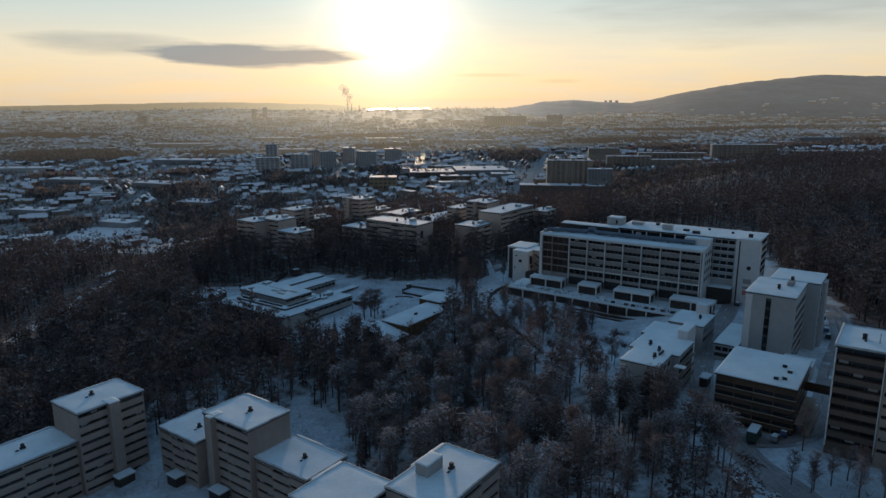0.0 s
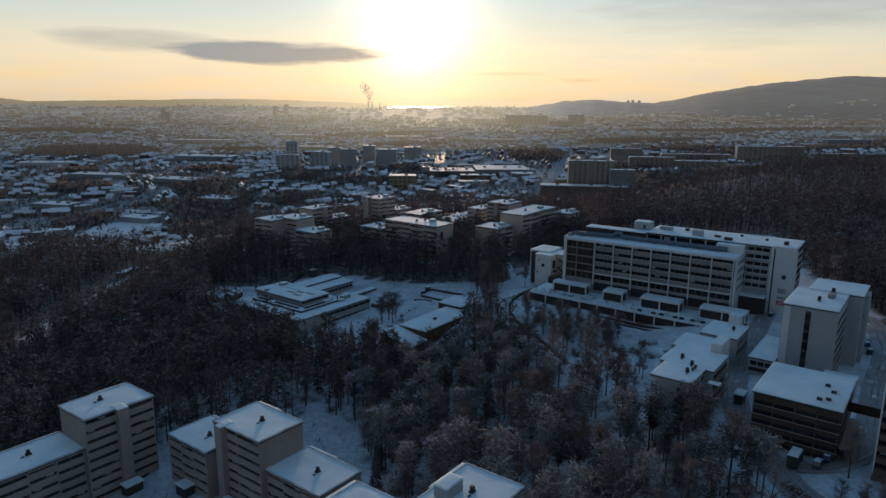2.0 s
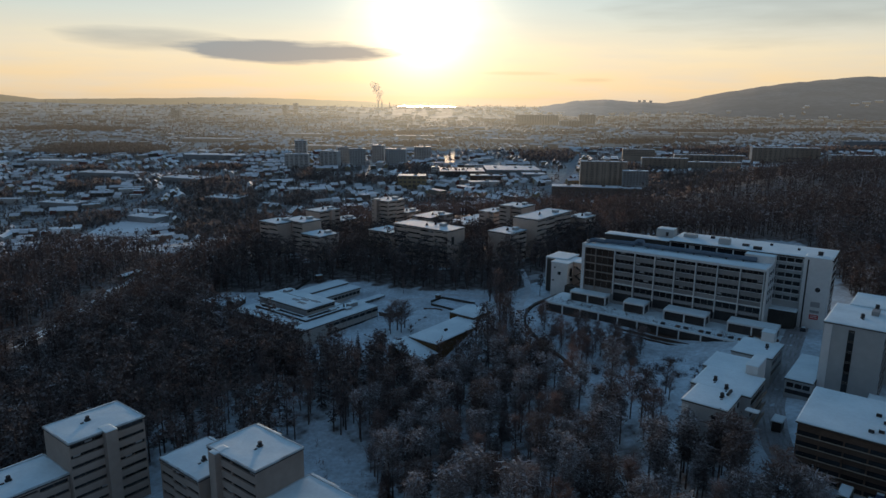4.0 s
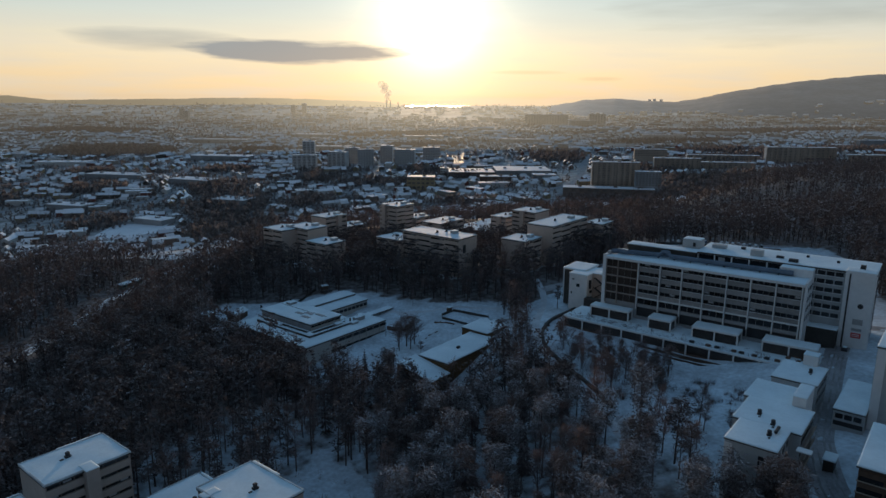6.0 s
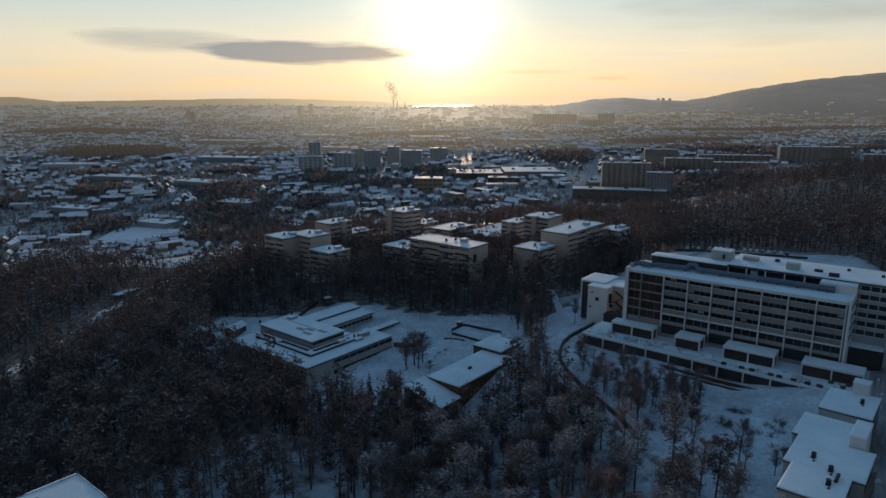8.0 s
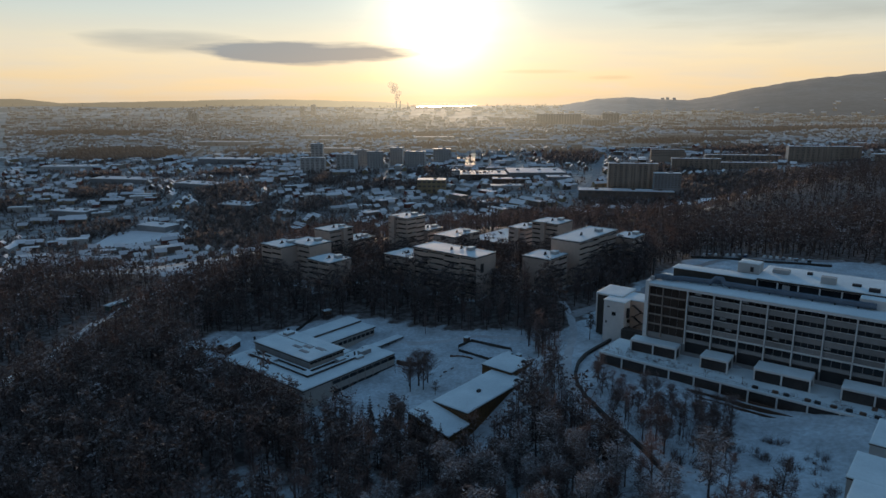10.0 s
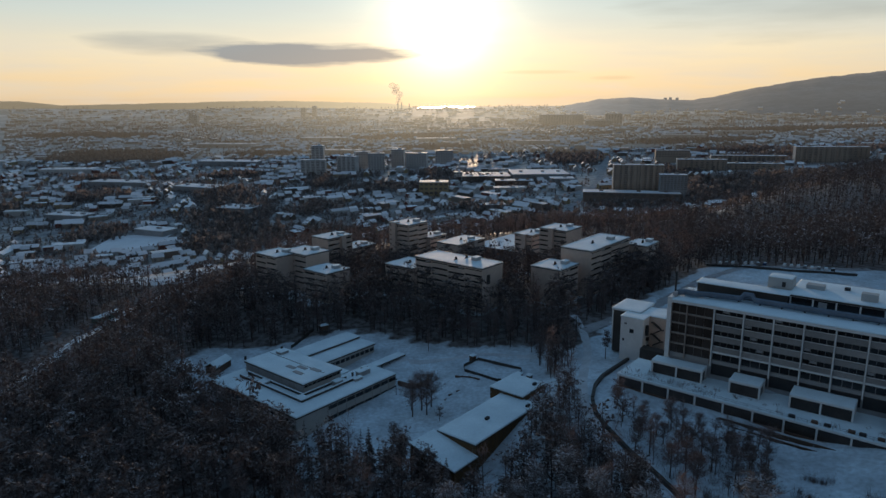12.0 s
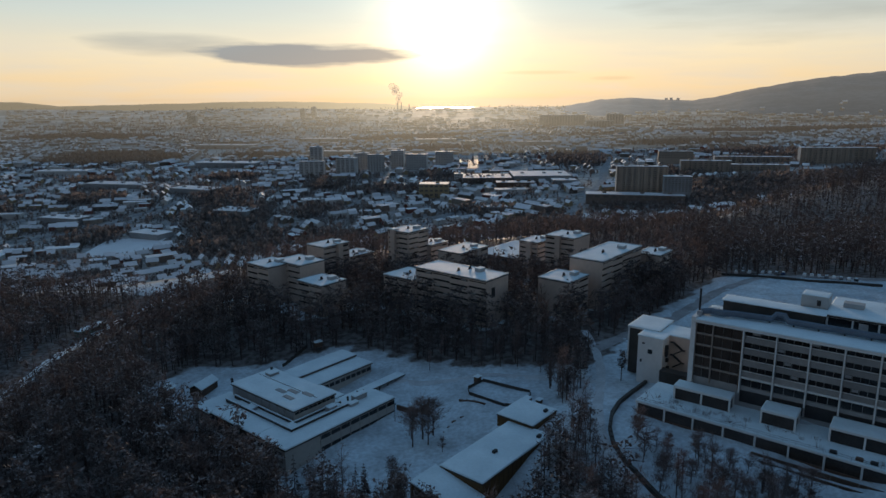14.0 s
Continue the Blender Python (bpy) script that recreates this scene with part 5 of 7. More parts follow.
HOUSES = [house_meshes(w, d, h, r) for w, d, h, r in ((11, 8, 5.2, 3.8), (14, 8.5, 5.6, 3.8), (9.5, 8.5, 6.0, 4.2), (30, 10, 6.4, 3.2), (18, 11, 6.2, 0.4), (36, 14, 8.5, 0.3))]
house_data = []
for wv, wf, rv, rf in HOUSES:
    rm = bpy.data.meshes.new("roof")
    rm.from_pydata(rv, [], rf)
    rm.materials.append(TOWNROOF)
    walls = []
    for m in WALLS:
        wm = bpy.data.meshes.new("wall")
        wm.from_pydata(wv, [], wf)
        wm.materials.append(m)
        walls.append(wm)
    xs = [p[0] for p in wv]
    W_, D_, H_ = max(xs), max(p[1] for p in wv), wv[4][2]
    win = bpy.data.meshes.new("window_row")
    bm = bmesh.new()
    for s in (-1, 1):
        for z in ((1.4, 3.9) if H_ < 6 else (1.6, 4.3, 6.6)):
            if z + 0.7 > H_:
                continue
            n = max(2, int(W_ * 2 / 4))
            for i in range(n):
                x = -W_ + (i + 0.5) * 2 * W_ / n
                box(bm, x - 0.7, x + 0.7, s * D_ - 0.05, s * D_ + 0.05, z - 0.6, z + 0.6)
    bm.to_mesh(win)
    bm.free()
    win.materials.append(GLASS)
    house_data.append((rm, walls, win))


def sky_line(x):
    return np.interp(x, [-600, -300, -100, 0, 200, 400, 800, 2500], [420, 560, 640, 690, 800, 980, 1250, 1600])


GLADES = [(215, 1152, 95, 20), (330, 1180, 60, 30), (-365, 1000, 80, 95), (-425, 1140, 80, 100), (-485, 1280, 65, 75), (-1030, 1880, 190, 130), (-735, 1285, 65, 50), (-590, 1030, 60, 48), (180, 1690, 75, 120), (-190, 1320, 110, 45), (-290, 1160, 45, 60),
          (560, 1720, 110, 50), (900, 1640, 250, 60), (340, 1440, 50, 60), (420, 1280, 130, 90), (-870, 1500, 60, 45), (60, 1050, 70, 60), (-60, 1420, 70, 40), (520, 1950, 200, 50), (900, 2300, 400, 70), (-1400, 2400, 300, 70), (-300, 2300, 260, 50), (1200, 1750, 240, 70), (-640, 1900, 120, 40), (-150, 1950, 130, 50), (-880, 1180, 60, 70), (560, 1320, 190, 70), (800, 1400, 170, 50), (330, 1230, 90, 40), (640, 1620, 130, 45), (-30, 1150, 60, 35), (-130, 1480, 60, 40), (-560, 1500, 80, 40), (-330, 1380, 50, 50), (-240, 1000, 40, 60)]
VALLEY_ROADS = [("valley_road_a", [(-900, 900), (-640, 1020), (-560, 1240), (-300, 1420), (100, 1700), (400, 2300)], 9), ("valley_road_g", [(-150, 1056), (-108, 1086), (-74, 1143), (-50, 1200), (-32, 1247), (-13, 1290)], 12), ("valley_road_h", [(-104, 1095), (-56, 1136), (14, 1177), (70, 1212), (118, 1240), (170, 1300), (190, 1380), (215, 1534), (262, 1718)], 12), ("valley_road_i", [(-990, 1250), (-943, 1321), (-917, 1381), (-905, 1500), (-800, 1690), (-740, 1955)], 22), ("valley_road_b", [(-60, 760), (10, 900), (90, 1080), (165, 1300), (192, 1388), (242, 1650), (228, 1762), (157, 1970)], 13), ("valley_road_f", [(-900, 1010), (-725, 1190), (-660, 1400), (-640, 1591), (-560, 1800)], 14),
                ("valley_road_c", [(-1300, 1500), (-700, 1560), (-200, 1760), (500, 1750), (1200, 2000)], 10), ("valley_road_d", [(500, 1250), (640, 1380), (900, 1420), (1200, 1600)], 9), ("valley_road_e", [(-1700, 2500), (-600, 2050), (600, 2400), (1700, 2700)], 12),
                ("valley_road_j", [(-720, 1010), (-600, 1090), (-470, 1110), (-330, 1060)], 9), ("valley_road_k", [(-640, 900), (-560, 1180), (-520, 1420)], 8), ("valley_road_m", [(-300, 1080), (-230, 1240), (-210, 1420)], 8), ("valley_road_n", [(-420, 1330), (-260, 1300), (-60, 1330)], 9)]


def near_line(x, y, pts, r):
    k = np.zeros(len(x), bool)
    for (xa, ya), (xb, yb) in zip(pts, pts[1:]):
        d = np.array([xb - xa, yb - ya])
        t = np.clip(((x - xa) * d[0] + (y - ya) * d[1]) / (d @ d), 0, 1)
        k |= np.hypot(x - xa - d[0] * t, y - ya - d[1] * t) < r
    return k


FIELD = (-512, 985, 52, 62)  # a snowed-in sports field


def in_glade(x, y):
    k = np.zeros(np.shape(x), bool)
    for cx, cy, rx, ry in GLADES + [FIELD]:
        k |= ((x - cx) / rx) ** 2 + ((y - cy) / ry) ** 2 < 1
    return k


def town_points(n, y0, y1, power):
    y = y0 + (y1 - y0) * crng.uniform(size=n) ** power
    x = crng.uniform(-0.72, 0.80, n) * y
    ok = (y > sky_line(x)) & ~in_glade(x, y)
    for _, pts, w in VALLEY_ROADS:
        ok &= ~near_line(x, y, pts, w / 2 + 8)
    zone = np.array([noise.noise((a * 0.0045, b * 0.0045, 11.0)) for a, b in zip(x, y)])
    ok &= (zone > -0.3) | (crng.uniform(size=n) < 0.35)
    return x[ok], y[ok]


def street_angle(x, y):
    return 0.5 * math.sin(x * 0.0031 + 1.3) + 0.7 * math.sin(y * 0.0023 + x * 0.001) + (0.0 if math.sin(x * 0.013 + y * 0.009) > 0 else 1.57)


class Cells:
    """Keeps houses from standing in one another."""

    def __init__(self, size):
        self.size, self.taken = size, set()

    def free(self, x, y):
        k = (int(x // self.size), int(y // self.size))
        if k in self.taken:
            return False
        self.taken.add(k)
        return True


MAIN = []  # centres and radii kept clear for the large buildings


def town_building(name, label, x, y, w, d, h, turn, wallm, bands=0, group="", cols=0, sink=6, top=None):
    """A large building of the valley: walls, snowy flat roof, balcony bays and window rows by storey."""
    z = land1(x, y) if top is None else top - h
    sink = max(sink, z - land1(x, y) + 4)
    t = new(name)
    t.matrix_world = pose(x, y, z, 0, 0, turn)
    tagged(t, label, "building", group)
    part("wall", B(-w / 2, w / 2, -d / 2, d / 2, -sink, h), wallm, t)
    part("roof", B(-w / 2 - 0.4, w / 2 + 0.4, -d / 2 - 0.4, d / 2 + 0.4, h, h + 0.8, bevel=0.2), FARROOF if wallm is FARWALL else TOWNROOF, t)
    glass = FARWIN if wallm is FARWALL else SLABG
    for k in range(bands):
        hh = h / bands
        if cols:
            for i in range(cols):
                cuboid("window", (w / cols * 0.62, 0.3, hh * 0.42), (-w / 2 + (i + 0.5) * w / cols, -d / 2 - 0.05, (k + 0.55) * hh), glass, t)
        else:
            cuboid("window_row", (w * 0.94, 0.3, hh * 0.4), (0, -d / 2 - 0.05, (k + 0.55) * hh), glass, t)
    if w > 60 and bands > 4:
        n = int(w / 9)
        for i in range(n):
            cuboid("balcony_pier", (w / n * 0.34, 1.5, h - 1.2), (-w / 2 + (i + 0.5) * w / n, -d / 2 - 0.75, h / 2 - 0.6), wallm, t)
        for sx_ in (-1, 1):
            cuboid("end_panel", (0.4, d * 0.9, h - 0.6), (sx_ * (w / 2 + 0.2), 0, h / 2 - 0.3), WALLS[0] if wallm is not FARWALL else wallm, t)
    for fx_ in ((0.12,) if w < 60 else (-0.31, 0.08, 0.36)):
        cuboid("roof_house", (min(6, w * 0.3), min(5, d * 0.5), 2.4), (w * fx_, 0, h + 1.8), wallm, t)
    MAIN.append((x, y, max(w, d) * 0.62))


tall = "tower blocks in the valley"
for x, y, w, d, h, turn, m, bands, cols, top in (
        (229, 1232, 80, 14, 46, -3, SLABW, 15, 10, 7.5), (277, 1196, 42, 13, 24, -4, WALLS[3], 8, 8, -4.5), (212, 1196, 150, 30, 7, -8, WALLS[4], 1, 12, -32.5),
        (395, 1450, 92, 14, 24, -4, SLABW, 7, 9, -3.0), (492, 1440, 105, 14, 22, -6, SLABW, 6, 10, -9.5), (520, 1552, 150, 14, 20, -5, SLABW, 6, 10, -4.0),
        (655, 1490, 138, 15, 46, -2, SLABW, 14, 13, 18.5), (790, 1420, 150, 15, 34, -2, SLABW, 10, 13, 9.5), (372, 1580, 70, 13, 15, -5, SLABW, 4, 12, 5.0),
        (-386, 1545, 26, 22, 60, 6, WALLS[0], 16, 3, 17.5), (-385, 1500, 52, 16, 34, 4, WALLS[0], 10, 5, -9.0), (-318, 1530, 44, 16, 34, -18, WALLS[0], 10, 4, -4.0), (-262, 1560, 36, 16, 36, 10, WALLS[0], 10, 6, 0.0),
        (-222, 1620, 28, 22, 38, 0, WALLS[0], 10, 5, 4.0), (-300, 1600, 34, 16, 32, 24, WALLS[0], 9, 6, 0.0), (-176, 1590, 46, 16, 34, -8, WALLS[0], 9, 8, -2.0), (-120, 1640, 40, 16, 30, 6, WALLS[0], 8, 7, 0.0),
        (-112, 1272, 50, 30, 22, 2, WALLS[2], 3, 6, -26.0), (-76, 1400, 16, 16, 24, 0, WALLS[0], 5, 3, -23.0),
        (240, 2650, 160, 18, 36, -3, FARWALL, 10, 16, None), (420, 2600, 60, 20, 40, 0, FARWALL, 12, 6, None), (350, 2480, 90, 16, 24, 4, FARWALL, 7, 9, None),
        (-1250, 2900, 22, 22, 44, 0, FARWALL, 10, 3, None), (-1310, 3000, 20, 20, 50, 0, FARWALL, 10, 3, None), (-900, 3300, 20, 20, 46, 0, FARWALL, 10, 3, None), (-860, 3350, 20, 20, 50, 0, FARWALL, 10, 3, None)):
    town_building("tower_block", "concrete tower block with a snowy roof in the valley", x, y, w, d, h, turn, m, bands, tall, cols, top=top)
flat = "large flat-roofed halls in the valley"
for x, y, w, d, h, turn, m in (
        (-28, 1430, 100, 70, 9, 4, WALLS[4]), (80, 1450, 110, 90, 9, 4, WALLS[3]), (30, 1360, 70, 26, 8, 2, BROWNW), (120, 1375, 44, 30, 8, 4, WALLS[3]), (-10, 1160, 40, 20, 7, 12, WALLS[3]), (20, 1290, 56, 22, 7, 8, WALLS[0]), (-560, 1330, 90, 40, 9, -18, WALLS[3]),
        (-690, 1130, 70, 30, 9, -12, WALLS[3]), (-420, 1160, 60, 40, 8, -14, WALLS[3]), (-500, 1035, 55, 28, 8, -20, WALLS[3]), (-760, 1420, 130, 40, 9, -8, WALLS[3]), (-640, 1700, 150, 50, 10, -6, WALLS[3]),
        (-1000, 1620, 120, 44, 9, 5, WALLS[0]), (-430, 1900, 140, 44, 10, -4, WALLS[3]), (-820, 2150, 180, 50, 10, 0, WALLS[3]), (-540, 2300, 160, 60, 10, 0, WALLS[3]), (-180, 2150, 120, 40, 9, 8, WALLS[3]),
        (110, 2000, 110, 30, 9, -6, WALLS[3]), (520, 2050, 120, 16, 12, 2, WALLS[0]), (700, 2150, 140, 16, 12, 0, WALLS[0]), (1150, 1900, 120, 18, 14, 4, WALLS[3]), (1350, 2300, 200, 30, 12, 2, WALLS[0]), (960, 1750, 110, 16, 14, 3, WALLS[3])):
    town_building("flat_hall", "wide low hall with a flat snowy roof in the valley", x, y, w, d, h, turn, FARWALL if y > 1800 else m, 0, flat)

cells = Cells(16.0)


def clear_of_main(x, y):
    return all((x - a) ** 2 + (y - b) ** 2 > r * r for a, b, r in MAIN)


hx, hy = town_points(7000, 560, 2450, 0.9)
order = np.argsort(hy)
placed = 0


class Bag:
    def __init__(self):
        self.v, self.f, self.n = [], [], 0

    def add(self, verts, faces, x, y, z, a, s=(1, 1, 1)):
        v = np.array(verts, np.float32) * np.array(s, np.float32)
        c, n = math.cos(a), math.sin(a)
        self.v.append(np.stack([v[:, 0] * c - v[:, 1] * n + x, v[:, 0] * n + v[:, 1] * c + y, v[:, 2] + z], 1))
        k = self.n
        self.f += [tuple(i + k for i in f) for f in faces]
        self.n += len(v)

    def done(self, name, material, label, category):
        if not self.v:
            return
        ob = quick(name, np.concatenate(self.v).tolist(), self.f, material)
        tagged(ob, label, category, kind="stuff")


wall_bags, roof_bag = [Bag() for _ in WALLS], Bag()
far_walls, far_roofs = Bag(), Bag()
for i in order:
    x, y = float(hx[i]), float(hy[i])
    if not cells.free(x, y) or not clear_of_main(x, y):
        continue
    k = int(crng.choice(6, p=[0.34, 0.22, 0.2, 0.10, 0.09, 0.05]))
    a = street_angle(x, y) + crng.normal() * 0.08
    z = land1(x, y)
    wi = int(crng.choice(5, p=[0.38, 0.12, 0.14, 0.2, 0.16]))
    if placed < 300:
        t = new("town_house")
        t.matrix_world = Matrix.LocRotScale((x, y, z), Euler((0, 0, a)), None)
        lab = ("white", "red", "ochre", "grey", "brown")[wi] + (" house with a pitched snowy roof" if k < 4 else " flat-roofed house under snow")
        tagged(t, lab, "house", "houses of the valley town")
        rm, walls, win = house_data[k]
        for n, me in (("wall", walls[wi]), ("roof", rm), ("window_row", win)):
            o = new(n, me)
            o.parent = t
        placed += 1
    else:
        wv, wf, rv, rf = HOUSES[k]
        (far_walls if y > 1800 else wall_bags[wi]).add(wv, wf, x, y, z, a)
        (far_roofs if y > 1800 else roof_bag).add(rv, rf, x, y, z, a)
bx, by = town_points(2000, 1650, 4050, 0.85)
cells2 = Cells(46.0)
for x, y in zip(bx.tolist(), by.tolist()):
    if not cells2.free(x, y) or not clear_of_main(x, y):
        continue
    k = int(crng.integers(4, 6))
    a = street_angle(x, y) + crng.normal() * 0.1
    s = (crng.uniform(0.4, 1.3), crng.uniform(0.6, 2.2), crng.uniform(0.5, 1.3))
    z = land1(x, y)
    wv, wf, rv, rf = HOUSES[k]
    far = y > 1800
    (far_walls if far else wall_bags[int(crng.choice(5, p=[0.35, 0.05, 0.15, 0.35, 0.10]))]).add(wv, wf, x, y, z, a, s)
    (far_roofs if far else roof_bag).add(rv, rf, x, y, z, a, s)
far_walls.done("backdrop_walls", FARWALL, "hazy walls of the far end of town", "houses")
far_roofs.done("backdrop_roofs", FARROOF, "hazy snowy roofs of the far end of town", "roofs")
for n, b in zip(("white", "red", "ochre", "grey", "brown"), wall_bags):
    b.done("town_walls", HOUSEW if n == "grey" else WALLS[("white", "red", "ochre", "grey", "brown").index(n)], n + " walls of many far town houses", "houses")
roof_bag.done("town_roofs", TOWNROOF, "snowy roofs of many far town houses", "roofs")

fx0, fy0, frx, fry = FIELD
fpts = [(fx0 + frx * 0.9 * sx_, fy0 + fry * 0.9 * sy_) for sx_, sy_ in ((-0.8, -1), (1, -0.7), (0.8, 1), (-1, 0.7))]
quick("sports_field", [(a, b, land1(a, b) + 0.8) for a, b in fpts], [(0, 1, 2, 3)], TOWNROOF)
tagged(bpy.data.objects["sports_field"], "snowed-in sports field in the valley", "sports field", kind="structure")

# roads of the valley
for key, pts, w in VALLEY_ROADS:
    strip(key, pts, w, ROADM, "snowy road through the valley town", lift=0.6, step=14)

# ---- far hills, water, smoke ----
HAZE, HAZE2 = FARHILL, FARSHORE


def ridge_height(c, t, a, dist, rough, bend, low=30):
    return low + (c - low) * float(smooth01(np.array(t))) ** bend + (rough * noise.noise((a * 1.3, t * 3, dist * 0.01)) if t > 0 else 0)


def ridge(name, profile, dist, depth, material, label, rough=4.0, bend=1.0, low=30):
    """A far ridge: crest heights over bearing (degrees), with a real front slope."""
    az = np.arange(profile[0][0], profile[-1][0] + 0.01, 0.25)
    crest = np.interp(az, [p[0] for p in profile], [p[1] for p in profile])
    vs, fs = [], []
    m = 12
    for i, (a, c) in enumerate(zip(az, crest)):
        c += 1.6 * noise.noise((a * 9.0, 2.0, dist)) * min(1.0, (c - 30) / 60)
        for j in range(m):
            t = j / (m - 1)
            r = (dist - depth * (1 - t)) / max(0.5, math.cos(radians(a)))
            vs.append((r * math.sin(radians(a)), r * math.cos(radians(a)), ridge_height(c, t, a, dist, rough, bend, low)))
    for i in range(len(az) - 1):
        for j in range(m - 1):
            k = i * m + j
            fs.append((k, k + m, k + m + 1, k + 1))
    return tagged(quick(name, vs, fs, material, smooth=True), label, "hill", kind="structure")


def crest(px, row, dist):
    """Bearing and height of a skyline mark seen from the start of the path."""
    return math.degrees(math.atan((px - 784) / 1200.0)), 115 + (176.5 - row) / 1200.0 * dist


EAST = [crest(p, r, 4300) for p, r in ((860, 196), (905, 190), (960, 180), (1010, 177.5), (1060, 181), (1110, 182.5), (1150, 176), (1200, 165), (1300, 149), (1430, 136), (1568, 139), (1760, 150), (2000, 175), (2400, 200))]
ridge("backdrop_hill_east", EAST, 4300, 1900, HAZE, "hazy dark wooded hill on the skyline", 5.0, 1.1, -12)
slope_walls, slope_roofs = Bag(), Bag()
for _ in range(300):
    a, t = crng.uniform(7.0, 36.0), crng.uniform(0.12, 0.52) * crng.uniform(0.6, 1.0)
    if noise.noise((a * 0.5, t * 9.0, 4.0)) < -0.12:
        continue
    r = (4300 - 1900 * (1 - t)) / math.cos(radians(a))
    x, y = r * math.sin(radians(a)), r * math.cos(radians(a))
    c = float(np.interp(a, [p[0] for p in EAST], [p[1] for p in EAST]))
    wv, wf, rv, rf = HOUSES[int(crng.choice(6, p=[0.3, 0.25, 0.15, 0.15, 0.1, 0.05]))]
    z, turn, k = ridge_height(c, t, a, 4300, 5.0, 1.1, -12), crng.normal() * 0.4, crng.uniform(0.9, 1.4)
    slope_walls.add(wv, wf, x, y, z, turn, (k, k, k))
    slope_roofs.add(rv, rf, x, y, z, turn, (k, k, k))
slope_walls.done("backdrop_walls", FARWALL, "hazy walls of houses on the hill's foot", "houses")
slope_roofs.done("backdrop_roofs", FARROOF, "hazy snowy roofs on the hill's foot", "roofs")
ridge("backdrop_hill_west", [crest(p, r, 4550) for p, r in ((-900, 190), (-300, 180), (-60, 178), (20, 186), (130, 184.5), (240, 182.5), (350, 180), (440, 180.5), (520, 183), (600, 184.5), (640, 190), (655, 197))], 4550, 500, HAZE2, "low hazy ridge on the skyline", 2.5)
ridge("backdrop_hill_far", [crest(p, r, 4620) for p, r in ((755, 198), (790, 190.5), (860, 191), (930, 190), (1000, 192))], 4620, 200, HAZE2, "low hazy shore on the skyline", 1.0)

WATER = mat("far_water", (0.05, 0.06, 0.07), 0.22, 0.1, 0.05, spec=1.0)
quick("water", [(-455, 4110, 57.6), (-170, 4110, 57.6), (-40, 4300, 57.6), (-60, 4740, 57.6), (-480, 4740, 57.6), (-470, 4300, 57.6)], [(0, 1, 2, 3, 4, 5)], WATER)
tagged(bpy.data.objects["water"], "bright fjord water under the low sun", "water", kind="structure")

SMOKE = bpy.data.materials.new("pale_smoke")
SMOKE.use_nodes = True
snt = SMOKE.node_tree
sb = snt.nodes["Principled BSDF"]
sb.inputs["Base Color"].default_value = (0.85, 0.78, 0.70, 1)
sb.inputs["Roughness"].default_value = 1.0
sb.inputs["Alpha"].default_value = 0.13
# thin smoke lets the low sun through
thin_, veil_, out_ = snt.nodes.new("ShaderNodeBsdfTranslucent"), snt.nodes.new("ShaderNodeMixShader"), snt.nodes["Material Output"]
clear_ = snt.nodes.new("ShaderNodeBsdfTransparent")
thin_.inputs[0].default_value = (0.9, 0.84, 0.76, 1)
veil_.inputs[0].default_value = 0.2
snt.links.new(clear_.outputs[0], veil_.inputs[1])
snt.links.new(thin_.outputs[0], veil_.inputs[2])
snt.links.new(veil_.outputs[0], out_.inputs[0])
bm = bmesh.new()
for i in range(9):
    t = i / 8
    x = -548 + 9 * math.sin(t * 5) + crng.normal() * (3 + 9 * t) - 22 * t
    z = 88 + 95 * t
    bmesh.ops.create_icosphere(bm, subdivisions=2, radius=10 + 13 * t * crng.uniform(0.7, 1.2), matrix=Matrix.Translation((x, 4000 + crng.normal() * 8, z)))
for v in bm.verts:
    v.co += v.normal * 2.5 * noise.noise(v.co * 0.12)
pl_ = part("smoke_plume", bm, SMOKE)
tagged(pl_, "thin pale smoke rising from a far chimney", "smoke", kind="stuff")
for x, y, h in ((-548, 4002, 42), (-500, 3800, 48), (-470, 3900, 36)):
    c = new("factory_chimney")
    c.location = (x, y, land1(x, y))
    tagged(c, "far slim factory chimney", "chimney", "far chimneys")
    bm = bmesh.new()
    bmesh.ops.create_cone(bm, cap_ends=True, segments=10, radius1=4, radius2=2.4, depth=h, matrix=Matrix.Translation((0, 0, h / 2)))
    part("shaft", bm, FARWALL, c)
    bm = bmesh.new()
    bmesh.ops.create_cone(bm, cap_ends=True, segments=10, radius1=3.0, radius2=3.0, depth=2, matrix=Matrix.Translation((0, 0, h)))
    part("rim", bm, FARWIN, c)
for i, px in enumerate((1066, 1074, 1085)):
    a = math.atan((px - 784) / 1200.0)
    t = new("hilltop_tower")
    t.location = (4250 * math.tan(a), 4250, 95)
    tagged(t, "far tower block on a hilltop", "tower", "hilltop towers")
    part("wall", B(-7, 7, -7, 7, -20, 13 + i % 2 * 2), HAZE, t)

# ---- trees ----
rng = np.random.default_rng(7)


def blade(vs, fs, p, q, w, r):
    """A thin flat twig from p to q."""
    d = (q - p)
    s = np.cross(d, r.normal(size=3))
    s = s / (np.linalg.norm(s) + 1e-6) * w
    k = len(vs)
    vs += [p - s, p + s, q]
    fs.append((k, k + 1, k + 2))


def trunk_mesh(h, r0, lean, sides=5, segs=4):
    vs, fs = [], []
    for j in range(segs + 1):
        t = j / segs
        for i in range(sides):
            a = 2 * math.pi * i / sides
            rr = r0 * (1 - 0.86 * t)
            vs.append((lean[0] * t * t + rr * math.cos(a), lean[1] * t * t + rr * math.sin(a), h * t))
    for j in range(segs):
        for i in range(sides):
            a, b = j * sides + i, j * sides + (i + 1) % sides
            fs.append((a, b, b + sides, a + sides))
    return vs, fs


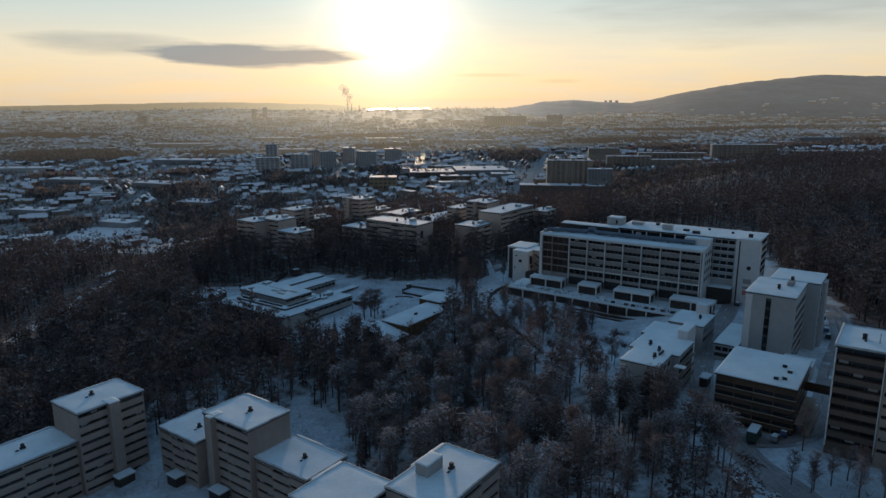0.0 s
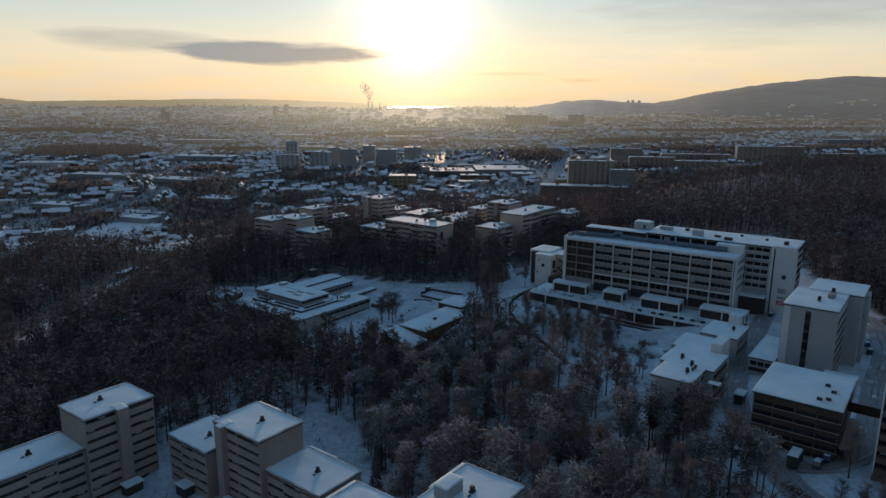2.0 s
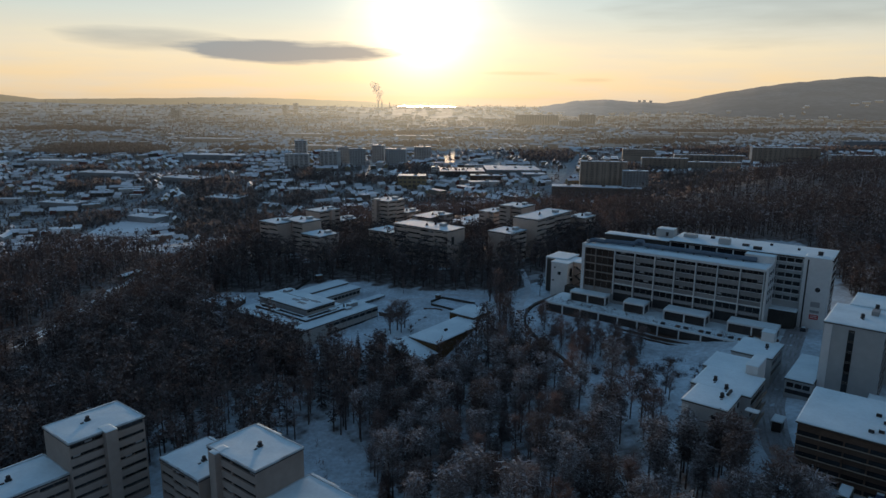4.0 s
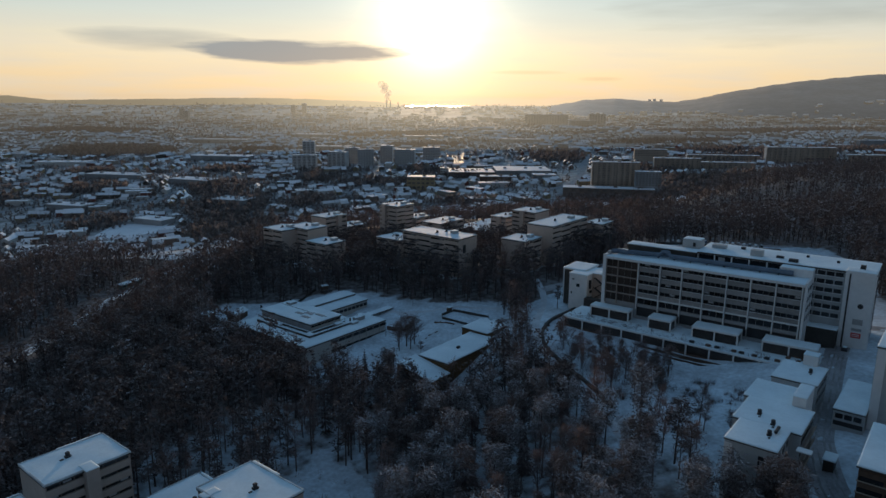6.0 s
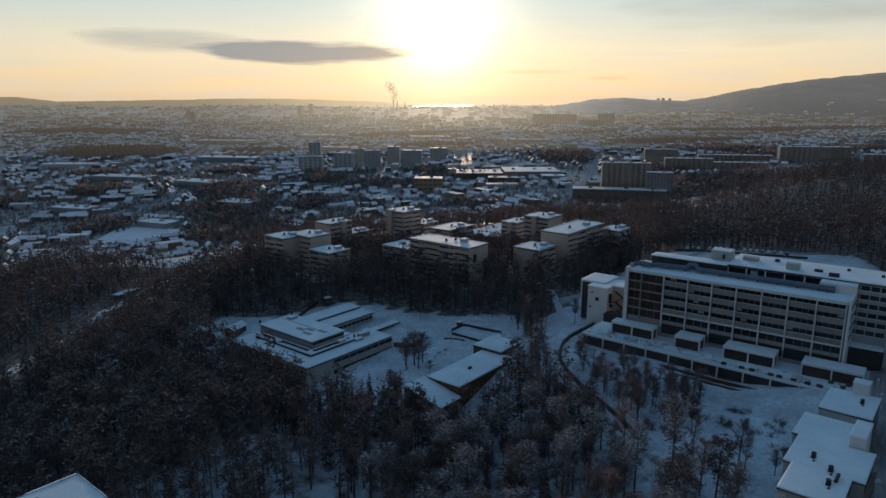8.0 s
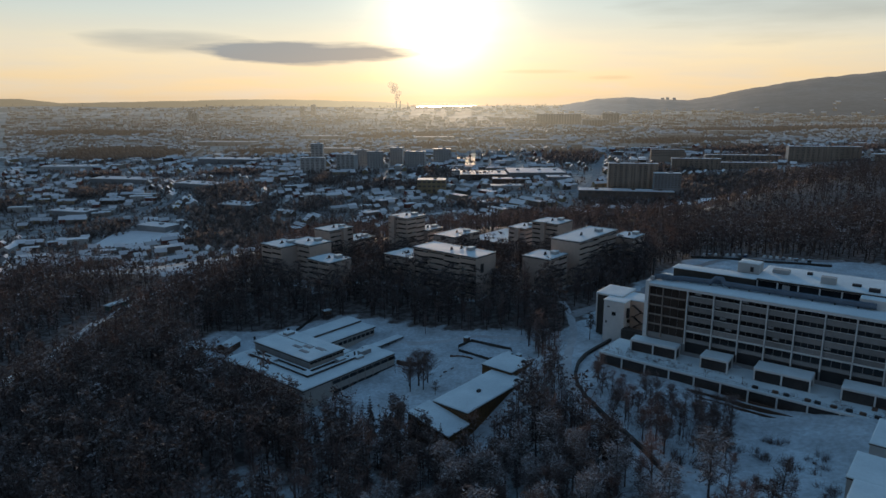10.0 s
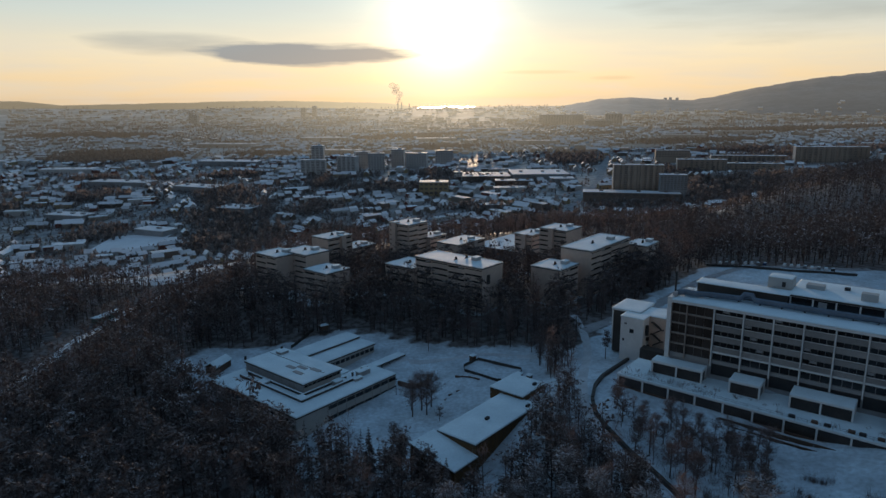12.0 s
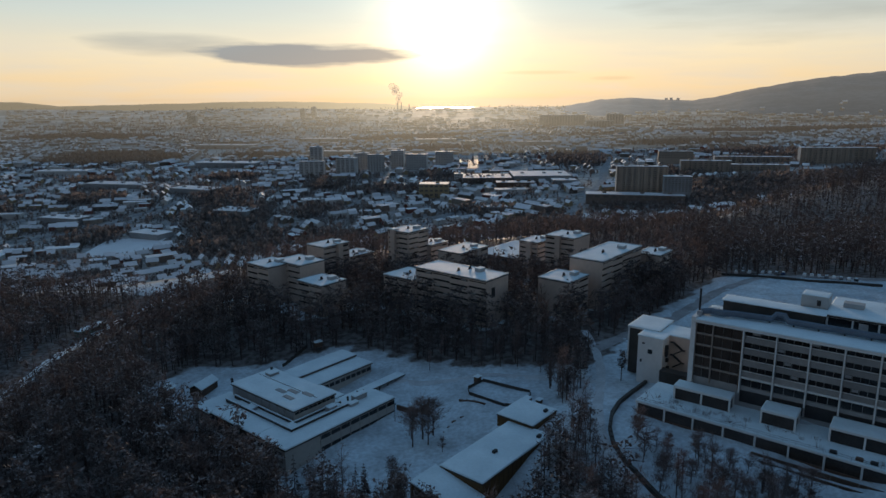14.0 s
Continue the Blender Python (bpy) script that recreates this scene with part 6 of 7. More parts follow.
def bare_tree(r, h, limbs, twigs, sides=5, segs=4, fat=1.0, spread=1.0):
    lean = r.normal(size=2) * 0.6
    tv, tf = trunk_mesh(h * 0.92, 0.16 + h * 0.006, lean, sides, segs)
    vs, fs = [], []
    for _ in range(limbs):
        t = r.uniform(0.3, 0.97)
        base = np.array([lean[0] * t * t, lean[1] * t * t, h * 0.92 * t])
        a = r.uniform(0, 2 * math.pi)
        reach = h * (0.05 + 0.13 * math.sin(math.pi * min(1.0, max(0.0, (t - 0.12) / 0.9)))) * r.uniform(0.55, 1.25) * spread
        rise = h * r.uniform(0.12, 0.28) * (1.1 - 0.7 * t)
        tip = base + np.array([math.cos(a) * reach, math.sin(a) * reach, rise])
        blade(vs, fs, base, tip, 0.07, r)
        blade(vs, fs, base, tip, 0.07, r)
        for _ in range(twigs):
            s = r.uniform(0.3, 1.0)
            p = base + (tip - base) * s
            q = p + r.normal(size=3) * np.array([0.9, 0.9, 0.7]) * (0.6 + h * 0.035) + np.array([0, 0, 0.5])
            blade(vs, fs, p, q, r.uniform(0.03, 0.09) * fat, r)
    return tv, tf, vs, fs


def birch_tree(r, h, limbs, twigs, sides=4, segs=4):
    """A slim upright tree with fine steep branches."""
    lean = r.normal(size=2) * 0.7
    tv, tf = trunk_mesh(h * 0.95, 0.17, lean, sides, segs)
    vs, fs = [], []
    for _ in range(limbs):
        t = r.uniform(0.3, 0.98)
        base = np.array([lean[0] * t * t, lean[1] * t * t, h * 0.95 * t])
        a, reach = r.uniform(0, 6.28), h * r.uniform(0.06, 0.2) * (1.15 - 0.6 * t)
        tip = base + np.array([math.cos(a) * reach, math.sin(a) * reach, h * r.uniform(0.08, 0.2) * (1.2 - t * 0.8)])
        blade(vs, fs, base, tip, 0.06, r)
        for _ in range(twigs):
            p = base + (tip - base) * r.uniform(0.3, 1.0)
            blade(vs, fs, p, p + r.normal(size=3) * 0.8 + np.array([0, 0, 0.2]), r.uniform(0.025, 0.06), r)
    return tv, tf, vs, fs


def pine_tree(r, h, clumps, leaves, low=0.45, sides=5, segs=4, fat=1.0, wide_by=1.0):
    lean = r.normal(size=2) * 0.5
    tv, tf = trunk_mesh(h * 0.97, 0.18 + h * 0.007, lean, sides, segs)
    vs, fs = [], []
    for _ in range(clumps):
        t = r.uniform(low, 1.0)
        wide = h * 0.118 * math.sin(math.pi * min(1.0, (1 - t) / (1 - low) * 0.75 + 0.18)) * r.uniform(0.5, 1.15) * wide_by
        a = r.uniform(0, 2 * math.pi)
        c = np.array([lean[0] * t * t + math.cos(a) * wide, lean[1] * t * t + math.sin(a) * wide, h * t - wide * 0.1])
        blade(vs, fs, np.array([lean[0] * t * t, lean[1] * t * t, h * t - 0.5]), c, 0.06, r)
        size = h * 0.043 * r.uniform(0.7, 1.4)
        for _ in range(leaves):
            p = c + r.normal(size=3) * np.array([1, 1, 0.6]) * size * 0.8
            q = p + r.normal(size=3) * np.array([1, 1, 0.7]) * size * 0.7
            blade(vs, fs, p, q, size * r.uniform(0.15, 0.4) * fat, r)
    return tv, tf, vs, fs


def spruce_tree(r, h, tiers, leaves):
    tv, tf = trunk_mesh(h * 0.98, 0.16 + h * 0.006, (0, 0))
    vs, fs = [], []
    for k in range(tiers):
        t = 0.1 + 0.88 * k / (tiers - 1)
        wide = h * 0.19 * (1 - t) ** 0.85 + 0.2
        for _ in range(leaves):
            a = r.uniform(0, 2 * math.pi)
            o = wide * r.uniform(0.15, 0.5)
            p = np.array([math.cos(a) * o, math.sin(a) * o, h * t])
            b = a + r.normal() * 0.25
            e = wide * r.uniform(0.75, 1.15)
            q = np.array([math.cos(b) * e, math.sin(b) * e, h * t - wide * r.uniform(0.15, 0.45)])
            blade(vs, fs, p, q, 0.1 + wide * 0.12, r)
    return tv, tf, vs, fs


def crown_arrays(made):
    tv, tf, vs, fs = made
    tri = [(a, b, c) for a, b, c, d in tf] + [(a, c, d) for a, b, c, d in tf]
    return np.array(tv, np.float32), np.array(tri, np.int32), np.array(vs, np.float32), np.array(fs, np.int32)


KINDS = {}
# each kind: full trees for the nearest, plainer ones for the woods, plainest for the far woods
for kind, material, rich, mid, thin in (
        ("bare", TWIG, lambda r: bare_tree(r, r.uniform(14, 18), 40, 20, 5, 4, 0.8), lambda r: bare_tree(r, r.uniform(14, 18), 19, 13, 3, 2, 0.8), lambda r: bare_tree(r, r.uniform(12, 17), 9, 6, 3, 2, 3.2)),
        ("frosted", FROST, lambda r: bare_tree(r, r.uniform(11, 15), 40, 20, 5, 4, 0.8), lambda r: bare_tree(r, r.uniform(12, 16), 19, 13, 3, 2, 0.8), lambda r: bare_tree(r, r.uniform(11, 15), 9, 6, 3, 2, 3.2)),
        ("pine", NEEDLE, lambda r: pine_tree(r, r.uniform(16, 21), 50, 26, 0.45, 5, 4, 0.5), lambda r: pine_tree(r, r.uniform(15, 21), 26, 11, 0.2, 3, 2, 1.1, 1.25), lambda r: pine_tree(r, r.uniform(14, 20), 12, 5, 0.16, 3, 2, 2.4, 1.6)),
        ("frost_pine", FROSTPINE, lambda r: pine_tree(r, r.uniform(14, 19), 48, 26, 0.45, 5, 4, 0.5), lambda r: pine_tree(r, r.uniform(14, 19), 26, 11, 0.2, 3, 2, 1.05, 1.25), lambda r: pine_tree(r, r.uniform(14, 19), 12, 5, 0.16, 3, 2, 2.4, 1.6)),
        ("bushy", TWIG, lambda r: bare_tree(r, r.uniform(9, 12), 46, 22, 4, 4, 0.55, 1.7), lambda r: bare_tree(r, r.uniform(9, 12), 20, 13, 3, 2, 0.8, 1.7), lambda r: bare_tree(r, r.uniform(9, 12), 9, 6, 3, 2, 2.5, 1.7)),
        ("birch", TWIG, lambda r: birch_tree(r, r.uniform(10, 14), 32, 10), lambda r: birch_tree(r, r.uniform(10, 14), 16, 6), lambda r: birch_tree(r, r.uniform(10, 14), 8, 4)),
        ("spruce", NEEDLE, lambda r: spruce_tree(r, r.uniform(13, 18), 15, 22), lambda r: spruce_tree(r, r.uniform(12, 17), 10, 12), lambda r: spruce_tree(r, r.uniform(12, 17), 7, 7))):
    KINDS[kind] = (material, [rich(rng) for _ in range(5)], [crown_arrays(mid(rng)) for _ in range(5)], [crown_arrays(thin(rng)) for _ in range(5)])

LABELS = {"bushy": ("bare_tree", "wide-crowned leafless tree with fine twigs, standing in snow"), "birch": ("birch_tree", "slim leafless birch standing in snow"), "bare": ("bare_tree", "leafless dark deciduous tree standing in snow"), "frosted": ("frosted_tree", "leafless tree with frost on its twigs"),
          "frost_pine": ("pine_tree", "tall pine with frosted needles and a bare lower trunk"), "pine": ("pine_tree", "tall dark pine with a bare lower trunk"), "spruce": ("spruce_tree", "dark conical spruce dusted with snow")}
masters = {}
for kind, (material, rich, _, _) in KINDS.items():
    masters[kind] = []
    for tv, tf, vs, fs in rich:
        tme, cme = bpy.data.meshes.new("trunk"), bpy.data.meshes.new("crown")
        tme.from_pydata([tuple(map(float, p)) for p in tv], [], tf)
        cme.from_pydata([tuple(map(float, p)) for p in vs], [], fs)
        tme.materials.append(BARK)
        cme.materials.append(material)
        masters[kind].append((tme, cme))


def plant(kind, x, y, s, turn, group):
    name, label = LABELS[kind]
    tme, cme = masters[kind][int(rng.integers(5))]
    e = new(name)
    e.matrix_world = Matrix.LocRotScale((x, y, land1(x, y) - 0.25), Euler((0, 0, turn)), (s, s, s))
    for n, me in (("trunk", tme), ("crown", cme)):
        o = new(n, me)
        o.parent = e
    tagged(e, label, "tree", group)


def inside(x, y, poly):
    c = np.zeros(len(x), bool)
    n = len(poly)
    for i in range(n):
        (xa, ya), (xb, yb) = poly[i], poly[(i + 1) % n]
        m = ((ya > y) != (yb > y)) & (x < (xb - xa) * (y - ya) / (yb - ya + 1e-9) + xa)
        c ^= m
    return c


def rect_uv(u0, u1, v0, v1):
    return [grid_xy(u0, v0), grid_xy(u1, v0), grid_xy(u1, v1), grid_xy(u0, v1)]


KEEP_OUT = [rect_uv(48, 101, 174, 196), rect_uv(94, 119, 110, 172), rect_uv(74, 114, 60, 96), rect_uv(165, 192, -20, 15),
            rect_uv(172, 216, 46, 70), rect_uv(212, 246, 40, 70), rect_uv(215, 266, 14, 52), rect_uv(160, 205, 12, 46), rect_uv(246, 312, 44, 172),
            rect_uv(240, 300, 30, 70), rect_uv(183, 252, 208, 268), rect_uv(196, 252, 160, 188), rect_uv(205, 266, 183, 214), rect_uv(300, 335, 100, 172)]
for u0, u1, v0, v1 in ((384, 412, 262, 330), (262, 291, 296, 348), (306, 346, 340, 358), (292, 314, 228, 287), (343, 379, 285, 334), (396, 460, 244, 325), (321, 342, 205, 224), (342, 402, 201, 221)):
    KEEP_OUT.append(rect_uv(u0, u1, v0, v1))


def scatter(poly, spacing, keep=1.0, jitter=0.8):
    xs, ys = [p[0] for p in poly], [p[1] for p in poly]
    X, Y = np.meshgrid(np.arange(min(xs), max(xs), spacing), np.arange(min(ys), max(ys), spacing))
    X = (X + rng.uniform(-jitter, jitter, X.shape) * spacing).ravel()
    Y = (Y + rng.uniform(-jitter, jitter, Y.shape) * spacing).ravel()
    ok = inside(X, Y, poly) & (rng.uniform(size=len(X)) < keep)
    for k in KEEP_OUT:
        ok &= ~inside(X, Y, k)
    for key in ROADS:
        pts, w = ROADS[key][:2]
        ok &= ~near_line(X, Y, pts, w / 2 + (10.0 if key == "road_west" else 1.5))
    return X[ok], Y[ok]


def wood(name, label, X, Y, mix, smin=0.7, smax=1.15, level=2):
    """Many trees as one object."""
    kinds = rng.choice(list(mix), size=len(X), p=np.array(list(mix.values())) / sum(mix.values()))
    Z = land(X, Y) - 0.25
    for kind in mix:
        tvs, tfs, cvs, cfs, to, co = [], [], [], [], 0, 0
        for i in np.nonzero(kinds == kind)[0]:
            tv, tf, cv, cf = KINDS[kind][level][int(rng.integers(5))]
            a, s = rng.uniform(0, 6.28), rng.uniform(smin, smax)
            R = np.array([[math.cos(a), -math.sin(a), 0], [math.sin(a), math.cos(a), 0], [0, 0, 1]], np.float32) * s
            o = np.array([X[i], Y[i], Z[i]], np.float32)
            tvs.append(tv @ R.T + o)
            cvs.append(cv @ R.T + o)
            tfs.append(tf + to)
            cfs.append(cf + co)
            to += len(tv)
            co += len(cv)
        if not tvs:
            continue
        V = np.concatenate(tvs + cvs)
        F = np.concatenate(tfs + [f + to for f in cfs])
        me = bpy.data.meshes.new(name)
        me.vertices.add(len(V))
        me.vertices.foreach_set("co", V.ravel())
        me.loops.add(len(F) * 3)
        me.loops.foreach_set("vertex_index", F.ravel().astype(np.int32))
        me.polygons.add(len(F))
        me.polygons.foreach_set("loop_start", np.arange(0, len(F) * 3, 3, dtype=np.int32))
        me.materials.append(BARK)
        me.materials.append(KINDS[kind][0])
        nt_ = sum(len(f) for f in tfs)
        me.polygons.foreach_set("material_index", np.concatenate([np.zeros(nt_, np.int32), np.ones(len(F) - nt_, np.int32)]))
        me.update()
        tagged(new(name, me), label, "woods", kind="stuff")


W_LEFT = [(-360, 110), (-125, 110), (-118, 198), (-70, 262), (-66, 270), (-110, 298), (-135, 325), (-126, 350), (-130, 400), (-190, 480), (-360, 500)]
W_MID = [(-120, 195), (-62, 188), (-52, 222), (-36, 210), (-24, 165), (-8, 140), (22, 128), (26, 108), (62, 108), (66, 140), (68, 152), (70, 167), (58, 172), (46, 179), (46, 200), (40, 222), (30, 232), (22, 250), (12, 262), (8, 268), (4, 282), (9, 300), (16, 330), (6, 330), (10, 306), (0, 282), (0, 262), (-20, 244), (-60, 262), (-80, 260)]
W_STRIP = [(6, 246), (22, 250), (17, 264), (15, 275), (15, 286), (16.5, 300), (19, 316), (20, 345), (2, 345), (6, 322), (10, 305), (4, 290), (1, 275)]
W_BELT = [(-138, 345), (-100, 348), (-72, 362), (-30, 345), (-4, 340), (16, 345), (20, 380), (75, 420), (70, 455), (-60, 470), (-110, 460), (-140, 420)]
W_SIDE = [(18, 338), (28, 345), (42, 372), (62, 402), (92, 440), (112, 468), (75, 470), (57, 440), (36, 396), (20, 380), (10, 345)]
W_GYM = [(-72, 279), (-56, 275), (-43, 267), (-36, 259), (-22, 246), (-12, 236), (-28, 230), (-60, 238), (-80, 258)]
W_BACK = [(-200, 440), (-130, 440), (60, 465), (110, 470), (150, 560), (160, 720), (-20, 650), (-170, 570)]
W_REAR = [(166, 226), (205, 250), (205, 440), (190, 400), (177, 365), (168, 330), (160, 300), (158, 262)]
W_RIGHT = [(158, 262), (150, 236), (150, 205), (165, 190), (420, 250), (900, 600), (900, 1180), (420, 930), (150, 700), (98, 454), (150, 447), (195, 433), (195, 330)]
x, y = scatter(W_LEFT, 4.5, 0.96)
close = (y < 330) & (x > -190 - (y - 200) * 0.5)
wood("left_wood", "dark leafless woodland with scattered pines on a slope", x[close], y[close], {"bare": 0.34, "pine": 0.46, "frost_pine": 0.12, "frosted": 0.08})
wood("left_far_wood", "dark leafless woodland with pines on the far slope", x[~close], y[~close], {"bare": 0.36, "pine": 0.52, "frost_pine": 0.08, "frosted": 0.04}, level=3)
x, y = scatter(W_MID, 4.5, 0.82)
thinned = (np.hypot(x - 22, y - 165) > 62) | (rng.uniform(size=len(x)) < 0.72)
x, y = x[thinned], y[thinned]
near_ok = np.nonzero(np.hypot(x - 15, y - 185) < 60)[0]
near_ok = near_ok[np.argsort(np.hypot(x[near_ok] - 20, y[near_ok] - 165))][:300]
for i in near_ok:
    k = rng.choice(["bare", "frosted", "frost_pine", "pine", "spruce"], p=[0.20, 0.06, 0.42, 0.28, 0.04])
    plant(k, x[i], y[i], rng.uniform(0.7, 1.12), rng.uniform(0, 6.28), "trees of the middle wood")
rest = np.ones(len(x), bool)
rest[near_ok] = False
wood("middle_wood", "dark leafless woodland standing in snow", x[rest], y[rest], {"bare": 0.42, "pine": 0.44, "spruce": 0.06, "frosted": 0.08})
x, y = scatter(rect_uv(166, 182.5, 212, 266), 3.4, 0.95)
wood("school_wood", "dark leafless trees close below the school", x, y, {"bare": 0.45, "pine": 0.4, "frosted": 0.15}, 0.62, 0.92)
x, y = scatter(W_STRIP, 2.4, 0.95)
wood("path_wood", "dark leafless trees between the gym hall and the path", x, y, {"bare": 0.55, "bushy": 0.3, "pine": 0.1, "frosted": 0.05}, 0.5, 0.8)
x, y = scatter(W_BELT, 4.5, 0.9)
wood("pine_belt", "tall dark pines and bare trees round the apartment blocks", x, y, {"pine": 0.62, "bare": 0.38}, 0.68, 1.02)
x, y = scatter(W_SIDE, 3.8, 0.9)
wood("side_wood", "brown leafless trees and pines on the slope beside the blocks", x, y, {"pine": 0.4, "bare": 0.6}, 0.55, 1.05)
x, y = scatter(W_GYM, 3.8, 0.9)
wood("gym_wood", "dark pines and slim bare trees below the gym hall", x, y, {"pine": 0.4, "spruce": 0.25, "bare": 0.35}, 0.5, 0.85)
x, y = scatter(W_BACK, 5.8, 0.85)
wood("back_wood", "dark leafless woodland behind the blocks", x, y, {"bare": 0.65, "pine": 0.35}, level=3)
x, y = scatter(W_RIGHT, 5.8, 0.95)
near_ = np.hypot(x - 175, y - 330) < 120
wood("ridge_wood", "pine woodland with frosted tips on the ridge", x[near_], y[near_], {"pine": 0.72, "frost_pine": 0.22, "bare": 0.06})
keep_ = ~near_ & ((np.hypot(x - 160, y - 350) < 260) | (rng.uniform(size=len(x)) < 0.36))
wood("ridge_far_wood", "dark pine woodland along the far ridge", x[keep_], y[keep_], {"pine": 0.76, "frost_pine": 0.2, "bare": 0.04}, 0.85, 1.2, level=3)
x, y = scatter(W_REAR, 4.6, 0.9)
wood("rear_wood", "tall pines behind the hospital and the care tower", x, y, {"pine": 0.5, "frost_pine": 0.25, "bare": 0.25}, 0.8, 1.15)


# clumps of trees all over the valley, each a few ragged blades
def mini_tree(r, h):
    vs, fs = [], []
    for _ in range(8):
        t = r.uniform(0.15, 0.9)
        a, o = r.uniform(0, 6.28), h * 0.3 * r.uniform(0.1, 1) * math.sin(math.pi * min(1, t + 0.15))
        p = np.array([math.cos(a) * o, math.sin(a) * o, h * t])
        blade(vs, fs, p - np.array([0, 0, h * 0.14]), p + r.normal(size=3) * h * 0.16, h * r.uniform(0.10, 0.19), r)
    return np.array(vs, np.float32), np.array(fs, np.int32)


MINI = [mini_tree(rng, 9.0) for _ in range(6)]


def grove(name, label, X, Y, material, smin, smax):
    if not len(X):
        return
    Z = land(X, Y)
    vs, fs, k = [], [], 0
    for i in range(len(X)):
        v, f = MINI[int(rng.integers(6))]
        a, s = rng.uniform(0, 6.28), rng.uniform(smin, smax)
        c, n = math.cos(a) * s, math.sin(a) * s
        vs.append(np.stack([v[:, 0] * c - v[:, 1] * n + X[i], v[:, 0] * n + v[:, 1] * c + Y[i], v[:, 2] * s + Z[i]], 1))
        fs.append(f + k)
        k += len(v)
    V, F = np.concatenate(vs), np.concatenate(fs)
    me = bpy.data.meshes.new(name)
    me.vertices.add(len(V))
    me.vertices.foreach_set("co", V.ravel())
    me.loops.add(len(F) * 3)
    me.loops.foreach_set("vertex_index", F.ravel().astype(np.int32))
    me.polygons.add(len(F))
    me.polygons.foreach_set("loop_start", np.arange(0, len(F) * 3, 3, dtype=np.int32))
    me.materials.append(material)
    me.update()
    tagged(new(name, me), label, "trees", kind="stuff")


gx_, gy_ = [], []
for cx, cy, rx, ry in GLADES:
    n = int(rx * ry * 3.14 / 55)
    a, r_ = rng.uniform(0, 6.28, n), np.sqrt(rng.uniform(0, 1, n)) * rng.uniform(0.7, 1.1, n)
    gx_.append(cx + rx * r_ * np.cos(a))
    gy_.append(cy + ry * r_ * np.sin(a))
GXX, GYY = np.concatenate(gx_), np.concatenate(gy_)
ok = GYY > sky_line(GXX) - 60
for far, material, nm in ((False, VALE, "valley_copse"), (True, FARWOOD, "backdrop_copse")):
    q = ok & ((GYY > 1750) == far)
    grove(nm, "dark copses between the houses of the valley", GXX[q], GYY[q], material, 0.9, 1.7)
n = 52000
yy = 600 + 2500 * rng.uniform(size=n) ** 1.0
xx = rng.uniform(-0.72, 0.8, n) * yy
dens = np.array([noise.noise((a * 0.008, b * 0.006, 3.0)) + 0.5 * noise.noise((a * 0.021, b * 0.017, 5.0)) for a, b in zip(xx, yy)])
keep = (rng.uniform(size=n) < np.clip(0.55 + 1.5 * dens, 0.10, 1.0)) & (yy > sky_line(xx) - 90)
keep &= ((xx - FIELD[0]) / FIELD[2]) ** 2 + ((yy - FIELD[1]) / FIELD[3]) ** 2 > 1
for _, pts, w in VALLEY_ROADS:
    keep &= ~near_line(xx, yy, pts, w / 2 + 3)
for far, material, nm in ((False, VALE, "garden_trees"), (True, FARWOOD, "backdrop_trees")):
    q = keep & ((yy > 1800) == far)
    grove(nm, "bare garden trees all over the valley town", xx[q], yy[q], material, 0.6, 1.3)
n = 9000
yy = 820 + 680 * rng.uniform(size=n)
xx = -rng.uniform(0.16, 0.74, n) * yy
keep = (yy > sky_line(xx) - 60) & (((xx - FIELD[0]) / FIELD[2]) ** 2 + ((yy - FIELD[1]) / FIELD[3]) ** 2 > 1)
keep &= np.array([noise.noise((a * 0.016, b * 0.014, 8.0)) > -0.12 for a, b in zip(xx, yy)])
for _, pts, w in VALLEY_ROADS:
    keep &= ~near_line(xx, yy, pts, w / 2 + 3)
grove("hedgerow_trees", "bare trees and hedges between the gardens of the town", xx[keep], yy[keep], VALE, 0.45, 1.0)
n = 4000
yy = 2000 + 2500 * rng.uniform(size=n) ** 0.8
xx = rng.uniform(-0.72, 0.8, n) * yy
keep = np.array([noise.noise((a * 0.0022, b * 0.004, 9.0)) > 0.05 for a, b in zip(xx, yy)])
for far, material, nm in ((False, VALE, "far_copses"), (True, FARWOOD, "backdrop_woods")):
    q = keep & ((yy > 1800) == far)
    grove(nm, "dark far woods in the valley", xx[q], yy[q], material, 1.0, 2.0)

# mask of the darker ground under the woods
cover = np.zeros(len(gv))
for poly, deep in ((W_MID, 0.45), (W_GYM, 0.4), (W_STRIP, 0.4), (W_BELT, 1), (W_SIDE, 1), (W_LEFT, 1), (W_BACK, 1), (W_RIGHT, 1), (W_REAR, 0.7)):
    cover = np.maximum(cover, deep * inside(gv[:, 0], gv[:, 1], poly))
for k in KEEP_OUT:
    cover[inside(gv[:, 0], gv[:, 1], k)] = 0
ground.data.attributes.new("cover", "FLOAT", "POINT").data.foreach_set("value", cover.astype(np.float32))

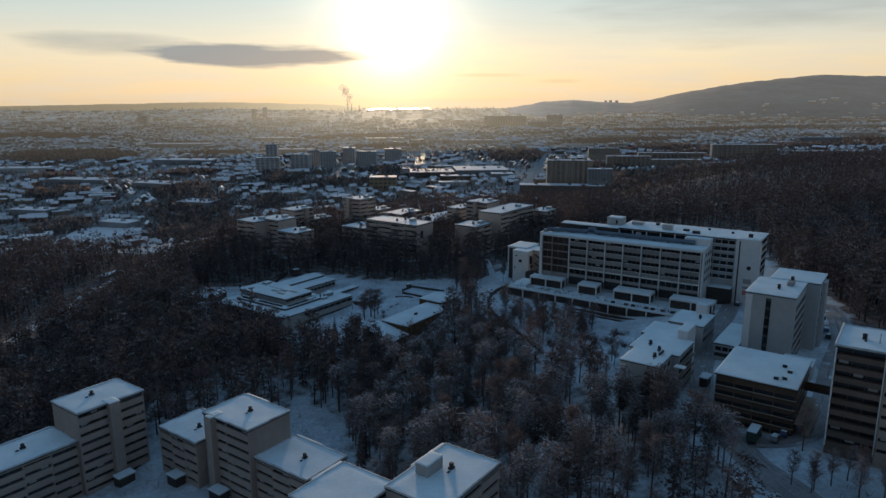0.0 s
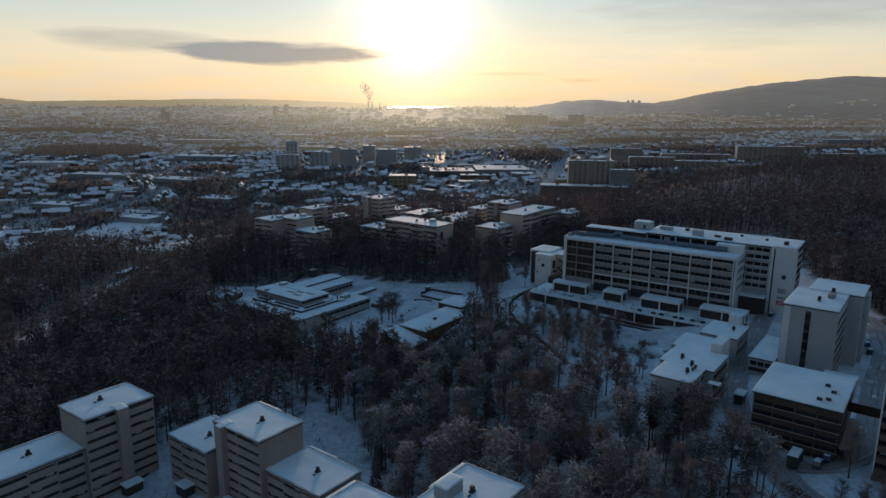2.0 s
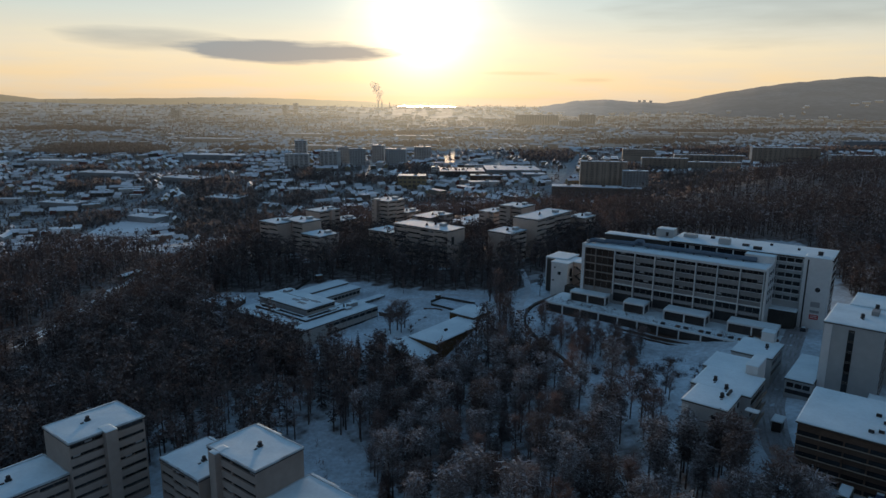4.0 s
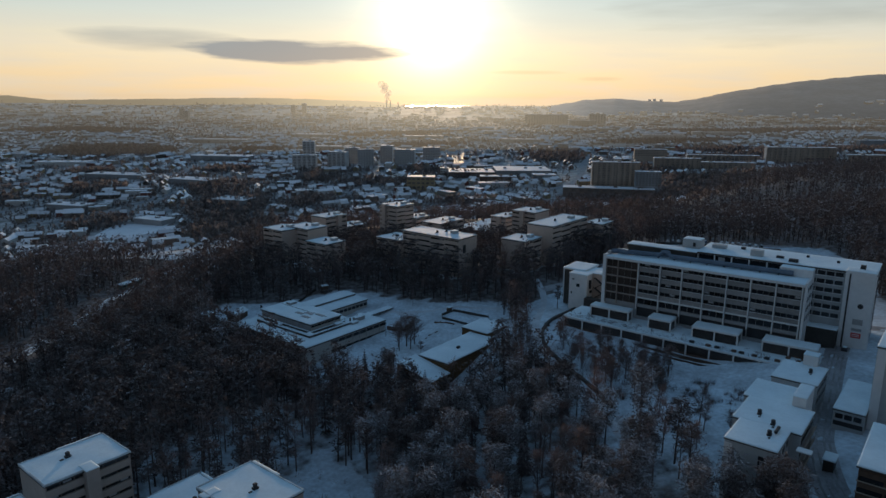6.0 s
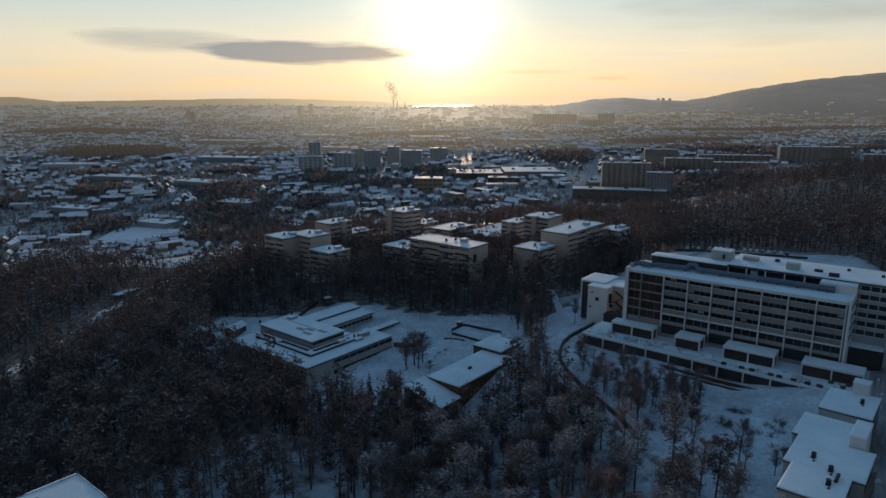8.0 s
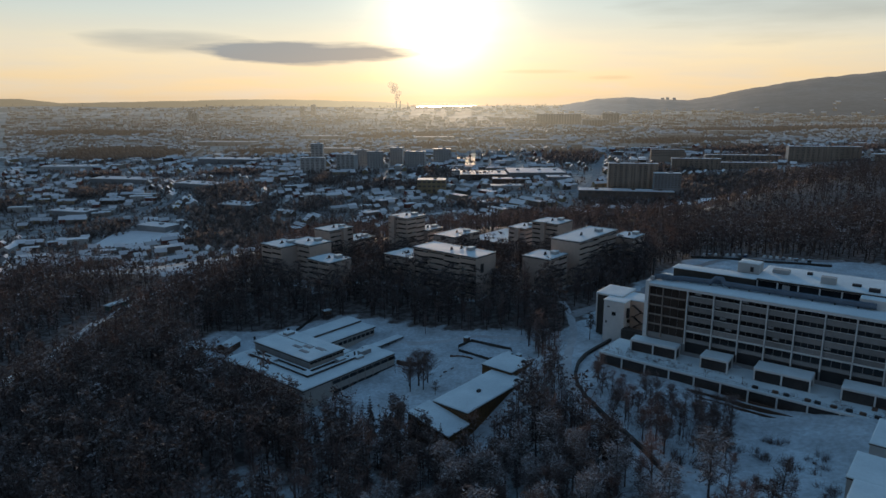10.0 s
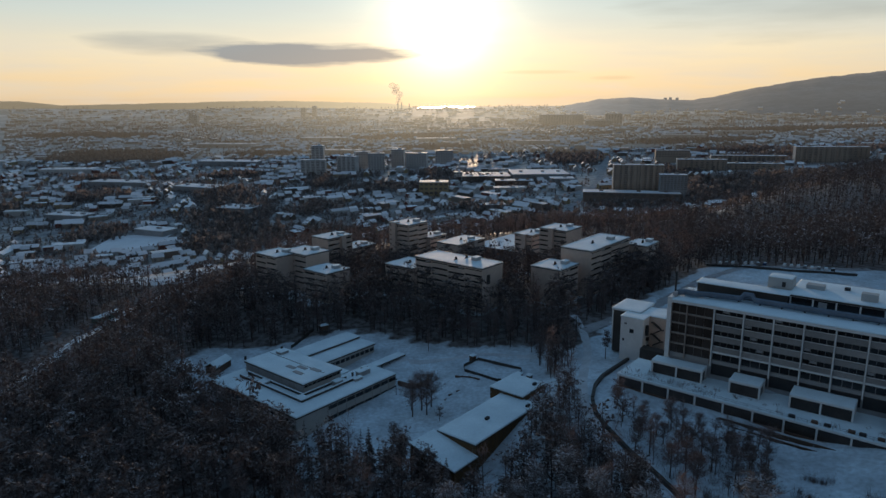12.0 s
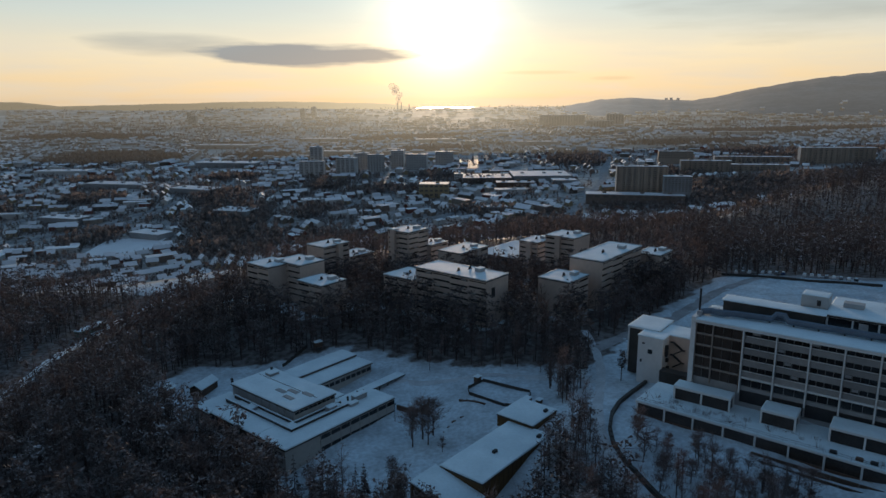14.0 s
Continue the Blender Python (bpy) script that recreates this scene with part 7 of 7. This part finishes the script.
# single trees in the open
for kind, x, y, s in [("bushy", -33, 297, 1.3), ("bushy", -31, 293, 1.15), ("bushy", -35.5, 292.5, 1.1), ("bushy", -36.5, 297.5, 1.0), ("bushy", -30, 298.5, 1.1), ("bushy", -26.5, 288, 0.45), ("frosted", -55.5, 175.5, 0.6), ("bushy", -51.5, 178, 0.75), ("frosted", -47, 174, 0.62), ("bushy", -58.5, 171.5, 0.7), ("frosted", -62, 176.5, 0.55), ("bushy", -66, 180, 0.6),
                      ("pine", 29.5, 322, 0.6), ("pine", 50, 232, 0.6), ("frosted", 48, 243, 0.6), ("frosted", 80, 132, 0.7), ("frosted", 86, 126, 0.8), ("bare", 85.9, 148, 0.75), ("frosted", 84.3, 133, 0.7), ("bare", 89, 130.6, 0.7), ("frosted", 89, 135, 0.62), ("bare", 76.7, 134.9, 0.55), ("frosted", 92, 127, 0.7), ("bare", 79, 131, 0.5), ("bare", 98, 128, 0.8), ("frosted", 103, 134, 0.7),
                      ("bare", -52, 262, 0.7), ("spruce", -44, 262, 0.8), ("spruce", -22, 252, 0.8), ("spruce", -18, 246, 0.7)]:
    plant(kind, x, y, s, rng.uniform(0, 6.28), "single trees in the open")
for u, v, kind, s in ((190.5, 163, "spruce", 0.78), (191, 167, "pine", 0.7), (188.5, 170.5, "pine", 0.78), (191, 174, "spruce", 0.8), (189, 178, "pine", 0.72), (191.5, 181, "spruce", 0.62), (186, 165.5, "bare", 0.8), (185.5, 175, "pine", 0.85), (194, 185, "spruce", 0.6), (197, 187.5, "pine", 0.5)):
    x, y = grid_xy(u, v)
    plant(kind, x, y, s, rng.uniform(0, 6.28), "trees close below the gym hall")
SLOPE = [(24, 268), (27, 292), (34, 286), (52, 272), (62, 262), (58, 246), (46, 238), (37, 240), (30, 254)]
x, y = scatter(SLOPE, 4.0, 0.75)
for i in range(len(x)):
    plant("bushy" if i % 3 else "birch", x[i], y[i], rng.uniform(0.5, 0.95), rng.uniform(0, 6.28), "birches on the slope below the hospital")
x, y = scatter([(-40, 332), (-10, 322), (6, 330), (4, 345), (-30, 352)], 7.0, 0.5)
for i in range(len(x)):
    plant("birch", x[i], y[i], rng.uniform(0.6, 0.9), rng.uniform(0, 6.28), "birches at the yard's edge")


def brush(name, label, X, Y, hmin, hmax, n=9, base=None):
    """Low leafless brush poking out of the snow."""
    vs, fs = [], []
    Z = land(X, Y) if base is None else np.full(len(X), base)
    for x0, y0, z0 in zip(X, Y, Z):
        h = rng.uniform(hmin, hmax)
        for _ in range(n):
            p = np.array([x0, y0, z0]) + rng.normal(size=3) * np.array([0.5, 0.5, 0.05])
            blade(vs, fs, p, p + np.array([rng.normal() * h * 0.3, rng.normal() * h * 0.3, h * rng.uniform(0.6, 1.1)]), rng.uniform(0.02, 0.06), rng)
    ob = quick(name, [tuple(map(float, v)) for v in vs], fs, TWIG)
    tagged(ob, label, "brush", kind="stuff")


x, y = scatter(SLOPE, 1.7, 0.8)
brush("slope_brush", "low leafless brush in the snow below the hospital", x, y, 0.8, 2.8, 11)
# thickets of tall leafless shrubs
bushes = [(54.2, 243.6), (65, 230), (69.5, 219.4), (58, 224), (39.5, 236), (45, 233), (29.9, 270.4), (62, 238), (48, 240), (68, 245), (73, 232)]
x = np.array([p[0] for p in bushes for _ in range(7)]) + rng.normal(size=7 * len(bushes)) * 1.6
y = np.array([p[1] for p in bushes for _ in range(7)]) + rng.normal(size=7 * len(bushes)) * 1.6
brush("slope_thicket", "brown leafless thicket in the snow below the hospital", x, y, 1.4, 3.2, 34)
x, y = scatter([(40, 226), (72, 214), (66, 196), (48, 200)], 5.0, 0.8)
for i in range(len(x)):
    plant(rng.choice(["frosted", "bare", "birch"]), x[i], y[i], rng.uniform(0.5, 0.8), rng.uniform(0, 6.28), "trees beside the care home")
x, y = scatter([(42, 150), (66, 140), (69, 166), (58, 171), (44, 174)], 5.2, 0.9)
for i in range(len(x)):
    plant("frost_pine", x[i], y[i], rng.uniform(0.6, 0.88), rng.uniform(0, 6.28), "frosted pines beside the drive")
x, y = scatter([(-120, 120), (-20, 120), (-20, 215), (-60, 215), (-120, 190)], 3.2, 0.45)
brush("estate_brush", "low leafless brush between the apartment blocks", x, y, 0.8, 2.6)
x, y = scatter([(60, 112), (125, 112), (125, 145), (60, 160)], 2.4, 0.5)
brush("yard_brush", "low leafless brush beside the service yard", x, y, 0.8, 2.4)
x, y = scatter([(-75, 262), (-10, 236), (-14, 258), (-30, 262), (-62, 276)], 3.0, 0.5)
brush("school_brush", "low leafless brush below the school", x, y, 0.8, 2.6)
u_, v_ = rng.uniform(258.2, 263.5, 90), 60 + rng.uniform(1, 87, 90)
keep = (v_ > 118) | (v_ < 82) | (rng.uniform(size=90) < 0.3)
tx_, ty_ = grid_xy(u_[keep], v_[keep])
brush("terrace_shrubs", "low leafless shrubs on the snowy terrace", tx_, ty_, 0.7, 1.7, 16, base=33.25)
